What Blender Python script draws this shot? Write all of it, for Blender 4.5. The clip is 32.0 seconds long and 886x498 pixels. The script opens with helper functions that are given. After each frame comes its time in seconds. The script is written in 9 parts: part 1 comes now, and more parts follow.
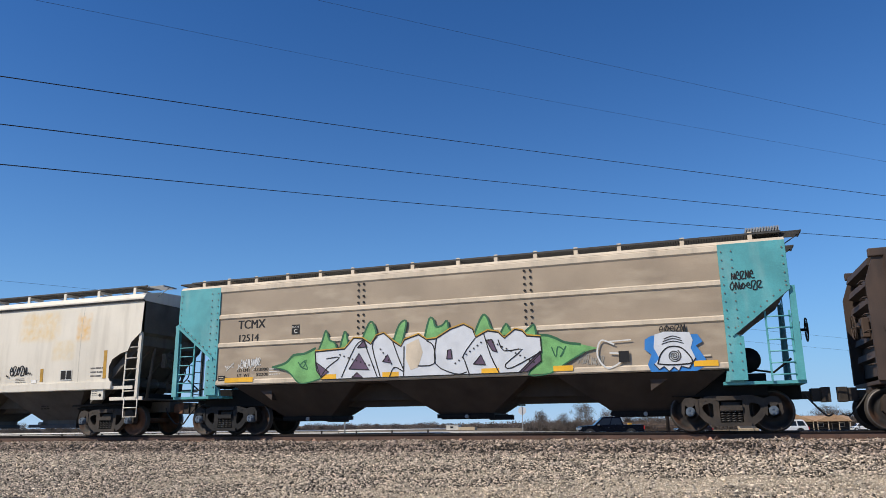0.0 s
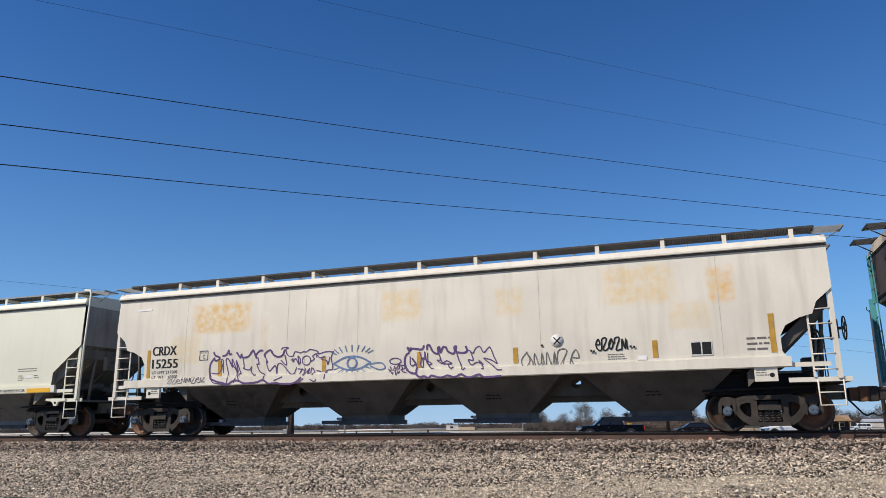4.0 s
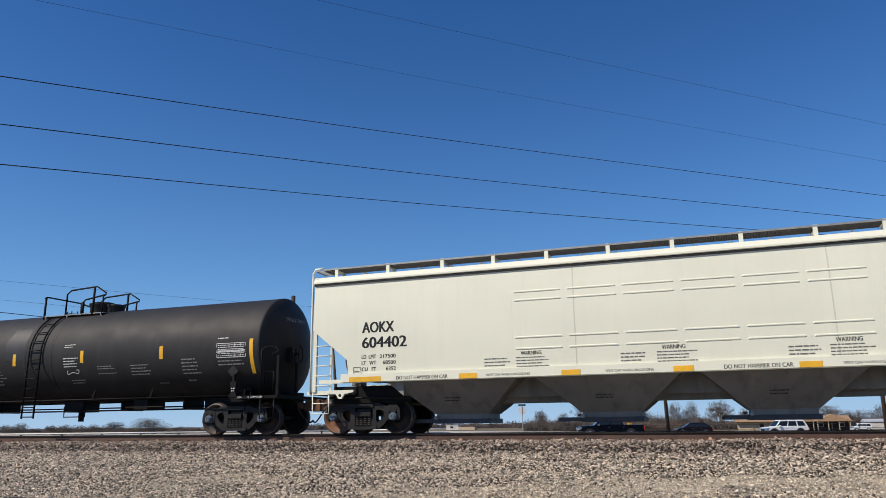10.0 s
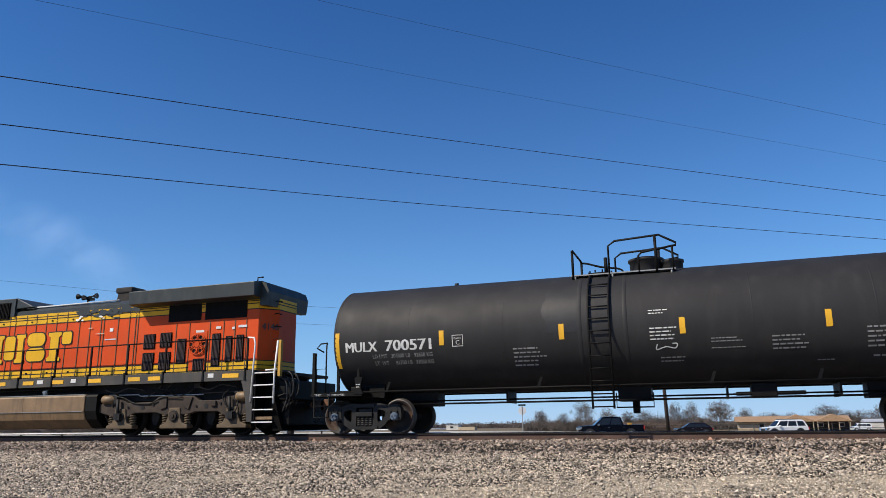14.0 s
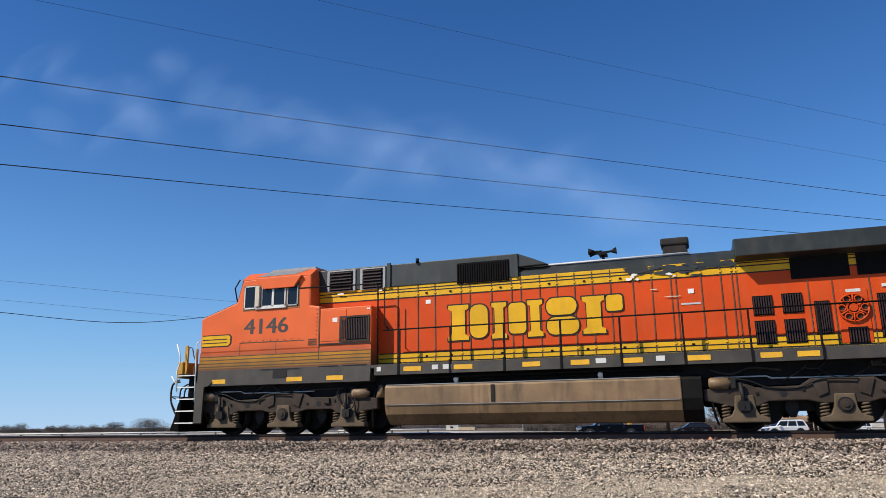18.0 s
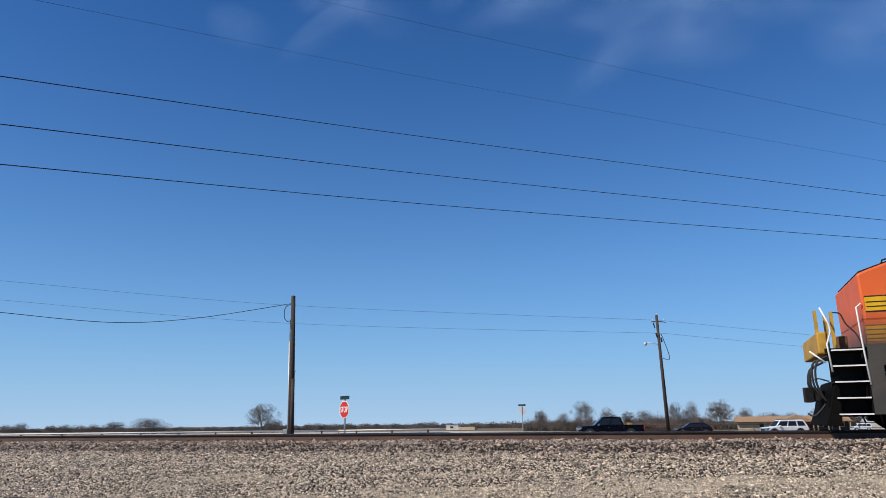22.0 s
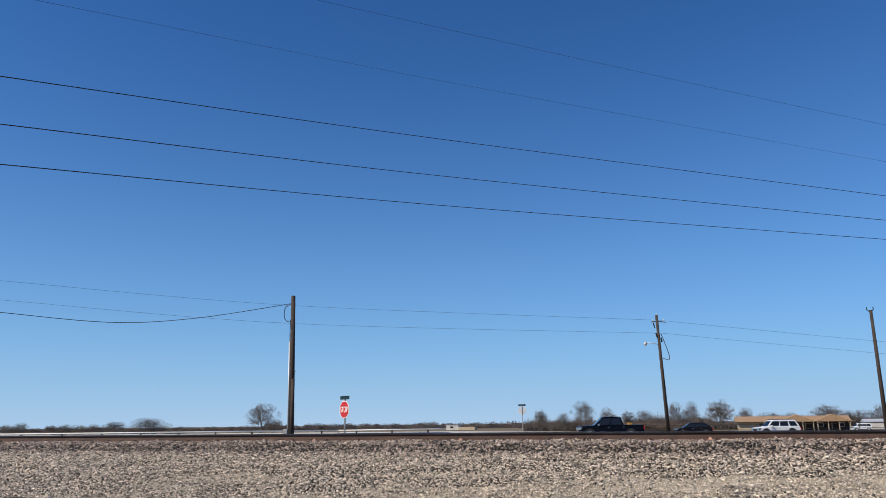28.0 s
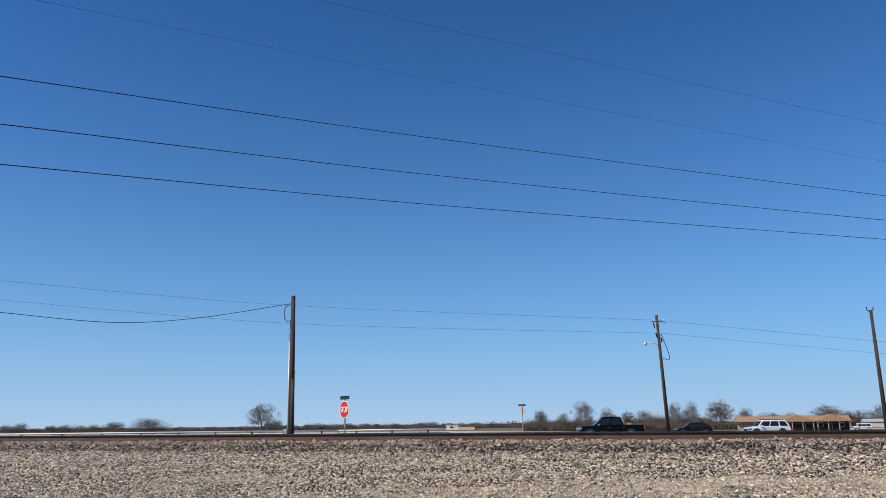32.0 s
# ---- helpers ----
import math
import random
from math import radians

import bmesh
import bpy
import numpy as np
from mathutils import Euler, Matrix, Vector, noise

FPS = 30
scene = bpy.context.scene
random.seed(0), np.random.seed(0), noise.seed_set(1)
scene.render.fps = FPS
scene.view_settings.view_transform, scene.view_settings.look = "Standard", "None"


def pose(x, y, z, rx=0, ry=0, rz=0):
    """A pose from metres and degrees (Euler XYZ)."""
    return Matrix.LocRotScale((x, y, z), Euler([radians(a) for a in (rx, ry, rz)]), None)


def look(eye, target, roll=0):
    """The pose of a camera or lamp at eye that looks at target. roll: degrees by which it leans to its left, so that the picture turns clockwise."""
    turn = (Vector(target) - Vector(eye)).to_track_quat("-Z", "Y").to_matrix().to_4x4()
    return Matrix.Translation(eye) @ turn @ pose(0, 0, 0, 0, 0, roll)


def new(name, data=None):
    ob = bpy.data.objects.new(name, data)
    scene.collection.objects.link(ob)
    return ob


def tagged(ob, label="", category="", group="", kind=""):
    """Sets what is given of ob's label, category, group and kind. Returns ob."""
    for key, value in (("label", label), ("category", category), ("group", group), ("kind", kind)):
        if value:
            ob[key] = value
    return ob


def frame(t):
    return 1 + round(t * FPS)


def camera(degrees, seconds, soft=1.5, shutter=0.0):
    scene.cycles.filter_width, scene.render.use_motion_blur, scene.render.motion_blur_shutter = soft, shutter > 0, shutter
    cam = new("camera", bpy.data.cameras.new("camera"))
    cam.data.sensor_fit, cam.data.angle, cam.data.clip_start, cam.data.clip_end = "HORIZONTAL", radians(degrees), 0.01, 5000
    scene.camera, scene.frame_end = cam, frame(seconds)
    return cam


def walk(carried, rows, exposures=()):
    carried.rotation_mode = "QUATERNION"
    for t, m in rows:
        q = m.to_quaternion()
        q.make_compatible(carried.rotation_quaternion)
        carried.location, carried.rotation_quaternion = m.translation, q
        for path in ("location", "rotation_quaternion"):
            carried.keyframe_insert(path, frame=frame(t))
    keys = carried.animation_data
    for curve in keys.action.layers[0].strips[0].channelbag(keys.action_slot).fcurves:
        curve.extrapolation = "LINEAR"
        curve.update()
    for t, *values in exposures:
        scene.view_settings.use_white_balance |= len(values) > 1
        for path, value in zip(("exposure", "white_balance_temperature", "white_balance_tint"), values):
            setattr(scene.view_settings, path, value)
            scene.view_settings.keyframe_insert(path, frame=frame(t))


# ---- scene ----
# World: x along the track, y away from the camera, z = 0 at the rail head. The camera stands still beside the line.
EYE = (0.0, 0.0, 0.249)
YAW, PITCH, ROLL = radians(19.616), radians(13.589), -0.649
AIM = (EYE[0] - 100 * math.sin(YAW) * math.cos(PITCH), EYE[1] + 100 * math.cos(YAW) * math.cos(PITCH),
       EYE[2] + 100 * math.sin(PITCH))
cam = camera(63.0, 32.0, soft=0.6)
walk(cam, [(0.0, look(EYE, AIM, ROLL)), (32.0, look(EYE, AIM, ROLL))], exposures=((0.0, 0.06), (3.0, 0.0), (7.0, -0.06), (9.0, -0.07), (12.0, 0.04), (16.0, 0.17), (18.0, 0.1), (20.0, 0.0), (32.0, 0.0)))

D = 19.275          # y of the track's centre line


def run(t):
    """Metres that the train has gone at t seconds."""
    return 4.7752 * t - 0.010037 * t ** 2 - 0.0000356 * t ** 3


# Light: a clear winter day, the sun behind the camera's left shoulder.
SUN_EL, SUN_AZ = radians(43), radians(223)
world = bpy.data.worlds.new("world")
scene.world = world
world.use_nodes = True
sky = world.node_tree.nodes.new("ShaderNodeTexSky")
sky.sky_type, sky.sun_disc = "NISHITA", False
sky.sun_elevation, sky.sun_rotation = SUN_EL, SUN_AZ
sky.altitude, sky.air_density, sky.dust_density, sky.ozone_density = 150, 1.0, 0.0, 4.0
back = world.node_tree.nodes["Background"]
nodes, links = world.node_tree.nodes, world.node_tree.links
tint = nodes.new("ShaderNodeMix")
tint.data_type, tint.blend_type = "RGBA", "MULTIPLY"
tint.inputs[0].default_value = 1.0
tint.inputs[7].default_value = (0.335, 0.79, 1.3, 1)
links.new(sky.outputs[0], tint.inputs[6])
# pale haze towards the horizon, all the way round
where = nodes.new("ShaderNodeTexCoord")
split = nodes.new("ShaderNodeSeparateXYZ")
links.new(where.outputs["Generated"], split.inputs[0])
up = nodes.new("ShaderNodeClamp")
links.new(split.outputs[2], up.inputs[0])
low = nodes.new("ShaderNodeMath")
low.operation = "SUBTRACT"
low.inputs[0].default_value = 1.0
links.new(up.outputs[0], low.inputs[1])
thick = nodes.new("ShaderNodeMath")
thick.operation = "POWER"
links.new(low.outputs[0], thick.inputs[0])
thick.inputs[1].default_value = 5.0
haze = nodes.new("ShaderNodeMix")
haze.data_type = "RGBA"
links.new(thick.outputs[0], haze.inputs[0])
links.new(tint.outputs[2], haze.inputs[6])
haze.inputs[7].default_value = (3.1, 5.9, 9.3, 1)
# a paler band right above the horizon
band = nodes.new("ShaderNodeMath")
band.operation = "POWER"
links.new(low.outputs[0], band.inputs[0])
band.inputs[1].default_value = 18.0
pale = nodes.new("ShaderNodeMix")
pale.data_type = "RGBA"
links.new(band.outputs[0], pale.inputs[0])
links.new(haze.outputs[2], pale.inputs[6])
pale.inputs[7].default_value = (4.8, 6.95, 9.45, 1)
links.new(pale.outputs[2], back.inputs[0])
back.inputs[1].default_value = 0.085
sun = new("sun", bpy.data.lights.new("sun", "SUN"))
sun.data.energy, sun.data.angle, sun.data.color = 4.9, radians(0.53), (1.0, 0.9, 0.75)
to_sun = Vector((math.sin(SUN_AZ) * math.cos(SUN_EL), math.cos(SUN_AZ) * math.cos(SUN_EL), math.sin(SUN_EL)))
sun.matrix_world = look((0, 0, 60), Vector((0, 0, 60)) - to_sun)


# ---- materials ----
def material(name, base, rough=0.6, metal=0.0, var=0.12, scale=3.0, fine=40.0, bump=0.0, bump_scale=60.0,
             stain=None, stain_amt=0.0, stain_scale=(1.2, 1.2, 0.25), patches=(), spec=0.5, island=0.0, obj_random=0.0, dust=None):
    """Paint, metal, stone or timber with unevenness at two sizes, streaks running down it and fine relief."""
    m = bpy.data.materials.new(name)
    m.use_nodes = True
    nt = m.node_tree
    n, l = nt.nodes, nt.links
    b = n["Principled BSDF"]
    b.inputs["Roughness"].default_value, b.inputs["Metallic"].default_value = rough, metal
    b.inputs["Specular IOR Level"].default_value = spec
    co = n.new("ShaderNodeTexCoord").outputs["Object"]

    def tex(sc, detail, vec=None):
        t = n.new("ShaderNodeTexNoise")
        t.inputs["Scale"].default_value, t.inputs["Detail"].default_value = sc, detail
        l.new(vec or co, t.inputs["Vector"])
        return t.outputs["Fac"]

    def ramp(fac, lo, hi):
        r = n.new("ShaderNodeMapRange")
        r.inputs["From Min"].default_value, r.inputs["From Max"].default_value = lo, hi
        l.new(fac, r.inputs["Value"])
        return r.outputs[0]

    def mix(fac, a, c, kind="MIX"):
        x = n.new("ShaderNodeMix")
        x.data_type, x.blend_type = "RGBA", kind
        for sock, v in ((x.inputs[0], fac), (x.inputs[6], a), (x.inputs[7], c)):
            if isinstance(v, bpy.types.NodeSocket):
                l.new(v, sock)
            elif isinstance(v, (int, float)):
                sock.default_value = v
            else:
                sock.default_value = (*v, 1)
        return x.outputs[2]

    dark = tuple(c * (1 - var * 1.6) for c in base)
    light = tuple(min(1, c * (1 + var)) for c in base)
    col = mix(ramp(tex(scale, 5), 0.3, 0.7), dark, light)
    col = mix(ramp(tex(fine, 3), 0.35, 0.65), col, mix(1.0, col, (1 - var * 0.9,) * 3, "MULTIPLY"))
    if stain:
        mp = n.new("ShaderNodeMapping")
        mp.inputs["Scale"].default_value = stain_scale
        l.new(co, mp.inputs["Vector"])
        f = ramp(tex(3.0, 6, mp.outputs[0]), 0.5, 0.75)
        k = n.new("ShaderNodeMath")
        k.operation = "MULTIPLY"
        l.new(f, k.inputs[0])
        k.inputs[1].default_value = stain_amt
        col = mix(k.outputs[0], col, stain)
    for (px, pz, wx, wz, colour, amt) in patches:
        # a soft-edged patch at one place: side-sheet rust; on a bay, grease and painted shadow
        sep = n.new("ShaderNodeSeparateXYZ")
        l.new(co, sep.inputs[0])
        mask = None
        for out, c, w in ((sep.outputs[0], px, wx), (sep.outputs[2], pz, wz)):
            d = n.new("ShaderNodeMath")
            d.operation = "SUBTRACT"
            l.new(out, d.inputs[0])
            d.inputs[1].default_value = c
            a = n.new("ShaderNodeMath")
            a.operation = "ABSOLUTE"
            l.new(d.outputs[0], a.inputs[0])
            e = n.new("ShaderNodeMapRange")
            e.interpolation_type = "SMOOTHSTEP"
            e.inputs["From Min"].default_value, e.inputs["From Max"].default_value = w * 1.25, w * 0.75
            l.new(a.outputs[0], e.inputs["Value"])
            if mask is None:
                mask = e.outputs[0]
            else:
                q = n.new("ShaderNodeMath")
                q.operation = "MULTIPLY"
                l.new(mask, q.inputs[0])
                l.new(e.outputs[0], q.inputs[1])
                mask = q.outputs[0]
        q = n.new("ShaderNodeMath")
        q.operation = "MULTIPLY"
        l.new(mask, q.inputs[0])
        l.new(ramp(tex(5.0, 5), 0.25, 0.85), q.inputs[1])
        q2 = n.new("ShaderNodeMath")
        q2.operation = "MULTIPLY"
        l.new(q.outputs[0], q2.inputs[0])
        q2.inputs[1].default_value = amt
        col = mix(q2.outputs[0], col, colour)
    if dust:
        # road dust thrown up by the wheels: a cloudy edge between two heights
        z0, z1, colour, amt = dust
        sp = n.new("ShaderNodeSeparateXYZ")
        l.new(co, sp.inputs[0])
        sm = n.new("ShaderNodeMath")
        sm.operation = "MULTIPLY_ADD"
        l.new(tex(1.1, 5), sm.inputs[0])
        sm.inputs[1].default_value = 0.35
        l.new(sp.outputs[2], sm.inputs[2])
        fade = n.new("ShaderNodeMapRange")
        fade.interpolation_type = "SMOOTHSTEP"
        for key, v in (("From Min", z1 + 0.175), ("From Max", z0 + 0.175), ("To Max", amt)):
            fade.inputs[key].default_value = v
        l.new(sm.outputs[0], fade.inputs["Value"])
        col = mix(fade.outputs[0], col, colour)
    for amount, node, out in ((island, "ShaderNodeNewGeometry", "Random Per Island"), (obj_random, "ShaderNodeObjectInfo", "Random")):
        if amount:
            g = n.new(node).outputs[out]
            r = n.new("ShaderNodeMapRange")
            r.inputs["To Min"].default_value, r.inputs["To Max"].default_value = 1 - amount, 1 + amount
            l.new(g, r.inputs["Value"])
            hsv = n.new("ShaderNodeHueSaturation")
            l.new(r.outputs[0], hsv.inputs["Value"])
            l.new(col, hsv.inputs["Color"])
            col = hsv.outputs[0]
    l.new(col, b.inputs["Base Color"])
    rr = n.new("ShaderNodeMapRange")
    rr.inputs["To Min"].default_value, rr.inputs["To Max"].default_value = max(0.05, rough - 0.1), min(1, rough + 0.1)
    l.new(tex(scale * 2.3, 4), rr.inputs["Value"])
    l.new(rr.outputs[0], b.inputs["Roughness"])
    if bump:
        bp = n.new("ShaderNodeBump")
        bp.inputs["Strength"].default_value, bp.inputs["Distance"].default_value = bump, 0.01
        l.new(tex(bump_scale, 4), bp.inputs["Height"])
        l.new(bp.outputs[0], b.inputs["Normal"])
    return m


RUST, GRIME = (0.16, 0.07, 0.03), (0.05, 0.04, 0.035)
# pale streaks in the taupe also paint in the side's broad sheen
TAUPE = material("taupe_paint", (0.345, 0.275, 0.197), 0.5, var=0.12, scale=0.8, stain=(0.5, 0.42, 0.31), stain_amt=0.55, stain_scale=(0.3, 1, 0.9), bump=0.1)
BEIGE = material("beige_paint", (0.60, 0.51, 0.39), 0.6, var=0.1, scale=1.5, stain=GRIME, stain_amt=0.25)
TURQ = material("turquoise_paint", (0.085, 0.345, 0.375), 0.5, var=0.14, scale=1.6, stain=(0.25, 0.42, 0.42), stain_amt=0.4, bump=0.1)
CREAM = material("cream_paint", (0.73, 0.72, 0.585), 0.45, var=0.03, scale=0.5, stain=(0.5, 0.47, 0.38), stain_amt=0.09, stain_scale=(2.5, 2, 0.2), bump=0.06)
CREAM_OLD = material("weathered_cream_paint", (0.69, 0.645, 0.55), 0.6, var=0.06, scale=0.7, stain=(0.36, 0.32, 0.26), stain_amt=0.3,
                     stain_scale=(1.6, 1.6, 0.16), bump=0.1,
                     patches=((-6.1, 3.35, 0.95, 0.42, (0.62, 0.36, 0.05), 1.15), (-0.4, 3.35, 0.55, 0.4, (0.66, 0.42, 0.08), 0.7),
                              (2.6, 3.25, 0.35, 0.35, (0.66, 0.42, 0.08), 0.55), (5.8, 3.45, 0.8, 0.45, (0.66, 0.42, 0.08), 0.7),
                              (7.65, 3.35, 0.28, 0.42, (0.66, 0.36, 0.05), 0.95), (-7.3, 2.45, 0.5, 0.4, (0.66, 0.46, 0.12), 0.6),
                              (6.9, 2.65, 0.45, 0.3, (0.66, 0.46, 0.14), 0.55), (-4.6, 2.75, 0.12, 0.5, (0.6, 0.38, 0.16), 0.4)))
# darker cream that puts a weld bulge's soft shade into the colour
SEAM_CREAM = material("shaded_cream_paint", (0.58, 0.565, 0.46), 0.5, var=0.06, scale=1.0)
# grey copy of the cream paint, the car end's shade put into it
END_SHADE = material("shaded_end_paint", (0.38, 0.37, 0.325), 0.6, var=0.12, scale=1.0, stain=GRIME, stain_amt=0.45, stain_scale=(1.5, 1.5, 0.2))
# darker grey for bays, slopes and undersides, their shade put into it
CREAM_UNDER = material("shaded_hopper_grey", (0.22, 0.205, 0.175), 0.6, var=0.12, scale=1.2, stain=GRIME, stain_amt=0.5, bump=0.1)
# soot plus painted shade; the near-black patch joins grease and a wheel's shadow
DARK_UNDER = material("soot_and_shade_hopper_paint", (0.11, 0.098, 0.082), 0.7, var=0.25, scale=1.2, stain=GRIME, stain_amt=0.6, bump=0.1, patches=((-5.9, 0.85, 0.95, 0.42, (0.012, 0.011, 0.01), 1.0),))
BROWN_UNDER = material("brown_hopper_paint", (0.05, 0.036, 0.027), 0.75, var=0.2, scale=1.5, stain=GRIME, stain_amt=0.5, bump=0.1)
OXIDE = material("oxide_brown_paint", (0.052, 0.034, 0.026), 0.7, var=0.2, scale=1.5, stain=(0.1, 0.06, 0.04), stain_amt=0.4, bump=0.15)
BLACK = material("black_tank_paint", (0.021, 0.0205, 0.0215), 0.62, var=0.12, scale=0.8, stain=(0.045, 0.042, 0.04), stain_amt=0.3, bump=0.03, spec=0.3)
BLACK_GLOSS = material("glossy_black_touch_up", (0.02, 0.02, 0.021), 0.5, var=0.2, scale=2.5, bump=0.12, bump_scale=9, spec=0.4)
SOOT = material("soot_black", (0.02, 0.017, 0.015), 0.85, var=0.2, scale=3, stain=(0.05, 0.035, 0.025), stain_amt=0.3)
BLACK_METAL = material("black_steel", (0.0055, 0.0052, 0.005), 0.6, spec=0.16, var=0.2, scale=2.0, stain=(0.022, 0.019, 0.016), stain_amt=0.3)
FRAME = material("cast_steel_dusty", (0.036, 0.028, 0.022), 0.75, var=0.3, scale=4.0, stain=(0.095, 0.066, 0.046), stain_amt=0.4, stain_scale=(1, 1, 1), bump=0.3)
FRAME_DK = material("cast_steel_black", (0.012, 0.0115, 0.0115), 0.6, spec=0.3, var=0.25, scale=4.0, stain=(0.04, 0.036, 0.032), stain_amt=0.4, stain_scale=(1, 1, 1), bump=0.3)
PILOT = material("dull_black_plate", (0.007, 0.0065, 0.006), 0.95, spec=0.05, var=0.2, scale=3)
GATE = material("blue_grey_gate_steel", (0.055, 0.058, 0.064), 0.6, var=0.2, scale=3.0, stain=GRIME, stain_amt=0.5, bump=0.1)
JOURNAL = material("dusty_journal_steel", (0.12, 0.084, 0.048), 0.8, var=0.2, scale=4.0, stain=(0.07, 0.05, 0.03), stain_amt=0.6, stain_scale=(1, 1, 1), bump=0.3)
NUMERAL = material("worn_black_numerals", (0.05, 0.043, 0.04), 0.6, var=0.15, scale=4)
FRAME_BR = material("cast_steel_brown", (0.038, 0.0235, 0.015), 0.8, var=0.25, scale=3.0, stain=(0.05, 0.04, 0.03), stain_amt=0.7, stain_scale=(1, 1, 1), bump=0.3)
WHEEL = material("wheel_steel", (0.017, 0.0135, 0.012), 0.7, metal=0.1, var=0.25, scale=5.0, stain=RUST, stain_amt=0.5, stain_scale=(1, 1, 1), bump=0.2)
WHEEL_RUST = material("wheel_rust", (0.22, 0.10, 0.05), 0.75, var=0.25, scale=4.0, stain=(0.08, 0.05, 0.04), stain_amt=0.7, stain_scale=(1, 1, 1), bump=0.2)
RIM = material("polished_rim", (0.09, 0.08, 0.072), 0.5, metal=0.4, var=0.12, scale=6)
CAP = material("bearing_cap", (0.12, 0.155, 0.2), 0.5, metal=0.2, var=0.2, scale=8)
SPRING = material("spring_steel", (0.05, 0.045, 0.042), 0.5, metal=0.3, var=0.2, scale=8)
COUPLER = material("rusty_casting", (0.17, 0.075, 0.035), 0.8, var=0.3, scale=5, stain=(0.05, 0.035, 0.025), stain_amt=0.6, stain_scale=(1, 1, 1), bump=0.3)
RUBBER = material("black_rubber", (0.018, 0.018, 0.018), 0.6, var=0.15, scale=9)
GALV = material("galvanised_grating", (0.30, 0.31, 0.31), 0.55, metal=0.4, var=0.12, scale=6)
DARKGRATE = material("dark_grating", (0.06, 0.058, 0.055), 0.65, metal=0.3, var=0.2, scale=6)
YELLOW = material("reflective_yellow", (0.78, 0.42, 0.02), 0.45, var=0.06, scale=4, stain=(0.4, 0.25, 0.05), stain_amt=0.3)
YELLOW_OLD = material("worn_yellow", (0.50, 0.28, 0.03), 0.6, var=0.15, scale=5, stain=(0.3, 0.2, 0.08), stain_amt=0.4)
WHITE = material("white_paint", (0.78, 0.77, 0.74), 0.5, var=0.05, scale=5)
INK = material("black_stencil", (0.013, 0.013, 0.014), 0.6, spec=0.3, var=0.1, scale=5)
INK_FADE = material("faded_stencil", (0.15, 0.14, 0.13), 0.6, var=0.15, scale=5)
WHITE_INK = material("white_stencil", (0.62, 0.62, 0.6), 0.55, var=0.08, scale=5)
GREY_INK = material("faded_white_stencil", (0.26, 0.26, 0.26), 0.55, var=0.12, scale=5)
GREY_LINE = material("grey_stencil", (0.33, 0.31, 0.27), 0.6, var=0.12, scale=5)
SEAM_GREY = material("shaded_seam_paint", (0.5, 0.47, 0.4), 0.6, var=0.15, scale=5)
ORANGE = material("orange_paint", (0.62, 0.068, 0.006), 0.52, spec=0.22, var=0.08, scale=1.0, stain=(0.42, 0.12, 0.045), stain_amt=0.3, stain_scale=(2, 2, 0.3), bump=0.04)
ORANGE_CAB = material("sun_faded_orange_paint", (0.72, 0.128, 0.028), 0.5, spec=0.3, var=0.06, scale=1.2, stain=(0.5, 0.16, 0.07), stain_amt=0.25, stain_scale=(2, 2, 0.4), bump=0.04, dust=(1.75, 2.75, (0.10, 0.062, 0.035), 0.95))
DUSTY = material("soot_dusted_orange", (0.30, 0.115, 0.035), 0.65, var=0.15, scale=2.0, stain=(0.12, 0.06, 0.03), stain_amt=0.4, stain_scale=(1, 1, 0.6))
DUSTY_LOW = material("brown_road_dust", (0.10, 0.062, 0.035), 0.8, var=0.2, scale=2.0, stain=(0.18, 0.11, 0.05), stain_amt=0.4, stain_scale=(1, 1, 0.6))
LOCO_YELLOW = material("loco_yellow", (0.74, 0.41, 0.008), 0.5, spec=0.3, var=0.08, scale=1.5, stain=(0.35, 0.2, 0.02), stain_amt=0.35)
PULLMAN = material("dark_green_grey_paint", (0.021, 0.0275, 0.0265), 0.5, var=0.2, scale=1.5, stain=(0.07, 0.068, 0.06), stain_amt=0.45, stain_scale=(1, 1, 0.4), bump=0.05)
SILL = material("sill_grey_paint", (0.052, 0.047, 0.04), 0.6, var=0.2, scale=2.0, stain=(0.085, 0.07, 0.052), stain_amt=0.4)
TANKBROWN = material("dusty_fuel_tank", (0.235, 0.15, 0.076), 0.55, var=0.22, scale=1.2, stain=(0.075, 0.05, 0.028), stain_amt=0.75, stain_scale=(2.2, 2, 0.35), bump=0.05)
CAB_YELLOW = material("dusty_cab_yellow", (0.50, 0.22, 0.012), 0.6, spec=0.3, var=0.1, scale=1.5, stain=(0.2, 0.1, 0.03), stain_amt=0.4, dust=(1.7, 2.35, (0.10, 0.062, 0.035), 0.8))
LOUVRE = material("louvre_black", (0.006, 0.005, 0.005), 0.8, spec=0.15, var=0.2, scale=6)
RAIL_M = material("rail_rust", (0.105, 0.058, 0.04), 0.75, var=0.2, scale=2.0, stain=(0.05, 0.03, 0.025), stain_amt=0.5, bump=0.2)
RAILHEAD = material("rail_head_steel", (0.22, 0.2, 0.19), 0.32, metal=0.9, var=0.1, scale=4)
RAILSIDE = material("greasy_rail_head_side", (0.022, 0.016, 0.014), 0.7, spec=0.2, var=0.2, scale=2.0)
CHIP = material("pale_orange_marking_paint", (0.62, 0.36, 0.25), 0.8, var=0.2, scale=9)
TIE = material("creosote_timber", (0.07, 0.052, 0.04), 0.85, var=0.25, scale=3.0, bump=0.4, obj_random=0.2)
TIEPLATE = material("rusty_plate", (0.3, 0.125, 0.06), 0.8, var=0.2, scale=6)
BALLAST = material("ballast_stone", (0.315, 0.25, 0.2), 0.85, var=0.2, scale=6.0, fine=60, bump=0.4, island=0.92)
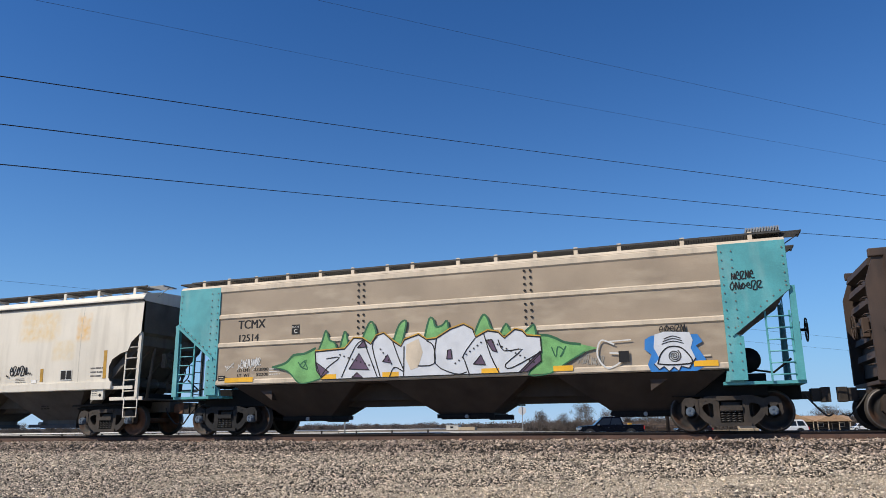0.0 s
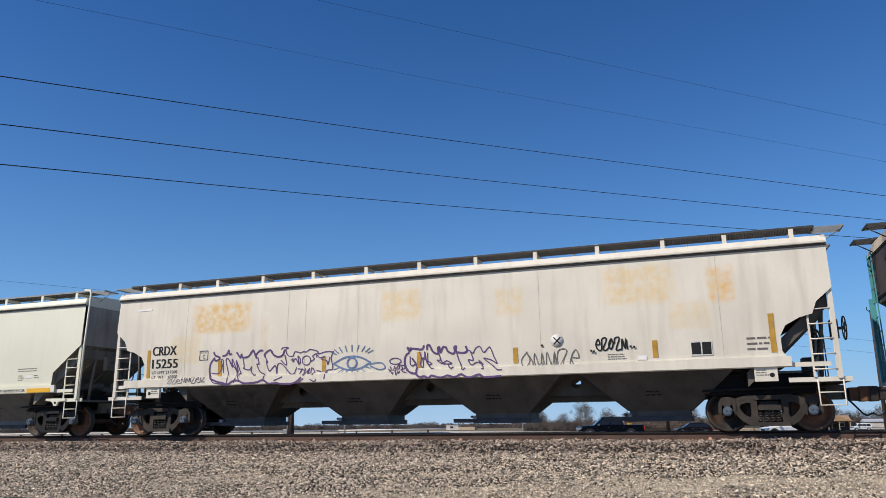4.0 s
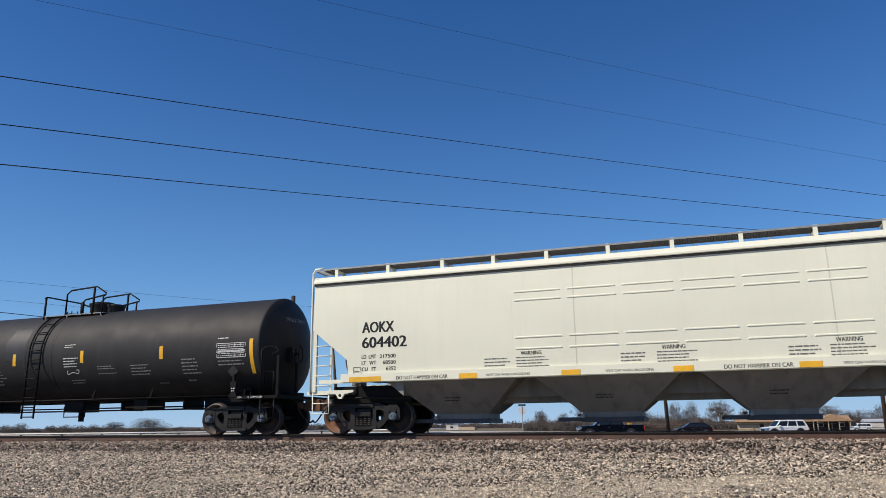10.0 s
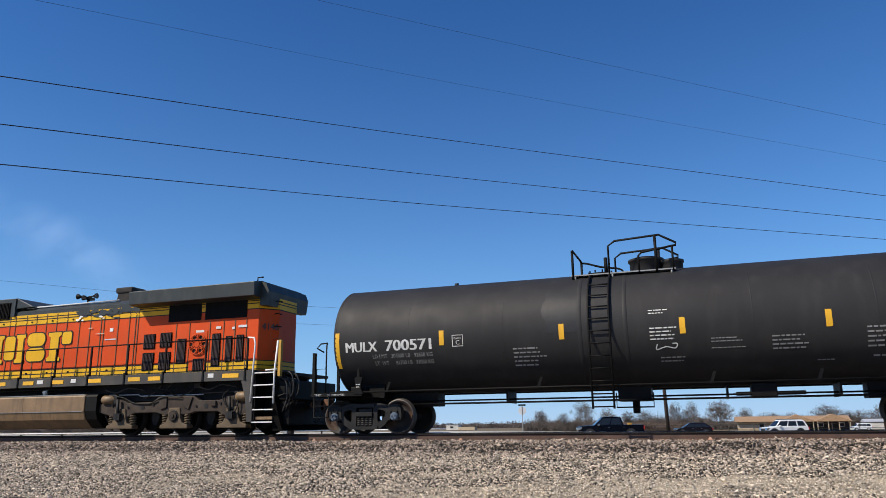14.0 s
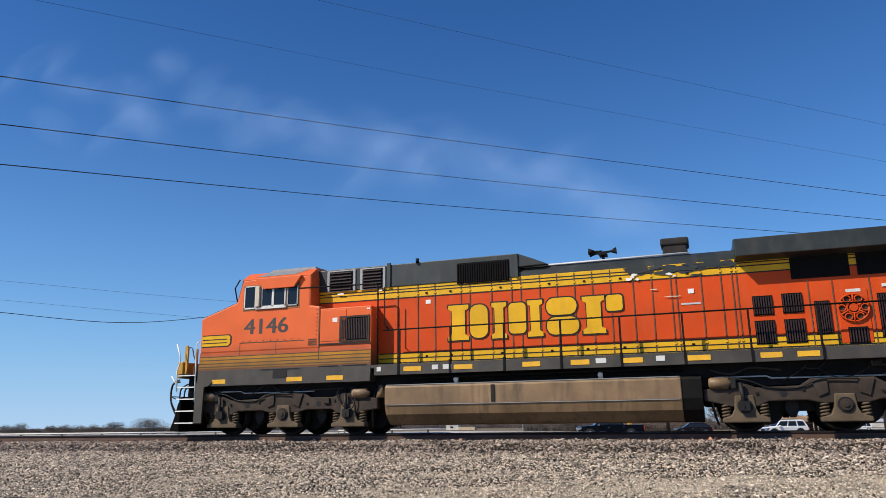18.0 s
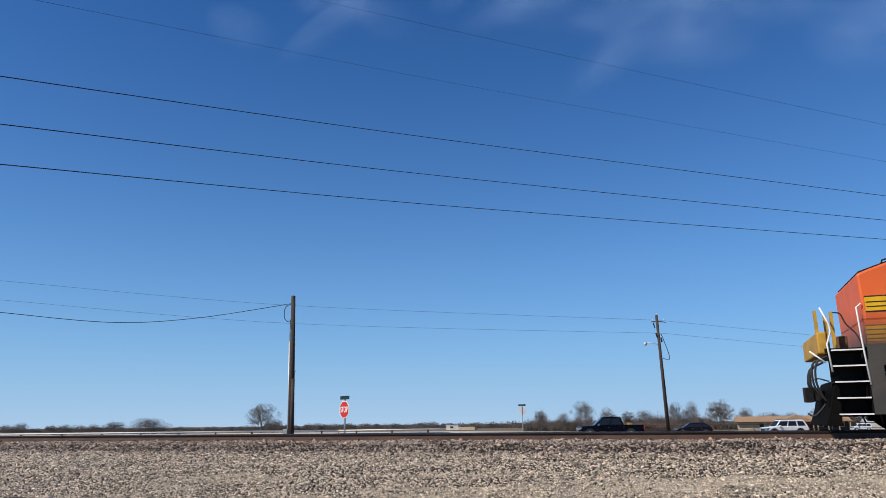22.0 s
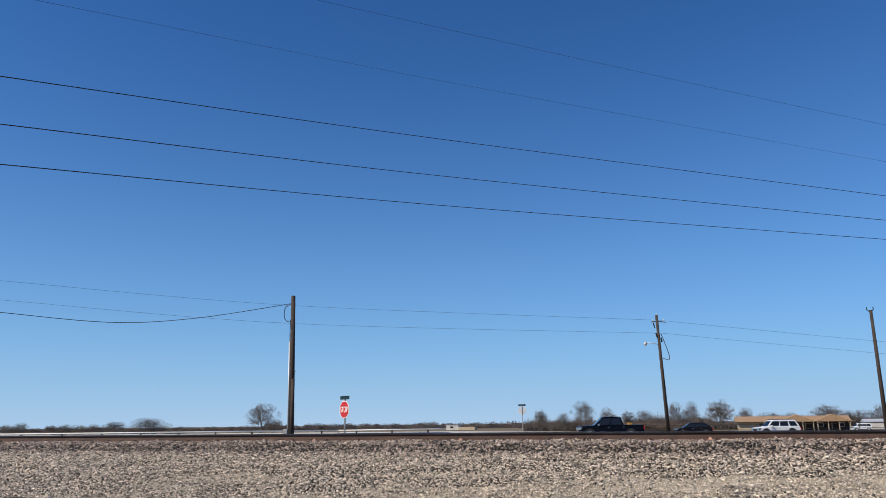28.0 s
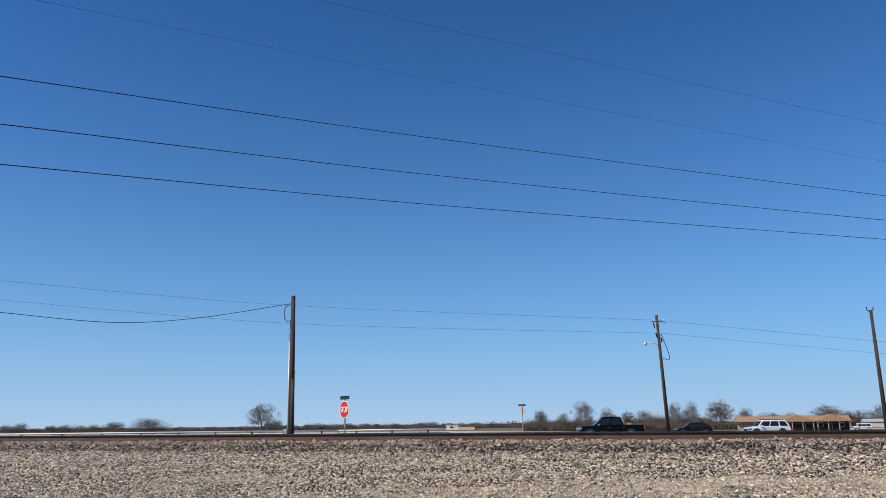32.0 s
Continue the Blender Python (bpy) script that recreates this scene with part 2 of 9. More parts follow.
GRAVEL = material("pale_gravel_stone", (0.50, 0.42, 0.33), 0.85, var=0.2, scale=6.0, fine=60, bump=0.4, island=0.92)
PALE_STONE = material("bleached_stone", (0.66, 0.58, 0.46), 0.85, var=0.15, scale=6.0, fine=60, bump=0.4, island=0.5)
# ground under the stones, darkened to put shade into their gaps
SUBGRADE = material("dark_gap_ground", (0.04, 0.032, 0.025), 0.95, var=0.25, scale=1.2, fine=25, bump=0.7, bump_scale=35)
GRIT = material("packed_pale_grit", (0.47, 0.40, 0.305), 0.95, var=0.28, scale=1.6, fine=38, bump=0.9, bump_scale=55, stain=(0.17, 0.135, 0.1), stain_amt=0.7, stain_scale=(0.5, 1.6, 1))
ASPHALT = material("asphalt", (0.13, 0.125, 0.12), 0.85, var=0.12, scale=0.5, fine=30, bump=0.3)
CONCRETE = material("pale_concrete", (0.52, 0.5, 0.46), 0.85, var=0.1, scale=0.6, fine=20, bump=0.2)
GRASS = material("winter_grass", (0.17, 0.13, 0.07), 0.95, var=0.25, scale=0.15, fine=4, bump=0.5, bump_scale=8)
POLE = material("weathered_pole_timber", (0.055, 0.038, 0.029), 0.85, var=0.25, scale=1.5, stain=(0.03, 0.022, 0.018), stain_amt=0.6, stain_scale=(4, 4, 0.3), bump=0.4)
WIRE = material("wire", (0.02, 0.022, 0.025), 0.6, var=0.05)
TWIG = material("bare_twigs", (0.15, 0.125, 0.108), 0.9, var=0.2, scale=2)
FARBRUSH = material("hazy_brush", (0.135, 0.112, 0.105), 0.95, var=0.2, scale=0.1, fine=2, island=0.2)
BRUSH_RED = material("reddish_brown_brush", (0.17, 0.125, 0.10), 0.95, var=0.3, scale=0.3, fine=3, island=0.3)
BRUSH = material("grey_brown_brush", (0.14, 0.118, 0.105), 0.95, var=0.3, scale=0.3, fine=3, island=0.3)
# wall brown with the porch's shade put into it
PORCH_SHADE = material("porch_shade_brown", (0.035, 0.024, 0.018), 0.8, var=0.15, scale=1.0)
HOUSE_TAN = material("tan_wall", (0.45, 0.36, 0.25), 0.85, var=0.1, scale=1.0)
SHINGLE = material("tan_shingles", (0.35, 0.225, 0.13), 0.9, var=0.15, scale=2.0, bump=0.3)
NAVY = material("navy_car_paint", (0.002, 0.003, 0.007), 0.25, spec=0.14, var=0.08, scale=2)
CARWHITE = material("white_car_paint", (0.72, 0.73, 0.74), 0.25, var=0.03, scale=2)
GREYCAR = material("dark_red_grey_car_paint", (0.008, 0.006, 0.009), 0.25, spec=0.2, var=0.08, scale=2)
CHROME = material("chrome", (0.6, 0.6, 0.62), 0.15, metal=1.0, var=0.03)
SIGNRED = material("sign_red", (0.55, 0.02, 0.02), 0.45, var=0.04)
SIGNGREEN = material("sign_dark_green", (0.006, 0.025, 0.03), 0.45, var=0.04)
SIGNBACK = material("aluminium_sign_back", (0.55, 0.56, 0.57), 0.5, metal=0.3, var=0.05)
GREEN = material("spray_green", (0.17, 0.42, 0.14), 0.55, var=0.2, scale=3)
GREEN_DK = material("spray_dark_green", (0.02, 0.12, 0.05), 0.55, var=0.15, scale=4)
SPRAYWHITE = material("spray_white", (0.58, 0.61, 0.65), 0.55, var=0.07, scale=2.5)
SPRAYBLUE = material("spray_blue", (0.03, 0.2, 0.55), 0.5, var=0.1)
SPRAYPURPLE = material("spray_purple", (0.10, 0.05, 0.17), 0.55, var=0.15)
SPRAYPLUM = material("spray_plum", (0.10, 0.06, 0.11), 0.55, var=0.15)
SPRAYSLATE = material("spray_slate_blue", (0.13, 0.2, 0.36), 0.55, var=0.15)
MAROON = material("maroon_block", (0.03, 0.012, 0.01), 0.5, var=0.1)


def glass(name, tint, rough=0.05):
    m = bpy.data.materials.new(name)
    m.use_nodes = True
    b = m.node_tree.nodes["Principled BSDF"]
    b.inputs["Base Color"].default_value = (*tint, 1)
    b.inputs["Roughness"].default_value = rough
    b.inputs["Specular IOR Level"].default_value = 0.35
    return m


GLASS = glass("dark_window_glass", (0.012, 0.016, 0.022))


# ---- mesh helpers ----
class M:
    """Collects faces of one part."""

    def __init__(self):
        self.v, self.f, self.mi, self.sm, self.cur = [], [], [], [], 0

    def add(self, vs, fs, smooth=False):
        o = len(self.v)
        self.v += [tuple(p) for p in vs]
        for f in fs:
            self.f.append([o + i for i in f])
            self.mi.append(self.cur)
            self.sm.append(smooth)
        return self

    def mat(self, i):
        self.cur = i
        return self

    def box(self, x0, x1, y0, y1, z0, z1):
        x0, x1, y0, y1, z0, z1 = min(x0, x1), max(x0, x1), min(y0, y1), max(y0, y1), min(z0, z1), max(z0, z1)
        vs = [(x, y, z) for z in (z0, z1) for y in (y0, y1) for x in (x0, x1)]
        return self.add(vs, [(0, 2, 3, 1), (4, 5, 7, 6), (0, 1, 5, 4), (2, 6, 7, 3), (0, 4, 6, 2), (1, 3, 7, 5)])

    def prism(self, poly, y0, y1, axis="y"):
        """A polygon of (x, z) pairs, extruded along y (or along x for (y, z) pairs, or z for (x, y) pairs)."""
        n = len(poly)
        put = {"y": lambda a, b, c: (a, c, b), "x": lambda a, b, c: (c, a, b), "z": lambda a, b, c: (a, b, c)}[axis]
        area = sum(poly[i][0] * poly[(i + 1) % n][1] - poly[(i + 1) % n][0] * poly[i][1] for i in range(n))
        if area < 0:
            poly = poly[::-1]
        vs = [put(a, b, y0) for a, b in poly] + [put(a, b, y1) for a, b in poly]
        fs = [tuple(range(n)), tuple(range(2 * n - 1, n - 1, -1))] + [(i, n + i, n + (i + 1) % n, (i + 1) % n) for i in range(n)]
        if axis != "y" or y1 < y0:
            fs = [f[::-1] for f in fs]
        if axis != "y" and y1 < y0:
            fs = [f[::-1] for f in fs]
        return self.add(vs, fs)

    def cyl(self, p, q, r, n=10, r2=None, smooth=True):
        p, q = Vector(p), Vector(q)
        d = (q - p).normalized()
        a = d.orthogonal().normalized()
        b = d.cross(a)
        r2 = r if r2 is None else r2
        vs = [p + (a * math.cos(2 * math.pi * i / n) + b * math.sin(2 * math.pi * i / n)) * r for i in range(n)]
        vs += [q + (a * math.cos(2 * math.pi * i / n) + b * math.sin(2 * math.pi * i / n)) * r2 for i in range(n)]
        self.add(vs, [(i, (i + 1) % n, n + (i + 1) % n, n + i) for i in range(n)], smooth)
        o = len(self.v) - 2 * n
        for f in (tuple(range(n - 1, -1, -1)), tuple(range(n, 2 * n))):
            self.f.append([o + i for i in f])
            self.mi.append(self.cur)
            self.sm.append(False)
        return self

    def tube(self, pts, r, n=6):
        """A bent rod through the points."""
        pts = [Vector(p) for p in pts]
        rings = []
        ref = None
        for i, p in enumerate(pts):
            d = (pts[min(i + 1, len(pts) - 1)] - pts[max(i - 1, 0)]).normalized()
            a = d.orthogonal().normalized() if ref is None else (ref - d * ref.dot(d)).normalized()
            ref = a
            b = d.cross(a)
            rings.append([p + (a * math.cos(2 * math.pi * k / n) + b * math.sin(2 * math.pi * k / n)) * r for k in range(n)])
        vs = [v for ring in rings for v in ring]
        fs = [(i * n + k, i * n + (k + 1) % n, (i + 1) * n + (k + 1) % n, (i + 1) * n + k) for i in range(len(pts) - 1) for k in range(n)]
        fs += [tuple(range(n - 1, -1, -1)), tuple((len(pts) - 1) * n + k for k in range(n))]
        return self.add(vs, fs, True)

    def ring(self, outer, inner, y0, y1):
        """A plate with one window: two outlines of (x, z) with the same number of points, from y0 to y1."""
        n = len(outer)
        area = sum(outer[i][0] * outer[(i + 1) % n][1] - outer[(i + 1) % n][0] * outer[i][1] for i in range(n))
        if area < 0:
            outer, inner = outer[::-1], inner[::-1]
        y0, y1 = min(y0, y1), max(y0, y1)
        vs = [(a, y, b) for y in (y0, y1) for line in (outer, inner) for a, b in line]
        fs = []
        for i in range(n):
            j = (i + 1) % n
            fs += [(i, j, n + j, n + i), (2 * n + j, 2 * n + i, 3 * n + i, 3 * n + j), (j, i, 2 * n + i, 2 * n + j), (n + i, n + j, 3 * n + j, 3 * n + i)]
        return self.add(vs, fs)

    def lathe(self, prof, c, n=32, axis="y", smooth=True):
        """(radius, along) pairs turned about an axis through c."""
        vs = []
        for r, a in prof:
            for k in range(n):
                u, w = r * math.cos(2 * math.pi * k / n), r * math.sin(2 * math.pi * k / n)
                vs.append({"y": (c[0] + u, c[1] + a, c[2] + w), "x": (c[0] + a, c[1] + u, c[2] + w), "z": (c[0] + u, c[1] + w, c[2] + a)}[axis])
        fs = []
        for i in range(len(prof) - 1):
            for k in range(n):
                f = (i * n + k, i * n + (k + 1) % n, (i + 1) * n + (k + 1) % n, (i + 1) * n + k)
                fs.append(f if axis == "y" else f[::-1])
        return self.add(vs, fs, smooth)

    def mesh(self, name, *mats):
        me = bpy.data.meshes.new(name)
        me.from_pydata(self.v, [], self.f)
        for m in mats:
            me.materials.append(m)
        me.polygons.foreach_set("material_index", self.mi)
        me.polygons.foreach_set("use_smooth", self.sm)
        me.update()
        return me


def part(name, m, mats, parent=None, label="", at=(0, 0, 0), bevel=0.0, rz=0.0):
    """One mesh object under a thing or a part. m: an M or a finished mesh."""
    if isinstance(m, M):
        m = m.mesh(name, *(mats if isinstance(mats, (tuple, list)) else (mats,)))
    o = new(name, m)
    o.parent = parent
    o.location = at
    o.rotation_euler = (0, 0, rz)
    if bevel:
        b = o.modifiers.new("bevel", "BEVEL")
        b.width, b.segments, b.limit_method, b.angle_limit = bevel, 2, "ANGLE", radians(40)
    if label:
        o["label"] = label
    return o


def thing(name, at, label, category, group="", kind=""):
    o = new(name)
    o.empty_display_size = 0.3
    o.location = at
    return tagged(o, label, category, group, kind)


def lettering(name, words, parent, x, z, height, mat, y, width=None, label="", shear=0.0, bold=0.0):
    """Stencilled writing on the side that faces -y: x, z is its lower left corner."""
    cu = bpy.data.curves.new(name, "FONT")
    cu.body, cu.size, cu.extrude, cu.resolution_u = words, 1.0, 0.0, 3
    ob = bpy.data.objects.new(name, cu)
    me = bpy.data.meshes.new_from_object(ob)
    bpy.data.objects.remove(ob)
    bpy.data.curves.remove(cu)
    co = np.empty(len(me.vertices) * 3, dtype=np.float32)
    me.vertices.foreach_get("co", co)
    co = co.reshape(-1, 3)
    lo, hi = co.min(0), co.max(0)
    sz = height / (hi[1] - lo[1])
    sx = (width / (hi[0] - lo[0])) if width else sz
    out = np.zeros_like(co)
    out[:, 0] = (co[:, 0] - lo[0]) * sx + shear * (co[:, 1] - lo[1])
    out[:, 2] = (co[:, 1] - lo[1]) * sz
    me.vertices.foreach_set("co", out.ravel())
    if bold:
        # heavier strokes: the same letters laid thrice, a little apart
        n = len(out)
        vs = [tuple(v + np.array((k * bold * height, 0.0006 * k - 0.0006, 0))) for k in (-1, 0, 1) for v in out]
        fs = [tuple(i + k * n for i in f.vertices) for k in range(3) for f in me.polygons]
        me = bpy.data.meshes.new(name)
        me.from_pydata(vs, [], fs)
    me.materials.clear()
    me.materials.append(mat)
    me.update()
    o = new(name, me)
    o.parent, o.location = parent, (x, y, z)
    if label:
        o["label"] = label
    return o


def bars(name, parent, x, z, w, h, rows, mat, y, ragged=0.3, seed=1, label=""):
    """Small print too fine to read: plain bars, line by line."""
    rnd = random.Random(seed)
    m = M()
    step = h / rows
    for i in range(rows):
        zz = z + h - (i + 1) * step
        xx, end = x, x + w * (1 - ragged * rnd.random())
        while xx < end:
            ww = min(end - xx, step * rnd.uniform(0.5, 1.9))
            m.box(xx, xx + ww, y - 0.002, y + 0.002, zz + step * 0.3, zz + step * 0.64)
            xx += ww + step * 0.3
    return tagged(part(name, m, mat, parent, label), kind="stuff")


def hug(car, names, shift, zmin):
    """Lay flat markings onto a bowed side: shift(z) is how far the side lies behind its flat plane."""
    for o in car.children:
        if o.type == "MESH" and o.name.split(".")[0] in names and not o.rotation_euler.z:
            for v in o.data.vertices:
                z = v.co.z + o.location.z
                if z > zmin:
                    v.co.y += shift(z)


def plate(name, parent, x0, x1, z0, z1, mat, y, label="", t=0.004):
    return part(name, M().box(x0, x1, y - t, y + t, z0, z1), mat, parent, label)


def blob(name, parent, pts, mat, y, t=0.004, label=""):
    """A flat painted shape on a side."""
    return part(name, M().prism(pts, y - t, y), mat, parent, label)


def stroke(m, pts, w, y, t=0.004):
    """A painted line of width w on a side: one ribbon, a hair prouder towards its end so that loops lie over one another."""
    q = [np.array(e, float) for e in pts]
    n = len(q)
    vs = []
    for i in range(n):
        d = q[min(i + 1, n - 1)] - q[max(i - 1, 0)]
        d = d / (np.hypot(*d) or 1.0)
        nx, nz = -d[1] * w / 2, d[0] * w / 2
        e = d * w * 0.3 * (-1 if i == 0 else 1 if i == n - 1 else 0)
        f = y - t - 0.00003 * i
        x, z = q[i] + e
        vs += [(x + nx, f, z + nz), (x - nx, f, z - nz), (x - nx, y, z - nz), (x + nx, y, z + nz)]
    fs = [(3, 2, 1, 0), tuple(4 * (n - 1) + k for k in range(4))]
    for i in range(n - 1):
        o = 4 * i
        fs += [(o + k, o + (k + 1) % 4, o + 4 + (k + 1) % 4, o + 4 + k) for k in range(4)]
    return m.add(vs, fs)


def curve_pts(pts, n=6):
    """Smooth curve through the points."""
    out = []
    p = [pts[0]] + list(pts) + [pts[-1]]
    for i in range(1, len(p) - 2):
        a, b, c, d = (np.array(p[i + k], float) for k in (-1, 0, 1, 2))
        for k in range(n):
            t = k / n
            out.append(tuple(0.5 * (2 * b + (c - a) * t + (2 * a - 5 * b + 4 * c - d) * t * t + (3 * b - a - 3 * c + d) * t ** 3)))
    return out + [tuple(pts[-1])]


# ---- ground and track ----
def ground_z(x, y):
    """Height of the ground: a gravelled lot that rises to the railway bank, and the flat country behind it."""
    prof = ((-60, -1.4), (8, -1.38), (11, -1.28), (13, -1.02), (15.0, -0.66), (16.3, -0.43), (16.6, -0.38), (17.1, -0.235), (17.9, -0.2), (20.6, -0.2),
            (21.4, -0.24), (22.6, -0.75), (26, -1.05), (60, -1.27), (140, -2.0), (250, -2.8), (700, -3.4), (4000, -3.6))
    for (y0, z0), (y1, z1) in zip(prof, prof[1:]):
        if y <= y1:
            k = (y - y0) / (y1 - y0)
            return z0 + (z1 - z0) * max(0, k)
    return -3.6


def build_ground():
    xs = [-3000, -900, -300, -120, -60] + [-40 + 0.25 * i for i in range(264)] + [60, 120, 300, 900, 3000]
    ys = [-60, -20, 0, 6, 9] + [11 + 0.1 * i for i in range(50)] + [16 + 0.25 * i for i in range(32)] + [24.5, 26, 30, 40, 60, 90, 140, 250, 700, 1500, 3500]
    vs, fs = [], []
    for y in ys:
        for x in xs:
            z = ground_z(x, y)
            if 12 < y < 23 and -41 < x < 27:
                z += 0.035 * noise.noise((x * 0.9, y * 0.9, 0)) + 0.02 * noise.noise((x * 2.7, y * 2.7, 5))
                z -= 0.03
            vs.append((x, y, z))
    n = len(xs)
    for j in range(len(ys) - 1):
        for i in range(n - 1):
            fs.append((j * n + i, j * n + i + 1, (j + 1) * n + i + 1, (j + 1) * n + i))
    m = M()
    m.add(vs, fs, True)
    for k, f in enumerate(m.f):
        cx, cy = (sum(m.v[i][j] for i in f) / 4 for j in (0, 1))
        m.mi[k] = 1 if m.v[f[0]][1] > 22.3 else 2 if cy < 11 or cy < 16 and (not -40 < cx < 25 or worn(cx, cy) > 0.45) else 0
    o = part("ground", m, (SUBGRADE, GRASS, GRIT))
    tagged(o, "gravelled bank rising to the track, winter grass beyond", "ground", kind="structure")


def stones(name, label, mat, count, area, size, seed, density=None):
    """Loose stones, each a low irregular lump, in one mesh."""
    rng = np.random.default_rng(seed)
    x0, x1, y0, y1 = area
    base = np.array([(1, 0, 0), (-1, 0, 0), (0, 1, 0), (0, -1, 0), (0, 0, 1), (0, 0, -1)], float)
    tri = np.array([(4, 0, 2), (4, 2, 1), (4, 1, 3), (4, 3, 0), (5, 2, 0), (5, 1, 2), (5, 3, 1), (5, 0, 3)])
    px = rng.uniform(x0, x1, count)
    py = rng.uniform(y0, y1, count)
    if density is not None:
        keep = rng.random(count) < np.array([density(a, b) for a, b in zip(px, py)])
        px, py = px[keep], py[keep]
    k = len(px)
    pz = np.array([ground_z(a, b) + 0.035 * noise.noise((a * 0.9, b * 0.9, 0)) + 0.02 * noise.noise((a * 2.7, b * 2.7, 5)) for a, b in zip(px, py)])
    s = size * np.exp(rng.normal(0, 0.3, k))
    v = base[None] * (s[:, None, None] * rng.uniform(0.6, 1.35, (k, 6, 1))) * rng.uniform(0.4, 1.5, (k, 1, 3))
    v += rng.normal(0, 0.28, (k, 6, 3)) * s[:, None, None]
    q = rng.normal(size=(k, 4))
    q /= np.linalg.norm(q, axis=1)[:, None]
    w, x, y, z = q.T
    R = np.stack([np.stack([1 - 2 * (y * y + z * z), 2 * (x * y - z * w), 2 * (x * z + y * w)], -1),
                  np.stack([2 * (x * y + z * w), 1 - 2 * (x * x + z * z), 2 * (y * z - x * w)], -1),
                  np.stack([2 * (x * z - y * w), 2 * (y * z + x * w), 1 - 2 * (x * x + y * y)], -1)], -2)
    v = np.einsum("kij,kpj->kpi", R, v)
    v[:, :, 2] *= 0.66
    v += np.stack([px, py, pz + 0.36 * s], -1)[:, None]
    faces = (tri[None] + 6 * np.arange(k)[:, None, None]).reshape(-1, 3)
    me = bpy.data.meshes.new(name)
    me.vertices.add(k * 6)
    me.vertices.foreach_set("co", v.astype(np.float32).ravel())
    me.loops.add(len(faces) * 3)
    me.loops.foreach_set("vertex_index", faces.astype(np.int32).ravel())
    me.polygons.add(len(faces))
    me.polygons.foreach_set("loop_start", np.arange(0, len(faces) * 3, 3, dtype=np.int32))
    me.materials.append(mat)
    me.update(calc_edges=True)
    me.validate()
    o = new(name, me)
    tagged(o, label, "gravel", kind="stuff")
    return o


RAIL_PROFILE = ((-0.07, -0.19), (0.07, -0.19), (0.07, -0.178), (0.012, -0.155), (0.009, -0.05), (0.036, -0.036), (0.036, -0.006),
                (0.026, 0.0), (-0.026, 0.0), (-0.036, -0.006), (-0.036, -0.036), (-0.009, -0.05), (-0.012, -0.155), (-0.07, -0.178))


def build_track():
    track = thing("railway_track", (0, D, 0), "rusty steel rails spiked to dark timber ties in stone ballast", "railway track", kind="structure")
    for s, y in ((-1, -0.7535), (1, 0.7535)):
        m = M().prism([(y + a, b) for a, b in RAIL_PROFILE], -260, 200, "x")
        for k, f in enumerate(m.f):
            zs = [m.v[i][2] for i in f]
            m.mi[k] = 1 if len(f) == 4 and min(zs) > -0.007 else 2 if len(f) == 4 and min(zs) > -0.052 else 0
        part("rail", m, (RAIL_M, RAILHEAD, RAILSIDE), track)
    rnd = random.Random(4)
    tie = M().box(-0.115, 0.115, -1.3, 1.3, -0.36, -0.193).mesh("tie", TIE)
    plate_me = M().box(-0.09, 0.09, -0.19, 0.19, -0.193, -0.176).mesh("tie_plate", TIEPLATE)
    clip = M().box(-0.035, 0.035, -0.095, -0.05, -0.2, -0.13).cyl((0, -0.11, -0.19), (0, -0.11, -0.12), 0.013, 6).mesh("rail_anchor", RAIL_M)
    for i in range(-62, 46):
        x = i * 0.51 + rnd.uniform(-0.03, 0.03)
        o = part("tie", tie, None, track, at=(x, rnd.uniform(-0.04, 0.04), 0))
        part("tie_plate", plate_me, None, o, at=(0, -0.7535, 0))
        part("rail_anchor", clip, None, o, at=(0.11, -0.7535, 0))
    for x in (-15.88, -10.47, -6.15, -0.03, 4.4):
        m = M().prism([(x - 0.055, -0.18), (x + 0.055, -0.18), (x + 0.02, -0.12), (x - 0.015, -0.115)], -0.84, -0.8)
        part("painted_clip", m, CHIP, track, "rail clip marked with pale orange paint")


# ---- trucks ----
def wheelset_mesh(r, name, plate_mat, rim=None):
    m = M()
    for s in (-1, 1):
        prof = [(0.075, -0.78), (r * 0.32, -0.8), (r * 0.36, -0.835), (r * 0.5, -0.8), (r * 0.76, -0.79), (r * 0.8, -0.845), (r * 0.93, -0.86)]
        m.mat(0).lathe([(a, b * 1.0 * -s) for a, b in prof] if s < 0 else [(a, -b) for a, b in prof], (0, 0, 0), 36)
        m.mat(1).lathe([(r * 0.93, s * 0.86), (r * 0.985, s * 0.857), (r, s * 0.84), (r * 1.005, s * 0.755), (r * 1.055, s * 0.735), (r * 1.055, s * 0.72), (r * 0.85, s * 0.72)], (0, 0, 0), 36)
        m.mat(0).lathe([(r * 0.85, s * 0.72), (r * 0.8, s * 0.74), (r * 0.35, s * 0.7), (0.08, s * 0.68)], (0, 0, 0), 36)
        # bearing with end cap and cap bolts
        m.mat(2).cyl((0, s * 0.86, 0), (0, s * 1.19, 0), 0.105, 16)
        m.cyl((0, s * 1.19, 0), (0, s * 1.215, 0), 0.085, 16)
        for k in range(3):
            a = 2 * math.pi * k / 3
            m.cyl((0.05 * math.cos(a), s * 1.21, 0.05 * math.sin(a)), (0.05 * math.cos(a), s * 1.24, 0.05 * math.sin(a)), 0.02, 6)
    m.mat(0).cyl((0, -0.9, 0), (0, 0.9, 0), 0.08, 12)
    return m.mesh(name, plate_mat, rim or RIM, CAP if rim is None else rim)


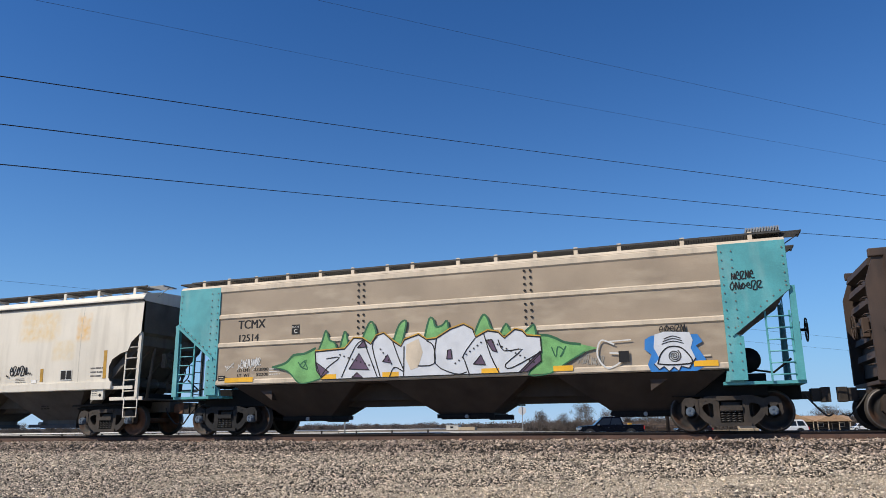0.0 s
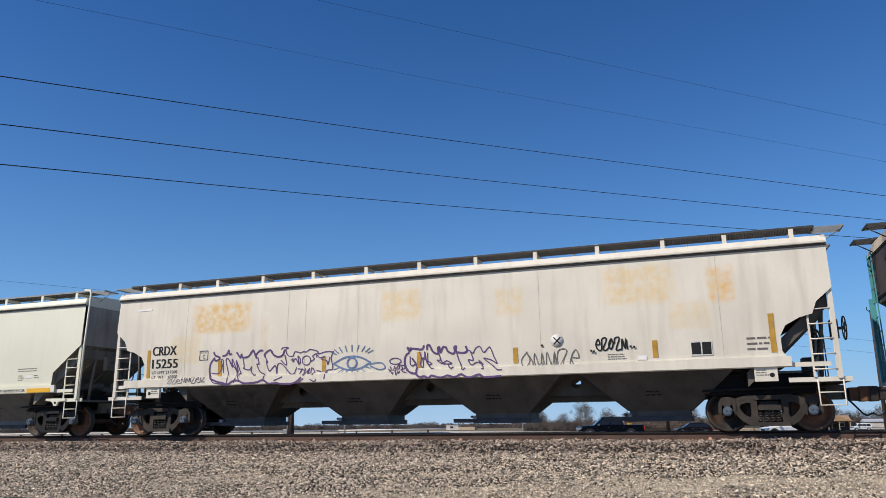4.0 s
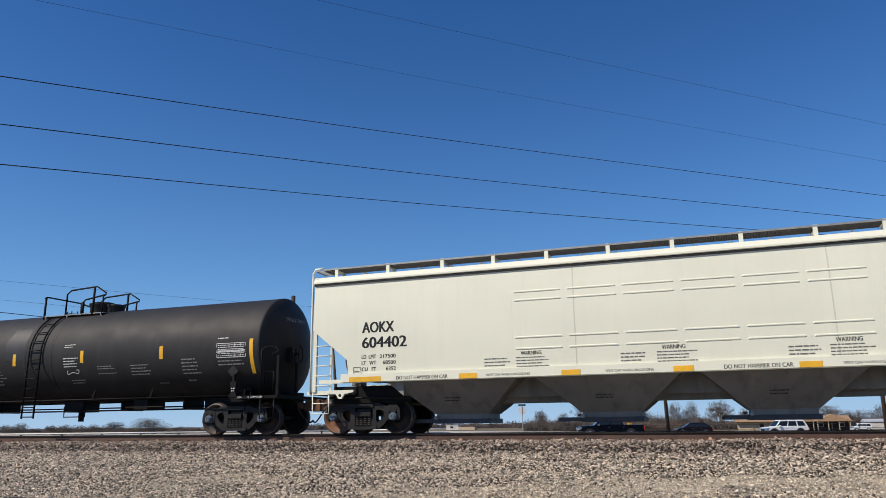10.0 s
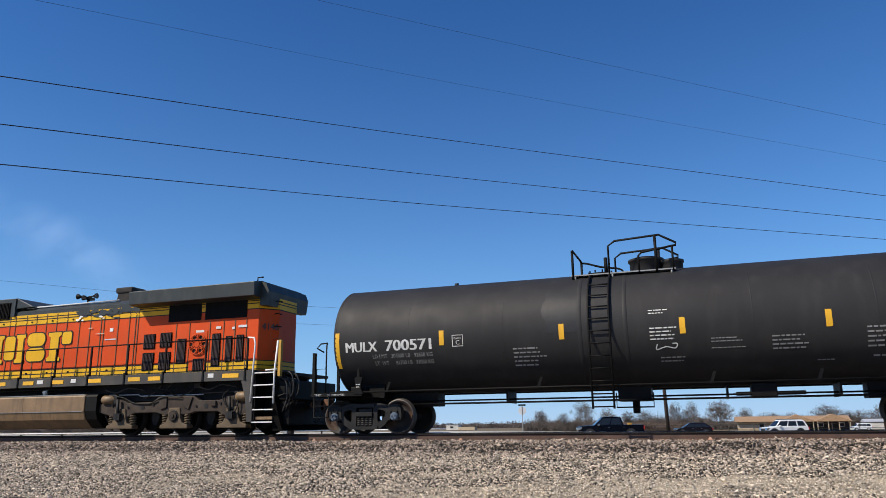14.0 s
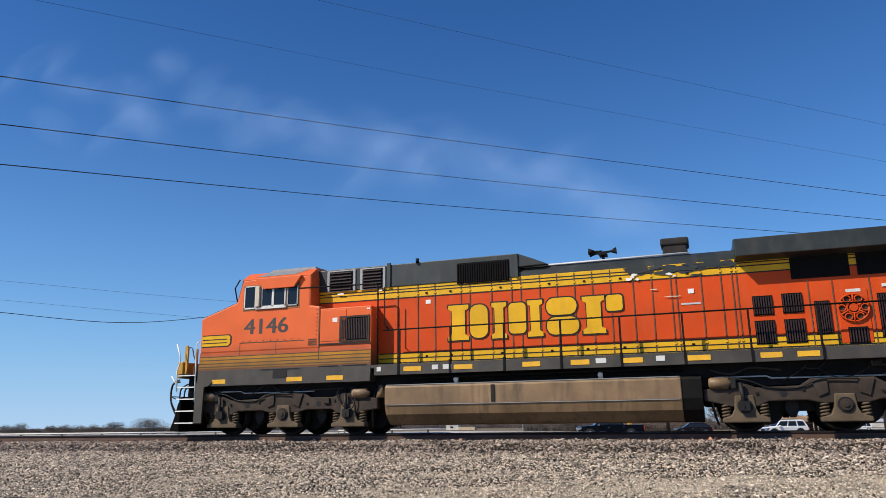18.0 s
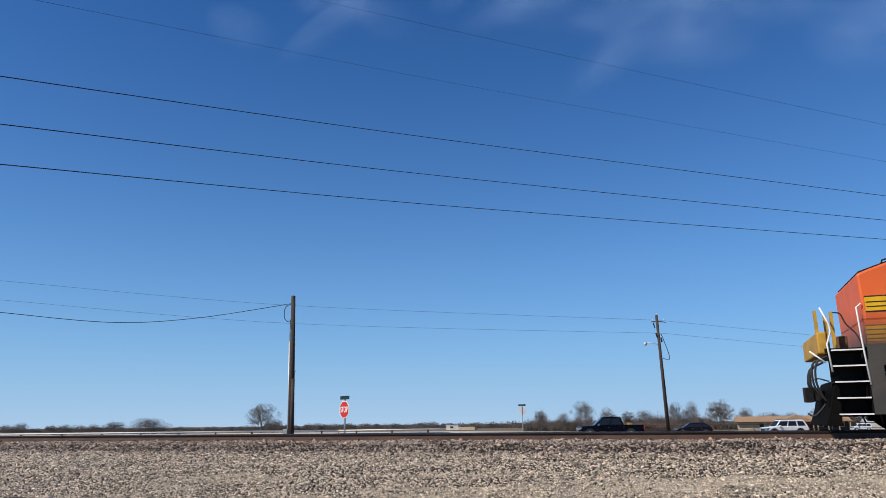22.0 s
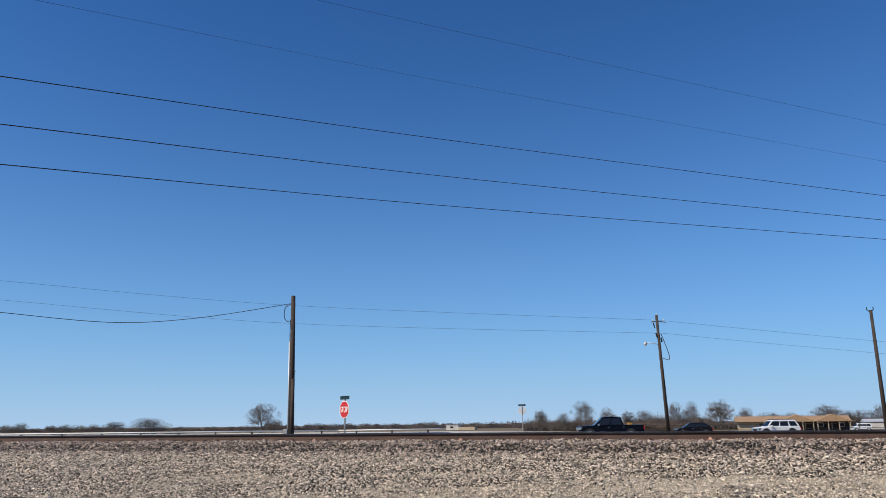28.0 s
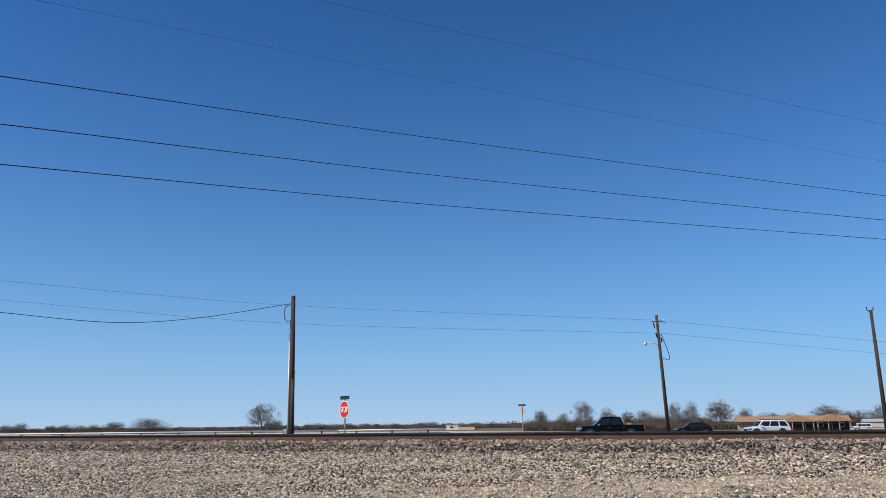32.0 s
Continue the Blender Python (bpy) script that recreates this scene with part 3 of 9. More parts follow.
def side_frame_mesh(name, mat):
    """The cast frame of a freight truck: bearing jaws, heavy members round two small windows, the spring seat."""
    m = M()
    for s in (-1, 1):
        outer = [(0.25, 0.13), (0.42, 0.12), (0.60, 0.24), (0.73, 0.40), (0.76, 0.58), (0.72, 0.73), (0.46, 0.81), (0.25, 0.81)]
        inner = [(0.385, 0.36), (0.42, 0.31), (0.52, 0.37), (0.61, 0.48), (0.625, 0.55), (0.59, 0.605), (0.45, 0.645), (0.385, 0.62)]
        m.ring([(s * a, b) for a, b in outer], [(s * a, b) for a, b in inner], -0.085, 0.085)
        m.prism([(s * 1.0, 0.76), (s * 1.07, 0.66), (s * 1.09, 0.42), (s * 1.03, 0.34), (s * 1.005, 0.58), (s * 0.97, 0.615), (s * 0.81, 0.615), (s * 0.775, 0.58), (s * 0.755, 0.34), (s * 0.70, 0.40), (s * 0.70, 0.73), (s * 0.86, 0.78)], -0.1, 0.1)
        m.cyl((s * 0.89, -0.11, 0.64), (s * 0.89, 0.11, 0.64), 0.1, 12)
        for px, pz in ((0.32, 0.72), (0.55, 0.71)):
            m.cyl((s * px, -0.1, pz), (s * px, -0.08, pz), 0.022, 6)
    m.box(-0.3, 0.3, -0.12, 0.1, 0.70, 0.80)
    m.box(-0.4, 0.4, -0.13, 0.1, 0.12, 0.205)
    m.box(-0.24, 0.24, -0.14, 0.1, 0.47, 0.58)
    return m.mesh(name, mat)


def helix(m, x, y, z0, z1, r, w, turns):
    n = turns * 10
    m.tube([(x + r * math.cos(2 * math.pi * turns * i / n), y + r * math.sin(2 * math.pi * turns * i / n), z0 + (z1 - z0) * i / n) for i in range(n + 1)], w, 5)


def spring_mesh():
    m = M()
    helix(m, 0, -0.03, 0.205, 0.47, 0.056, 0.016, 5)
    return m.mesh("spring", SPRING)


SPIN = []      # (wheelset, x, z, radius), keyed in motions()
SIDE = {"dusty": side_frame_mesh("side_frame", FRAME), "black": side_frame_mesh("side_frame", FRAME_DK), "brown": side_frame_mesh("side_frame", FRAME_BR)}
WHEELS = {"dusty": wheelset_mesh(0.457, "wheelset", WHEEL), "black": wheelset_mesh(0.457, "wheelset", WHEEL), "brown": wheelset_mesh(0.457, "wheelset", WHEEL_RUST)}
SPRING_ME = spring_mesh()
BOLSTER_ME = M().box(-0.2, 0.2, -1.07, 1.07, 0.475, 0.66).box(-0.3, 0.3, -0.9, 0.9, 0.5, 0.72).cyl((0, 0, 0.7), (0, 0, 0.86), 0.2, 16).mesh("truck", FRAME_DK)
SHOE_ME = M().prism([(-0.03, -0.18), (0.03, -0.18), (0.05, 0.18), (-0.02, 0.18)], -0.06, 0.06).mesh("brake_shoe", FRAME)


def truck(car, x, look_="dusty", wheels=("dusty", "dusty")):
    t = part("truck", BOLSTER_ME, None, car, "three-piece cast steel freight truck", at=(x, 0, 0))
    for y in (-1.03, 1.03):
        part("side_frame", SIDE[look_], None, t, at=(0, y, 0))
        for sx in (-0.18, -0.06, 0.06, 0.18):
            part("spring", SPRING_ME, None, t, at=(sx, y, 0))
    for k, sx in enumerate((-0.889, 0.889)):
        w = part("wheelset", WHEELS[wheels[k]], None, t, at=(sx, 0, 0.457))
        SPIN.append((w, sx, 0.457, 0.457))
        part("brake_shoe", SHOE_ME, None, t, at=(sx * 0.48, -0.79, 0.45))
    return t


def coupler(car, x, s, mat=None):
    """Draft sill end, knuckle coupler and brake hose at one end of a car; s: +1 towards +x."""
    m = M().box(x - s * 0.75, x - s * 0.32, -0.09, 0.09, 0.72, 0.9)
    m.box(x - s * 0.34, x - s * 0.1, -0.16, 0.16, 0.66, 0.96)
    m.prism([(x - s * 0.14, -0.2), (x + s * 0.06, -0.22), (x + s * 0.08, -0.06), (x - s * 0.02, 0.0), (x + s * 0.02, 0.16), (x - s * 0.12, 0.2)], 0.64, 0.98, "z")
    part("coupler", m, mat or COUPLER, car, "rusty knuckle coupler", bevel=0.015)
    h = M().tube(curve_pts([(x - s * 0.5, -0.35, 0.82), (x - s * 0.34, -0.4, 0.6), (x - s * 0.1, -0.36, 0.34), (x + s * 0.05, -0.3, 0.38)]), 0.022, 7)
    part("brake_hose", h, RUBBER, car)


def ladder(name, car, x, y, z0, z1, w, rungs, mat, r=0.016, stile=0.022):
    m = M()
    for sx in (-w / 2, w / 2):
        m.box(x + sx - stile, x + sx + stile, y - 0.012, y + 0.012, z0, z1)
    for i in range(rungs):
        z = z0 + (i + 0.5) * (z1 - z0) / rungs
        m.cyl((x - w / 2, y - 0.02, z), (x + w / 2, y - 0.02, z), r, 6)
    return part(name, m, mat, car)


def end_ladder(car, xe, y, z0, z1, w, rungs, mat):
    """Ladder on the end of a car, its rungs along y."""
    m = M()
    for sy in (y, y + w):
        m.box(xe - 0.012, xe + 0.012, sy - 0.022, sy + 0.022, z0, z1)
    for i in range(rungs):
        z = z0 + (i + 0.5) * (z1 - z0) / rungs
        m.cyl((xe, y, z), (xe, y + w, z), 0.014, 6)
    return part("end_ladder", m, mat, car)


def handbrake(car, x, s, mat):
    """Brake wheel on its housing at the end of a car."""
    m = M().box(x, x + s * 0.16, -0.62, -0.3, 2.05, 2.5)
    part("brake_housing", m, mat, car, bevel=0.02)
    w = M()
    n = 20
    w.tube([(x + s * 0.3, -0.46 + 0.27 * math.cos(2 * math.pi * k / n), 2.3 + 0.27 * math.sin(2 * math.pi * k / n)) for k in range(n + 1)], 0.016, 6)
    for k in range(5):
        a = 2 * math.pi * k / 5
        w.cyl((x + s * 0.3, -0.46, 2.3), (x + s * 0.3, -0.46 + 0.27 * math.cos(a), 2.3 + 0.27 * math.sin(a)), 0.012, 5)
    w.cyl((x + s * 0.1, -0.46, 2.3), (x + s * 0.32, -0.46, 2.3), 0.035, 8)
    part("brake_wheel", w, mat, car)


# ---- covered hopper cars ----
def bays(car, centres, zs, mat, half_out, top_half, rod_mat, yt=1.5, hole=0.0, deep=False):
    """Discharge bays, with a web plate from bay to bay."""
    for a, b in zip(centres, centres[1:]):
        if not hole:
            part("bay_web", M().box(a, b, -0.62, -0.58, 0.9, zs - 0.02), mat, car)
            continue
        c, z0, z1, n = (a + b) / 2, 0.9, zs - 0.02, 24
        edge, rim = [], []
        for i in range(n):
            u, v = math.cos(2 * math.pi * i / n), math.sin(2 * math.pi * i / n)
            k = 1 / max(abs(u), abs(v))
            edge.append((c + u * k * (b - a) / 2, (z0 + z1) / 2 + v * k * (z1 - z0) / 2))
            rim.append((c + hole * u, 1.2 + hole * v))
        part("bay_web", M().ring(edge, rim, -0.62, -0.58), mat, car, "web plate with a round opening")
    for c in centres:
        t, o = top_half, half_out
        vs = [(c - t, -yt, zs), (c + t, -yt, zs), (c + t, yt, zs), (c - t, yt, zs), (c - o, -0.62, 0.5), (c + o, -0.62, 0.5), (c + o, 0.62, 0.5), (c - o, 0.62, 0.5)]
        b = part("hopper_bay", M().add(vs, [(0, 1, 5, 4), (1, 2, 6, 5), (2, 3, 7, 6), (3, 0, 4, 7), (4, 5, 6, 7), (3, 2, 1, 0)]), mat, car)
        if deep:
            # a throat, then the sliding gate's frame with its rack running out on one side
            part("throat", M().box(c - o + 0.03, c + o - 0.03, -0.6, 0.6, 0.37, 0.5), mat, b)
            m = M().box(c - o - 0.02, c + o + 0.03, -0.66, 0.66, 0.25, 0.37).box(c - o - 0.6, c - o, -0.6, -0.5, 0.27, 0.37).box(c - o - 0.6, c - o, 0.5, 0.6, 0.27, 0.37)
            part("outlet_gate", m, rod_mat, b, bevel=0.01)
            part("rack_bar", M().cyl((c - o - 0.08, -0.64, 0.42), (c - o - 0.08, 0.64, 0.42), 0.03, 8), rod_mat, b)
            xk, zk = c - o + 0.04, 0.40
        else:
            m = M().box(c - o - 0.04, c + o + 0.04, -0.68, 0.68, 0.39, 0.5).box(c - o + 0.05, c + o + 0.5, -0.6, -0.5, 0.36, 0.46)
            m.box(c + o - 0.1, c + o + 0.55, -0.66, -0.6, 0.33, 0.44)
            part("outlet_gate", m, rod_mat, b)
            xk, zk = c + 0.05, 0.43
        part("gate_capstan", M().cyl((xk, -0.75, zk), (xk, -0.6, zk), 0.05, 10), GALV, b)


def running_boards(car, h, zr, xs, post_mat, rail_mat, hw=1.3, z_post=4.25, z_top=4.6, edge=None):
    """Roof walks along both edges, on posts, with open grating."""
    for s in (-1, 1):
        g = M()
        y0, y1 = s * hw, s * (hw - 0.55)
        part("walk_edge", M().box(-h, h, y0 - 0.014, y0 + 0.014, zr - 0.015, zr + 0.03), edge or GALV, car)
        g.box(-h, h, y1 - 0.012, y1 + 0.012, zr - 0.03, zr + 0.03)
        for k in range(5):
            y = y0 + (y1 - y0) * (k + 1) / 6
            g.box(-h, h, y - 0.006, y + 0.006, zr - 0.02, zr + 0.02)
        n = int(2 * h / 0.06)
        for i in range(n):
            x = -h + 2 * h * (i + 0.5) / n
            g.box(x - 0.005, x + 0.005, min(y0, y1), max(y0, y1), zr - 0.012, zr + 0.016)
        part("running_board", g, rail_mat, car, "open grating roof walk")
    for x in xs:
        for s in (-1, 1):
            m = M().box(x - 0.05, x + 0.05, s * hw - 0.012, s * hw + 0.012, z_post, z_top)
            m.box(x - 0.012, x + 0.012, min(s * hw, s * (hw - 0.55)), max(s * hw, s * (hw - 0.55)), z_top - 0.14, z_top - 0.06)
            part("walk_bracket", m, post_mat, car)


def end_walk(car, s, h, z, mat, hw, out):
    """Short open gratings past the end of the roof, one at each edge, on slanting struts."""
    x0, x1 = s * (h - 0.15), s * (h + out)
    for ya, yb in ((-hw, -hw + 0.6), (hw - 0.6, hw)):
        m = M()
        for x in (x0, x1):
            m.box(x - 0.012, x + 0.012, ya, yb, z - 0.02, z + 0.02)
        for i in range(8):
            y = ya + (yb - ya) * i / 7
            m.box(x0, x1, y - 0.005, y + 0.005, z - 0.01, z + 0.014)
        m.cyl((s * h, (ya + yb) / 2, z - 0.02 - out * 0.6), (s * (h + out - 0.03), (ya + yb) / 2, z - 0.02), 0.014, 6)
        part("end_walk", m, mat, car, "open grating past the roof end")


def hatches(car, h, z, mat):
    """Trough hatch covers along the ridge of the roof."""
    n = 4
    for i in range(n):
        x0 = -h + 0.5 + i * (2 * h - 1.0) / n
        x1 = x0 + (2 * h - 1.0) / n - 0.15
        m = M().prism([(-0.36, z), (0.36, z), (0.32, z + 0.1), (0.0, z + 0.15), (-0.32, z + 0.1)], x0, x1, "x")
        b = part("roof_hatch", m, mat, car)
        for j in range(5):
            xx = x0 + (j + 0.5) * (x1 - x0) / 5
            part("hatch_bar", M().box(xx - 0.02, xx + 0.02, -0.42, 0.42, z + 0.15, z + 0.19), GALV, b)


def end_frame(car, s, xe, xp, zdeck, ztop, zcut, mat, dark, hw=1.5):
    """Corner posts, end sheet ribs, platform and ladders at one end of a hopper."""
    for sy in (-1, 1):
        part("corner_post", M().box(xe - s * 0.1, xe, sy * hw - 0.04, sy * hw + 0.04, zdeck, ztop), mat, car)
    part("end_platform", M().box(xp - s * 1.2, xp, -1.42, 1.42, zdeck - 0.07, zdeck - 0.02), dark, car)
    part("platform_angle", M().box(xp - s * 1.25, xp, -1.5, -1.46, zdeck - 0.07, zdeck + 0.03), mat, car)
    part("centre_sill", M().box(xp - s * 2.2, xp + s * 0.02, -0.3, 0.3, zdeck - 0.42, zdeck - 0.1), dark, car)
    # slope sheet that runs down from the end to the first bay, on stiffening ribs
    g = 0.85 if s < 0 else 0.1
    part("slope_sheet", M().prism([(xe - s * g, zcut - 0.1), (xe - s * g, zcut - 0.4), (xe - s * (1.8 + g), 0.98), (xe - s * (1.8 + g), 1.3)], -1.4, 1.4), dark, car)
    for y in (-0.9, 0.0, 0.9):
        part("slope_rib", M().prism([(xe - s * (g + 0.04), zcut - 0.4), (xe - s * (g + 0.1), zcut - 0.58), (xe - s * (g + 1.7), 0.98), (xe - s * (g + 1.65), 1.08)], y - 0.03, y + 0.03), dark, car)
    # brake valve, its pipes and a junction plate on the end
    part("brake_valve", M().box(xe - s * 0.55, xe - s * 0.25, 0.35, 0.75, zdeck + 0.25, zdeck + 0.6).cyl((xe - s * 0.4, 0.3, zdeck + 0.42), (xe - s * 0.4, 0.8, zdeck + 0.42), 0.12, 12), dark, car, bevel=0.02)
    pp = M()
    for k in range(4):
        y = 0.25 + 0.2 * k
        pp.tube(curve_pts([(xe - s * 0.35, y, zdeck + 0.5), (xe - s * 0.12, y + 0.05, zdeck + 0.75), (xe - s * 0.1, y, zdeck + 1.1 + 0.1 * (k % 2)), (xe - s * 0.28, y - 0.05, zdeck + 1.3)], 4), 0.02, 6)
    part("brake_pipe", pp, dark, car)
    for y in (-0.75, 0.75):
        part("end_brace", M().cyl((xe - s * 0.12, y, zcut), (xp - s * 0.5, y, zdeck), 0.045, 8), dark, car)
    part("brake_reservoir", M().lathe([(0.0, -0.42), (0.18, -0.4), (0.2, -0.3), (0.2, 0.3), (0.18, 0.4), (0.0, 0.42)], (xe - s * 1.15, 0.1, 1.62), 16, "y"), dark, car)


def seam(x, z0, z1, w):
    m = M()
    n = 8
    for i in range(n):
        m.box(x - w, x + w, -1.5825, -1.575, z0 + (z1 - z0) * i / n, z0 + (z1 - z0) * (i + 1) / n)
    return m


def curved_hopper(name, x0, h, axle, centres, zs, label, mat, under, posts, zcut, dx, frame_look, wheels, pitch_ribs):
    """A welded covered hopper with smooth, slightly bowed sides."""
    car = thing(name, (x0, D, 0), label, "hopper car", "cars of the train")
    ztop = 4.06
    # bowed side: strips across the height
    side = [(-h, ztop), (-h, zcut), (-h + dx, zcut - dx * 0.8), (-h + dx + 0.06, zs), (h - dx - 0.06, zs), (h - dx, zcut - dx * 0.8), (h, zcut), (h, ztop)]
    m = M()
    zl = sorted({zs, zcut - dx * 0.8, zcut, ztop} | ({1.6, 1.75, 2.08, 2.2, 2.3, 2.46, 2.53, 2.8, 3.09} if mat is CREAM_OLD else set()) | {zs + (ztop - zs) * i / 14 for i in range(1, 14)})

    def xhalf(z):
        if mat is CREAM_OLD:
            return h - float(np.interp(z, (1.5, 1.6, 1.75, 2.08, 2.3, 2.46, 2.53, 2.8, 3.09), (0.95, 1.06, 1.14, 1.14, 1.02, 0.72, 0.45, 0.34, 0.0)))
        if z >= zcut:
            return h
        if z >= zcut - dx * 0.8:
            return h - (zcut - z) / 0.8
        return h - dx - 0.06 * (zcut - dx * 0.8 - z) / max(1e-3, zcut - dx * 0.8 - zs)

    def bow(z):
        return 1.535 + 0.045 * math.sin(math.pi * min(1, max(0, (z - zs) / (ztop - zs))))
    nx = 24
    for s in (-1, 1):
        vs, fs = [], []
        for z in zl:
            for i in range(nx + 1):
                vs.append((-xhalf(z) + 2 * xhalf(z) * i / nx, s * bow(z), z))
        for j in range(len(zl) - 1):
            for i in range(nx):
                f = (j * (nx + 1) + i, j * (nx + 1) + i + 1, (j + 1) * (nx + 1) + i + 1, (j + 1) * (nx + 1) + i)
                fs.append(f if s < 0 else f[::-1])
        m.add(vs, fs, True)
    # end faces: shade put into a darker paint than the sides have
    for s in (-1, 1):
        vs = [(s * xhalf(z), y, z) for z in zl for y in (-bow(z), bow(z))]
        for j in range(len(zl) - 1):
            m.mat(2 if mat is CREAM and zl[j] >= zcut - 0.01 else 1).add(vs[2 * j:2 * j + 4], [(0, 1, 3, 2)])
    m.mat(1).add([(-h + dx, -1.53, zs), (h - dx, -1.53, zs), (h - dx, 1.53, zs), (-h + dx, 1.53, zs)], [(3, 2, 1, 0)])
    body = part("body", m, (mat, under, END_SHADE), car)
    # roof: eave moulding over a gap, its shade a black band, then a low barrel
    roof = [(-1.60, 4.12), (-1.60, 4.16), (-1.5, 4.3), (-0.9, 4.42), (0, 4.46), (0.9, 4.42), (1.5, 4.3), (1.60, 4.16), (1.60, 4.12), (1.5, 4.06), (-1.5, 4.06)]
    part("roof", M().prism(roof, -h - 0.02, h + 0.02, "x"), mat, car)
    # black strip painted in as the shade under the eave
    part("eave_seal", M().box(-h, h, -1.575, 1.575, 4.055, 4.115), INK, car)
    for s in (-1, 1):
        m = M().box(-h + (dx * 0.85 if mat is CREAM else 0.45), h - dx * 0.85, s * 1.535, s * 1.60, zs - 0.1, zs + 0.12)
        m.box(-h + 0.2, h - 0.2, s * 1.50, s * 1.53, zs - 0.12, zs - 0.02)
        part("side_sill", m, mat, car)
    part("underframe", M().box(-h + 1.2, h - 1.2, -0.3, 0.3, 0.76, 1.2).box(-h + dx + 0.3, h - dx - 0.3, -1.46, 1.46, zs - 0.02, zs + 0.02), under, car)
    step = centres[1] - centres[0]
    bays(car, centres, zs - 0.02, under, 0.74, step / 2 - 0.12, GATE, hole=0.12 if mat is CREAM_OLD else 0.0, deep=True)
    # walk grating: the shade on its underside is put into the dark colour
    running_boards(car, h - 0.15, 4.565, posts, mat, DARKGRATE, edge=GALV if mat is CREAM else DARKGRATE)
    hatches(car, h, 4.44, mat)
    for s in (-1, 1):
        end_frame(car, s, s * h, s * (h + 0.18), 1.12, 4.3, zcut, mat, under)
        ladder("side_ladder", car, s * (h - 0.32), -1.52, 1.15, zcut - 0.3, 0.46, 5, mat)
        st = M().tube([(s * h, -1.5, 1.1), (s * h, -1.5, 0.55), (s * (h - 0.5), -1.5, 0.55), (s * (h - 0.5), -1.5, 1.1)], 0.018, 6)
        st.cyl((s * h, -1.5, 0.82), (s * (h - 0.5), -1.5, 0.82), 0.014, 6)
        part("sill_step", st, mat, car)
        # the +x ladder takes the darker paint, shade put into its colour
        end_ladder(car, s * (h + 0.06), 0.95, 1.1, 4.4, 0.42, 9, under if s > 0 else mat)
        if mat is CREAM:
            pad = part("jacking_pad", M().prism([(s * (h - 1.25), 1.16), (s * (h - 0.45), 1.16), (s * (h - 0.45), 1.08), (s * (h - 0.72), 1.06), (s * (h - 0.8), 0.93), (s * (h - 0.9), 0.93), (s * (h - 0.98), 1.06), (s * (h - 1.25), 1.1)], -1.54, -1.47), mat, car)
            part("pad_hole", M().cyl((s * (h - 0.85), -1.546, 1.02), (s * (h - 0.85), -1.53, 1.02), 0.04, 12), INK, pad)
        else:
            pad = part("jacking_pad", M().box(s * (h - 1.76), s * (h - 1.28), -1.55, -1.47, 1.08, 1.42), mat, car, "cream bolster end plate with a round hole", bevel=0.008)
            part("pad_hole", M().cyl((s * (h - 1.4), -1.556, 1.22), (s * (h - 1.4), -1.54, 1.22), 0.05, 12), INK, pad)
            bars("pad_print", pad, min(s * (h - 1.72), s * (h - 1.46)), 1.2, 0.26, 0.16, 3, INK_FADE, -1.554, seed=17)
        coupler(car, s * (h + 0.62), s)
        part("body_bolster", M().box(s * (axle - 1.35), s * (axle + 1.0), -0.95, 0.95, 0.82, 1.28), BLACK_METAL, car)
        part("brake_piping", M().cyl((s * (h - 0.3), -1.1, 0.98), (s * (axle - 1.4), -1.1, 0.92), 0.03, 6).cyl((s * (h - 0.3), -0.9, 0.9), (s * (axle - 1.4), -0.7, 0.86), 0.025, 6), FRAME_DK, car)
        if mat is CREAM:
            part("roof_grab_rail", M().tube([(s * (h - 0.2), -1.45, 4.58), (s * (h + 0.04), -1.46, 4.56), (s * (h + 0.1), -1.48, 4.45), (s * (h + 0.08), -1.52, 2.75), (s * (h + 0.06), -1.52, 1.08)], 0.034), mat, car)
        end_walk(car, s, h, 4.54, GALV, 1.3, 0.45 if s > 0 or mat is not CREAM else 0.1)
    handbrake(car, h + 0.02, 1, under)
    truck(car, -axle, frame_look, wheels)
    truck(car, axle, frame_look, wheels[::-1])
    # weld seams between the side sheets
    for x in pitch_ribs:
        part("weld_seam", seam(x, zs + 0.15, 4.0, 0.006), SEAM_GREY, car)
    return car


HUGS = ("lettering", "small_print", "stencil_box", "data_tag", "data_panel", "panel_border", "bead", "weld_seam", "reflector", "round_stencil", "cross_mark", "scuff",
        "graffiti", "graffiti_eye", "graffiti_scrawl")


def scrawl(xa, xb, z0, z1, n, w, y, seed):
    """A looping line of n letter-like strokes."""
    rnd = random.Random(seed)
    m, d, pts = M(), (xb - xa) / n, []
    for i in range(n):
        x, kind = xa + i * d, rnd.choice("zoen")
        lo, hi = z0 + rnd.uniform(-0.02, 0.02), z1 + rnd.uniform(-0.03, 0.03)
        mid = (lo + hi) / 2
        shape = {"z": ((0.1, hi), (0.8, hi), (0.2, lo), (0.9, lo)), "o": ((0.6, hi), (0.1, mid), (0.4, lo), (0.8, mid), (0.5, hi), (0.95, mid)),
                 "e": ((0.1, mid), (0.7, mid), (0.5, hi), (0.1, mid), (0.4, lo), (0.95, lo)), "n": ((0.1, lo), (0.2, hi), (0.6, lo), (0.8, hi), (0.95, lo))}[kind]
        pts += [(x + u * d, z) for u, z in shape]
    return stroke(m, curve_pts(pts, 4), w, y)


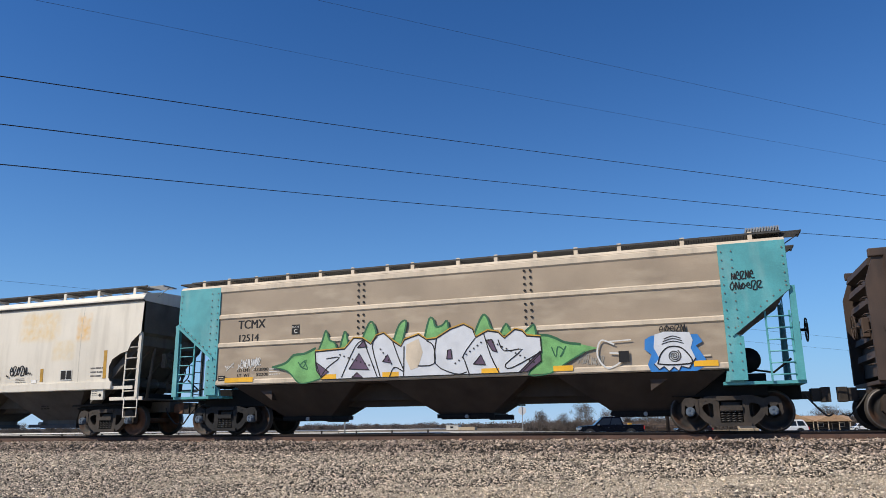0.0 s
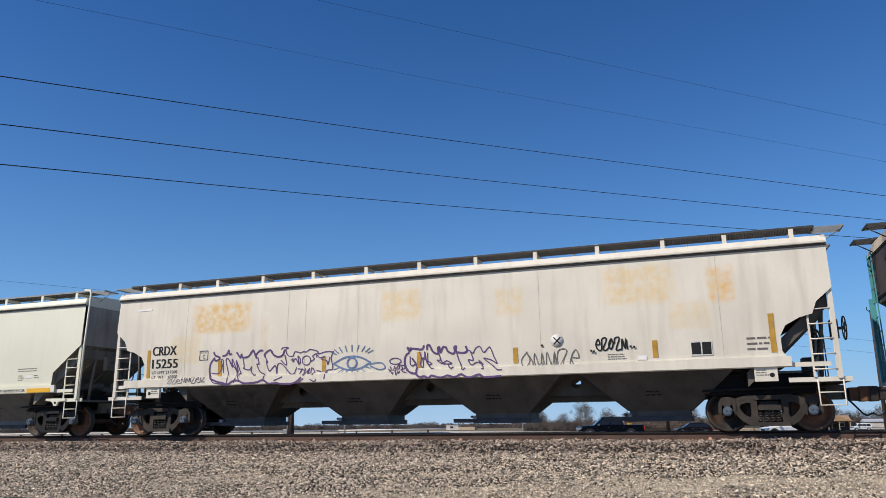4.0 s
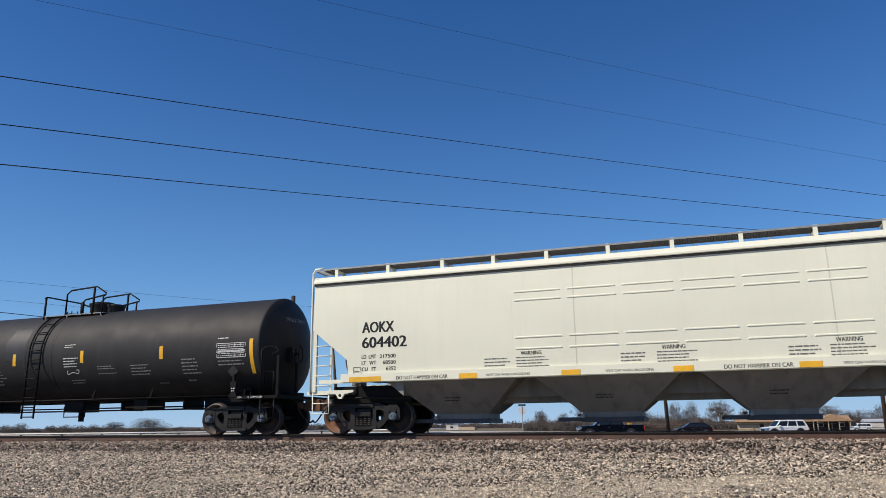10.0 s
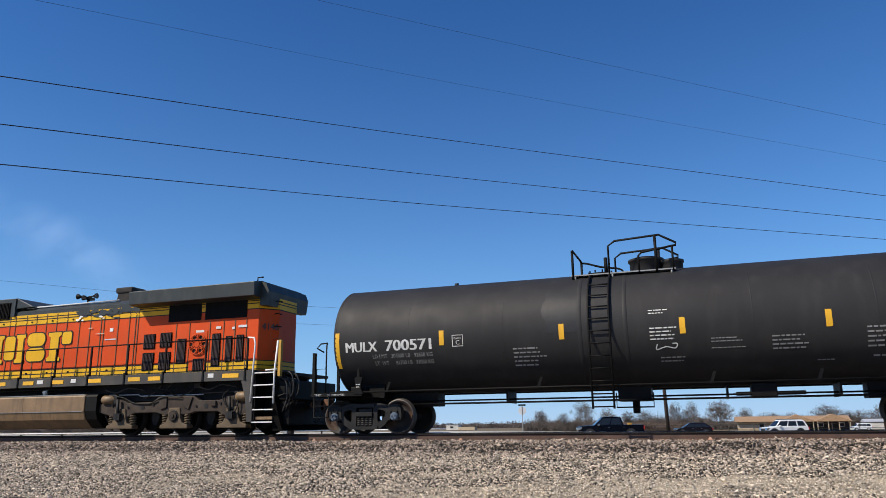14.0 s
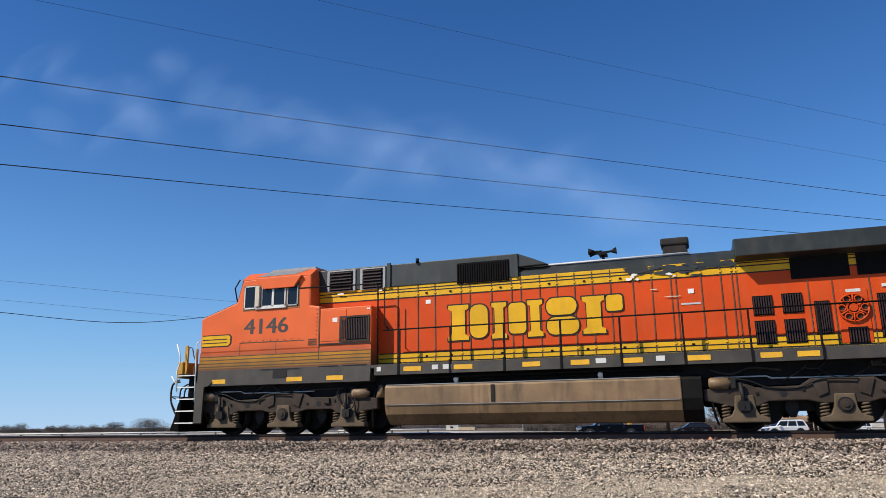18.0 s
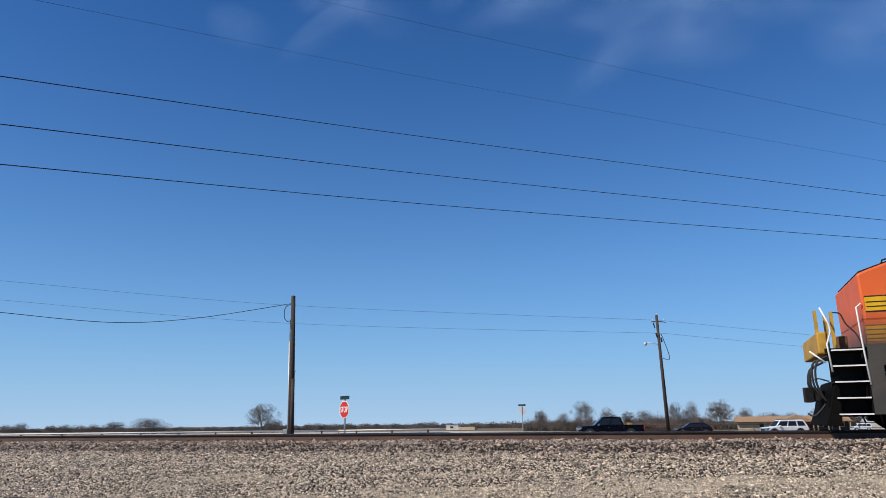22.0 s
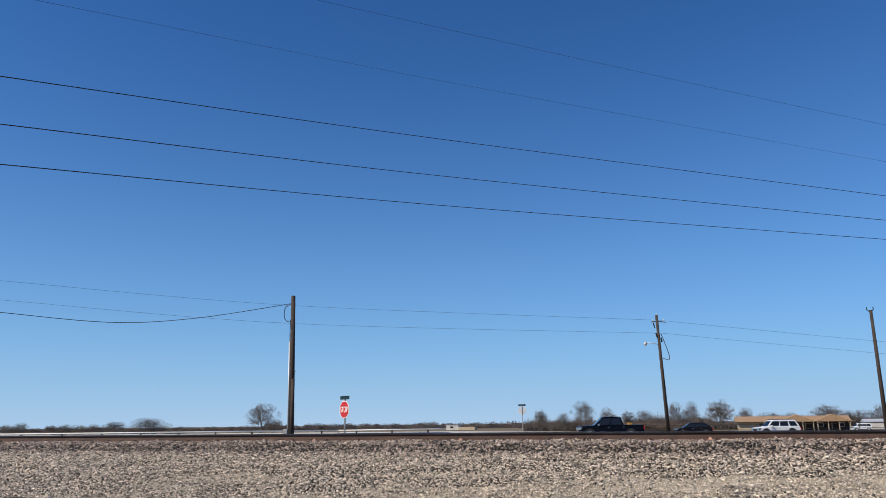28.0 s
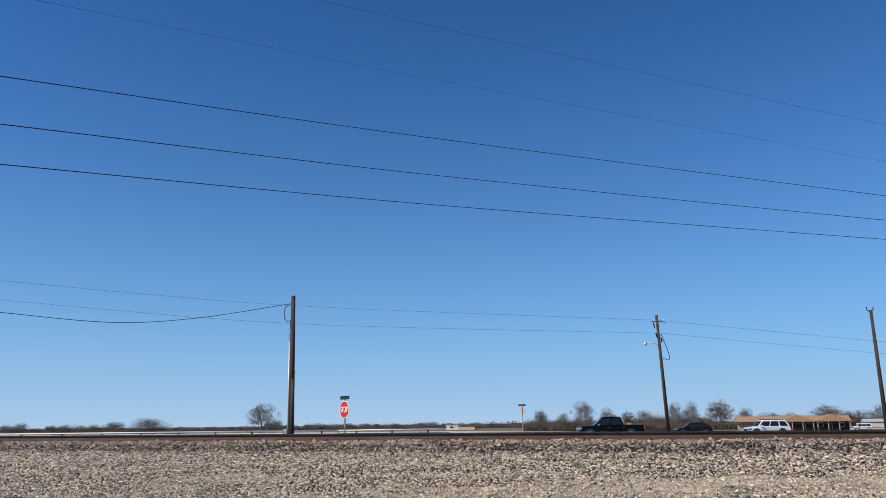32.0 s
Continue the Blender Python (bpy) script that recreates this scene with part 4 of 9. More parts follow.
def cream_hopper():
    x0, h = -47.15, 9.73
    car = curved_hopper("covered_hopper_car", x0, h, 8.38, (-5.73, -1.83, 2.07, 5.97), 1.46,
                        "clean cream covered hopper car with black lettering", CREAM, CREAM_UNDER,
                        [a - x0 for a in (-56.34, -54.75, -53.15, -51.72, -50.3, -48.74, -47.2, -45.64, -44.05, -42.64, -41.2, -39.58, -38.1)],
                        2.8, 1.05, "black", ("brown", "dusty"), ())
    y = -1.603
    # pressed stiffening beads on the middle sheets, in six panels
    for i in range(6):
        a = -51.2 - x0 + i * 1.35
        for z in (3.49, 3.27, 2.33, 2.05):
            part("bead", M().prism([(a + 0.06, z - 0.024), (a + 1.27, z - 0.024), (a + 1.24, z + 0.024), (a + 0.09, z + 0.024)], -1.597, -1.565), CREAM, car, bevel=0.016)
    for i in range(7):
        a = -51.2 - x0 + i * 1.35
        part("weld_seam", seam(a, 1.85, 3.7, 0.005), CREAM, car)
    # two seams whose soft shade lines are painted on
    for a in (-49.62, -43.93):
        part("weld_seam", seam(a - x0, 1.6, 4.04, 0.014), SEAM_CREAM, car, "faint weld seam")
    for a, b in ((-55.73, -54.8), (-52.62, -52.14), (-50.0, -49.54), (-47.4, -46.95), (-44.76, -44.3), (-42.09, -41.64), (-39.45, -38.48)):
        plate("reflector", car, a - x0, b - x0, 1.36, 1.49, YELLOW, y, "yellow reflective strip")
    y2 = -1.584
    lettering("lettering", "AOKX", car, -55.36 - x0, 2.66, 0.29, INK, y2, 0.92, bold=0.05)
    lettering("lettering", "604402", car, -55.36 - x0, 2.25, 0.29, INK, y2, 1.28, bold=0.05)
    for k, (a, b) in enumerate((("LD  LMT", "217500"), ("LT   WT", "68500"), ("CU   FT", "6352"))):
        lettering("lettering", a, car, -55.38 - x0, 1.97 - 0.165 * k, 0.1, INK, y2, 0.42, bold=0.03)
        lettering("lettering", b, car, -54.85 - x0 + (0.0, 0.09, 0.18)[k], 1.97 - 0.165 * k, 0.1, INK, y2, 0.46 - (0.0, 0.09, 0.18)[k], bold=0.03)
    for a in (-54.35, -46.3, -40.95):
        lettering("lettering", "DO NOT HAMMER ON CAR", car, a - x0, 1.385, 0.095, INK, y, 1.42, bold=0.02)
    for a in (-51.9, -48.95, -43.9):
        lettering("lettering", "VENT CAR WHEN UNLOADING", car, a - x0, 1.40, 0.06, INK_FADE, y, 1.12, bold=0.015)
    for k, a in enumerate((-51.0, -47.62, -43.98)):
        lettering("lettering", "WARNING", car, a - x0, 1.89, 0.1, INK, y2, 0.52, bold=0.02)
        bars("small_print", car, a - 0.12 - x0, 1.58, 0.95, 0.29, 4, INK_FADE, y2, seed=k)
        if k < 3:
            bars("small_print", car, a - 0.95 - x0, 1.62, 0.68, 0.25, 3, INK_FADE, y2, seed=k + 9)
    bars("small_print", car, -39.95 - x0, 2.02, 0.85, 0.14, 2, INK_FADE, y2, seed=21)
    bars("small_print", car, -39.93 - x0, 1.74, 0.25, 0.2, 3, INK_FADE, y2, seed=22)
    bars("small_print", car, -39.25 - x0, 1.8, 0.22, 0.14, 2, INK_FADE, y2, seed=23)
    plate("data_tag", car, -39.6 - x0, -39.34 - x0, 1.82, 1.91, WHITE, y2, "white data tag")
    m = M()
    stroke(m, [(-55.62 - x0, 1.55), (-55.42 - x0, 1.55), (-55.42 - x0, 1.75), (-55.62 - x0, 1.75), (-55.62 - x0, 1.55)], 0.02, y2)
    m.box(-55.58 - x0, -55.46 - x0, y2 - 0.003, y2, 1.62, 1.65)
    part("stencil_box", m, INK_FADE, car)
    for words, z in (("AOKX", 3.72), ("604402", 3.55)):
        o = lettering("lettering", words, car, h + 0.008, z, 0.1, INK_FADE, 0.1, 0.4)
        o.rotation_euler = (0, 0, math.pi / 2)
    for k, c in enumerate((-5.73, -1.83, 2.07, 5.97)):
        bars("bay_stencil", car, c - 0.3, 0.8, 0.5, 0.14, 2, INK, -1.12, seed=40 + k)
    hug(car, HUGS, lambda z: 0.045 * (1 - math.sin(math.pi * min(1, max(0, (z - 1.46) / 2.6)))), 1.6)
    return car


def graffiti_hopper():
    x0, h = -26.08, 9.93
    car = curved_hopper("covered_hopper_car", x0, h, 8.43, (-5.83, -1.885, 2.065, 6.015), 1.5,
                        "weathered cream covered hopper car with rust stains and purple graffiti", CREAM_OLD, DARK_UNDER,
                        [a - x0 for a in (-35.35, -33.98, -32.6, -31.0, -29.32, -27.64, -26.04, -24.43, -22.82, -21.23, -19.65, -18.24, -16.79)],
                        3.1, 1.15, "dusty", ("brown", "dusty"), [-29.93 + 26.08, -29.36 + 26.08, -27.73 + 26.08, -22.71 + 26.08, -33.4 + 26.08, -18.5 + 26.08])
    y = -1.586
    for a, z0, z1 in ((-34.71, 1.68, 2.5), (-32.15, 1.66, 2.1), (-28.75, 1.68, 2.08), (-25.95, 1.68, 2.08), (-23.36, 1.7, 2.08), (-20.0, 1.7, 2.1), (-17.45, 1.72, 2.58)):
        plate("reflector", car, a - 0.06 - x0, a + 0.06 - x0, z0, z1, YELLOW_OLD, y, "worn yellow reflective strip")
    lettering("lettering", "CRDX", car, -34.57 - x0, 2.33, 0.27, INK, y, 0.86, bold=0.05)
    lettering("lettering", "15255", car, -34.57 - x0, 1.95, 0.27, INK, y, 0.92, bold=0.05)
    lettering("lettering", "LD LMT 217500", car, -34.57 - x0, 1.79, 0.085, INK, y, 0.92, bold=0.015)
    lettering("lettering", "LT  WT    68500", car, -34.57 - x0, 1.65, 0.085, INK, y, 0.92)
    m = M()
    stroke(m, [(-32.86 - x0, 2.14), (-32.58 - x0, 2.14), (-32.58 - x0, 2.4), (-32.86 - x0, 2.4), (-32.86 - x0, 2.14)], 0.02, y)
    part("stencil_box", m, INK, car)
    lettering("lettering", "PLATE", car, -32.82 - x0, 2.33, 0.035, INK, y, 0.19)
    lettering("lettering", "C", car, -32.76 - x0, 2.18, 0.1, INK, y)
    # builder's and data panels towards the other end
    plate("data_panel", car, -19.2 - x0, -18.75 - x0, 1.72, 2.02, INK, y, "black data panel with white border")
    m = M()
    stroke(m, [(-19.2 - x0, 1.72), (-18.75 - x0, 1.72), (-18.75 - x0, 2.02), (-19.2 - x0, 2.02), (-19.2 - x0, 1.72), (-18.97 - x0, 1.72), (-18.97 - x0, 2.02)], 0.03, y - 0.006)
    part("panel_border", m, WHITE_INK, car)
    bars("small_print", car, -18.0 - x0, 1.75, 0.6, 0.36, 3, INK_FADE, y, seed=5)
    bars("small_print", car, -21.1 - x0, 1.68, 0.5, 0.16, 3, INK_FADE, y, seed=6)
    plate("data_tag", car, -20.42 - x0, -20.2 - x0, 1.66, 1.76, WHITE, y - 0.002, "white data tag")
    lett = M()
    lett.lathe([(0.0, -0.004), (0.16, -0.004), (0.16, 0.0)], (-22.3 - x0, y, 2.2), 20)
    part("round_stencil", lett, WHITE_INK, car, "round white stencil with black cross")
    m = M()
    stroke(m, [(-22.38 - x0, 2.12), (-22.22 - x0, 2.28)], 0.03, y - 0.006)
    stroke(m, [(-22.38 - x0, 2.28), (-22.22 - x0, 2.12)], 0.03, y - 0.006)
    part("cross_mark", m, INK, car)
    plate("scuff", car, -35.3 - x0, -34.75 - x0, 3.72, 3.77, WHITE, y)
    # two purple outline pieces: heavy edges, and the letter-like strokes inside them
    def spray(wd, *q):
        # on the flared sill below 1.6 m the sheet stands a little prouder
        pts = curve_pts([(a - x0, b) for a, b in q], 4)
        for p0, p1 in zip(pts, pts[1:]):
            stroke(m, [p0, p1], wd, -1.606 if min(p0[1], p1[1]) < 1.62 else y)

    m = M()
    spray(0.05, (-32.37, 2.34), (-32.31, 2.25), (-32.20, 2.21), (-32.16, 2.15), (-32.29, 2.10), (-32.34, 2.16))
    spray(0.05, (-32.05, 2.23), (-31.93, 2.26), (-31.86, 2.38), (-31.83, 2.27), (-31.76, 2.28))
    spray(0.05, (-32.34, 2.18), (-32.47, 2.02), (-32.50, 1.80), (-32.43, 1.61), (-32.23, 1.51), (-31.97, 1.45), (-31.83, 1.41), (-31.63, 1.51), (-31.45, 1.50), (-31.28, 1.43), (-31.04, 1.43), (-30.82, 1.45))
    spray(0.05, (-30.82, 1.45), (-30.65, 1.50), (-30.47, 1.40), (-30.23, 1.41), (-30.09, 1.38), (-29.77, 1.37), (-29.58, 1.42), (-29.44, 1.53))
    spray(0.05, (-31.58, 2.31), (-31.46, 2.16), (-31.42, 2.25), (-31.38, 2.16), (-31.19, 2.18), (-31.06, 2.33), (-31.01, 2.32), (-30.92, 2.13), (-30.93, 2.21), (-30.82, 2.32), (-30.72, 2.33))
    spray(0.05, (-30.63, 2.15), (-30.65, 2.22), (-30.53, 2.31), (-30.45, 2.32), (-30.34, 2.18), (-30.20, 2.13), (-30.06, 2.17), (-30.00, 2.31))
    spray(0.027, (-30.10, 2.33), (-30.05, 2.38), (-29.88, 2.37), (-29.96, 2.32), (-29.89, 2.16), (-29.73, 2.13), (-29.68, 2.24), (-29.59, 2.24), (-29.49, 2.21), (-29.40, 2.24), (-29.31, 2.23), (-29.17, 2.29), (-28.95, 2.23), (-28.93, 2.16), (-28.68, 2.21), (-28.46, 2.20))
    spray(0.027, (-28.46, 2.20), (-28.53, 2.03), (-28.48, 1.74), (-28.66, 1.70), (-28.72, 1.48))
    spray(0.027, (-32.46, 1.66), (-32.33, 1.48), (-32.03, 1.42), (-31.88, 1.37))
    spray(0.027, (-29.68, 1.39), (-29.51, 1.40), (-29.37, 1.50))
    spray(0.027, (-32.42, 1.75), (-32.17, 1.74), (-32.07, 1.93), (-32.11, 2.10), (-32.04, 2.10), (-32.02, 1.76))
    spray(0.027, (-31.88, 1.42), (-31.84, 1.68), (-31.94, 2.09), (-31.86, 2.14), (-31.71, 1.89), (-31.73, 2.13), (-31.52, 1.74), (-31.59, 2.08), (-31.42, 1.71))
    spray(0.027, (-31.63, 1.46), (-31.55, 1.72), (-31.69, 1.94), (-31.88, 2.14))
    spray(0.027, (-31.45, 1.48), (-31.50, 1.67), (-31.41, 1.71))
    spray(0.027, (-31.36, 2.14), (-31.32, 1.90), (-31.34, 1.85), (-31.15, 1.80), (-31.07, 1.89), (-31.08, 1.75), (-30.99, 1.65), (-30.93, 1.66))
    spray(0.027, (-30.87, 2.14), (-30.83, 1.95), (-30.90, 1.95), (-30.79, 1.74), (-30.62, 1.64), (-30.68, 1.48))
    spray(0.027, (-30.63, 2.15), (-30.54, 1.98), (-30.59, 2.01), (-30.49, 1.75), (-30.35, 1.86), (-30.28, 1.88), (-30.24, 1.67), (-30.21, 1.92), (-30.07, 1.92), (-29.80, 1.65), (-29.69, 1.65), (-29.61, 1.81))
    spray(0.027, (-30.30, 1.47), (-30.04, 1.57))
    spray(0.027, (-29.99, 2.17), (-29.93, 1.89), (-30.11, 2.03))
    spray(0.027, (-29.78, 2.02), (-29.73, 2.06), (-29.72, 1.97), (-29.64, 2.06), (-29.53, 1.89), (-29.57, 2.12), (-29.50, 2.05), (-29.49, 1.91))
    spray(0.027, (-29.18, 2.06), (-29.16, 1.97), (-29.05, 2.03), (-29.11, 2.10), (-28.99, 2.17), (-28.98, 2.07))
    spray(0.027, (-28.95, 2.12), (-28.87, 2.05), (-28.73, 2.08), (-28.82, 2.00), (-28.67, 1.97), (-28.63, 1.86), (-28.57, 2.06))
    spray(0.027, (-29.43, 2.00), (-29.39, 2.09), (-29.29, 2.12), (-29.20, 2.08), (-29.17, 1.99), (-29.21, 1.90), (-29.31, 1.87), (-29.40, 1.91), (-29.43, 2.00))
    spray(0.027, (-29.56, 1.78), (-29.34, 1.73))
    spray(0.027, (-29.43, 1.78), (-29.50, 1.64))
    spray(0.027, (-29.33, 1.77), (-29.37, 1.59), (-29.20, 1.77), (-29.25, 1.63), (-29.20, 1.65))
    spray(0.027, (-29.16, 1.65), (-29.13, 1.79), (-29.04, 1.69), (-29.09, 1.60))
    spray(0.027, (-28.98, 1.71), (-28.84, 1.68))
    spray(0.027, (-29.15, 1.47), (-29.02, 1.41), (-28.97, 1.47))
    part("graffiti", m, SPRAYPURPLE, car, "purple spray-painted outline graffiti")
    m = M()
    spray(0.05, (-26.28, 2.21), (-26.18, 2.16), (-26.23, 2.12), (-26.26, 2.19))
    spray(0.05, (-26.18, 2.19), (-26.00, 2.16), (-25.86, 2.15), (-25.81, 2.24))
    spray(0.05, (-26.23, 2.08), (-26.33, 1.99), (-26.36, 1.82), (-26.31, 1.67), (-26.18, 1.56), (-26.04, 1.53), (-26.01, 1.62), (-26.04, 1.77), (-26.09, 1.85), (-26.14, 1.92))
    spray(0.05, (-26.02, 1.51), (-25.93, 1.44), (-25.79, 1.45), (-25.73, 1.42), (-25.65, 1.41), (-25.59, 1.46), (-25.40, 1.41), (-25.28, 1.41), (-25.16, 1.45), (-25.01, 1.41), (-24.90, 1.42))
    spray(0.05, (-24.90, 1.42), (-24.78, 1.47), (-24.63, 1.39), (-24.48, 1.40), (-24.31, 1.45), (-24.19, 1.38), (-24.00, 1.38), (-23.75, 1.39))
    spray(0.05, (-25.72, 2.14), (-25.71, 2.24), (-25.65, 2.24), (-25.57, 2.09), (-25.47, 2.02), (-25.41, 2.04), (-25.42, 2.16), (-25.38, 2.18), (-25.35, 2.05), (-25.28, 2.18), (-25.20, 2.17))
    spray(0.05, (-25.20, 2.17), (-25.14, 2.06), (-25.01, 2.00), (-24.96, 2.06), (-24.97, 2.16), (-24.92, 2.18), (-24.92, 2.05), (-24.72, 2.01), (-24.63, 2.06), (-24.66, 2.17))
    spray(0.027, (-24.63, 2.08), (-24.56, 2.06), (-24.47, 1.99), (-24.40, 2.11), (-24.28, 2.15), (-24.19, 2.00), (-24.06, 2.11), (-24.01, 2.11), (-23.92, 1.88), (-23.85, 1.71), (-23.99, 1.80), (-24.19, 1.85), (-23.93, 1.64), (-23.83, 1.55), (-23.72, 1.55))
    spray(0.027, (-26.20, 1.97), (-26.20, 1.79), (-26.14, 1.73), (-26.05, 1.79))
    spray(0.027, (-25.93, 2.08), (-25.88, 1.91), (-25.92, 1.76), (-25.84, 1.69), (-25.84, 1.93), (-25.79, 1.88), (-25.79, 2.08), (-25.72, 1.77), (-25.60, 1.77), (-25.73, 1.84), (-25.63, 1.66), (-25.55, 1.64))
    spray(0.027, (-25.71, 2.05), (-25.71, 1.80))
    spray(0.027, (-25.40, 2.01), (-25.35, 1.86), (-25.45, 1.85), (-25.30, 1.76), (-25.37, 1.89))
    spray(0.027, (-25.18, 1.83), (-25.30, 1.76), (-25.05, 1.75), (-25.18, 1.83))
    spray(0.027, (-25.15, 1.73), (-25.10, 1.64), (-25.02, 1.66), (-25.05, 1.61))
    spray(0.027, (-24.91, 2.01), (-24.85, 1.82), (-24.82, 1.76), (-24.76, 1.59), (-24.68, 1.63))
    spray(0.027, (-24.53, 2.01), (-24.47, 1.82), (-24.60, 1.83), (-24.52, 1.70), (-24.37, 1.76), (-24.22, 1.71), (-24.32, 1.80), (-24.20, 1.61), (-24.24, 1.59))
    spray(0.027, (-26.79, 1.88), (-26.74, 1.93), (-26.62, 1.95), (-26.51, 1.92), (-26.46, 1.86), (-26.52, 1.81), (-26.63, 1.79), (-26.75, 1.82), (-26.79, 1.88))
    spray(0.027, (-26.82, 1.67), (-26.74, 1.60), (-26.77, 1.73), (-26.69, 1.54), (-26.65, 1.73), (-26.59, 1.51), (-26.59, 1.68), (-26.50, 1.79), (-26.54, 1.55), (-26.43, 1.68), (-26.46, 1.76), (-26.34, 1.72), (-26.42, 1.61), (-26.30, 1.56))
    part("graffiti", m, SPRAYPURPLE, car, "purple spray-painted outline graffiti")
    m = M()
    ex, ez = -27.9 - x0, 1.87
    for s in (1, -1):
        stroke(m, curve_pts([(ex - 0.55, ez), (ex - 0.2, ez + s * 0.16), (ex + 0.2, ez + s * 0.16), (ex + 0.55, ez)], 6), 0.045, y)
    n = 18
    stroke(m, [(ex + 0.14 * math.cos(2 * math.pi * i / n), ez + 0.14 * math.sin(2 * math.pi * i / n)) for i in range(n + 1)], 0.05, y)
    for i in range(9):
        a = math.pi * (0.1 + 0.8 * i / 8)
        stroke(m, [(ex + 0.5 * math.cos(a), ez + 0.22 + 0.1 * math.sin(a)), (ex + 0.66 * math.cos(a), ez + 0.24 + 0.24 * math.sin(a))], 0.03, y)
    for i in range(7):
        a = -math.pi * (0.15 + 0.7 * i / 6)
        stroke(m, [(ex + 0.4 * math.cos(a), ez + 0.2 * math.sin(a)), (ex + 0.6 * math.cos(a), ez + 0.34 * math.sin(a))], 0.022, y)
    stroke(m, curve_pts([(ex + 0.5, ez - 0.05), (ex + 0.85, ez - 0.02), (ex + 0.98, ez - 0.16), (ex + 0.8, ez - 0.2), (ex + 0.55, ez - 0.1)], 6), 0.035, y)
    part("graffiti_eye", m, SPRAYSLATE, car, "slate blue spray-painted eye")
    for xa, xb, za, zb, n, wd, col, seed in ((-23.25, -21.7, 1.56, 1.95, 5, 0.024, INK_FADE, 4), (-21.38, -20.62, 1.93, 2.17, 5, 0.036, INK, 5), (-33.97, -32.6, 1.5, 1.64, 8, 0.01, SPRAYPLUM, 6)):
        part("graffiti_scrawl", scrawl(xa - x0, xb - x0, za, zb, n, wd, y if za > 1.55 else -1.606, seed), col, car, "quick spray-can scrawl")
    m = M()
    for a, z in ((-21.48, 1.92), (-21.42, 1.9), (-20.55, 1.98), (-20.47, 1.97), (-22.68, 2.1)):
        m.box(a - 0.025 - x0, a + 0.025 - x0, y - 0.004, y, z - 0.025, z + 0.025)
    tagged(part("paint_dots", m, INK, car), kind="stuff")
    # worn bay stencils
    for k, c in enumerate((-5.83, -1.885, 2.065, 6.015)):
        bars("bay_stencil", car, c - 0.25, 0.82, 0.45, 0.16, 2, BLACK_METAL, -1.15, seed=140 + k)
    hug(car, HUGS, lambda z: 0.045 * (1 - math.sin(math.pi * min(1, max(0, (z - 1.5) / 2.56)))), 1.64)
    return car


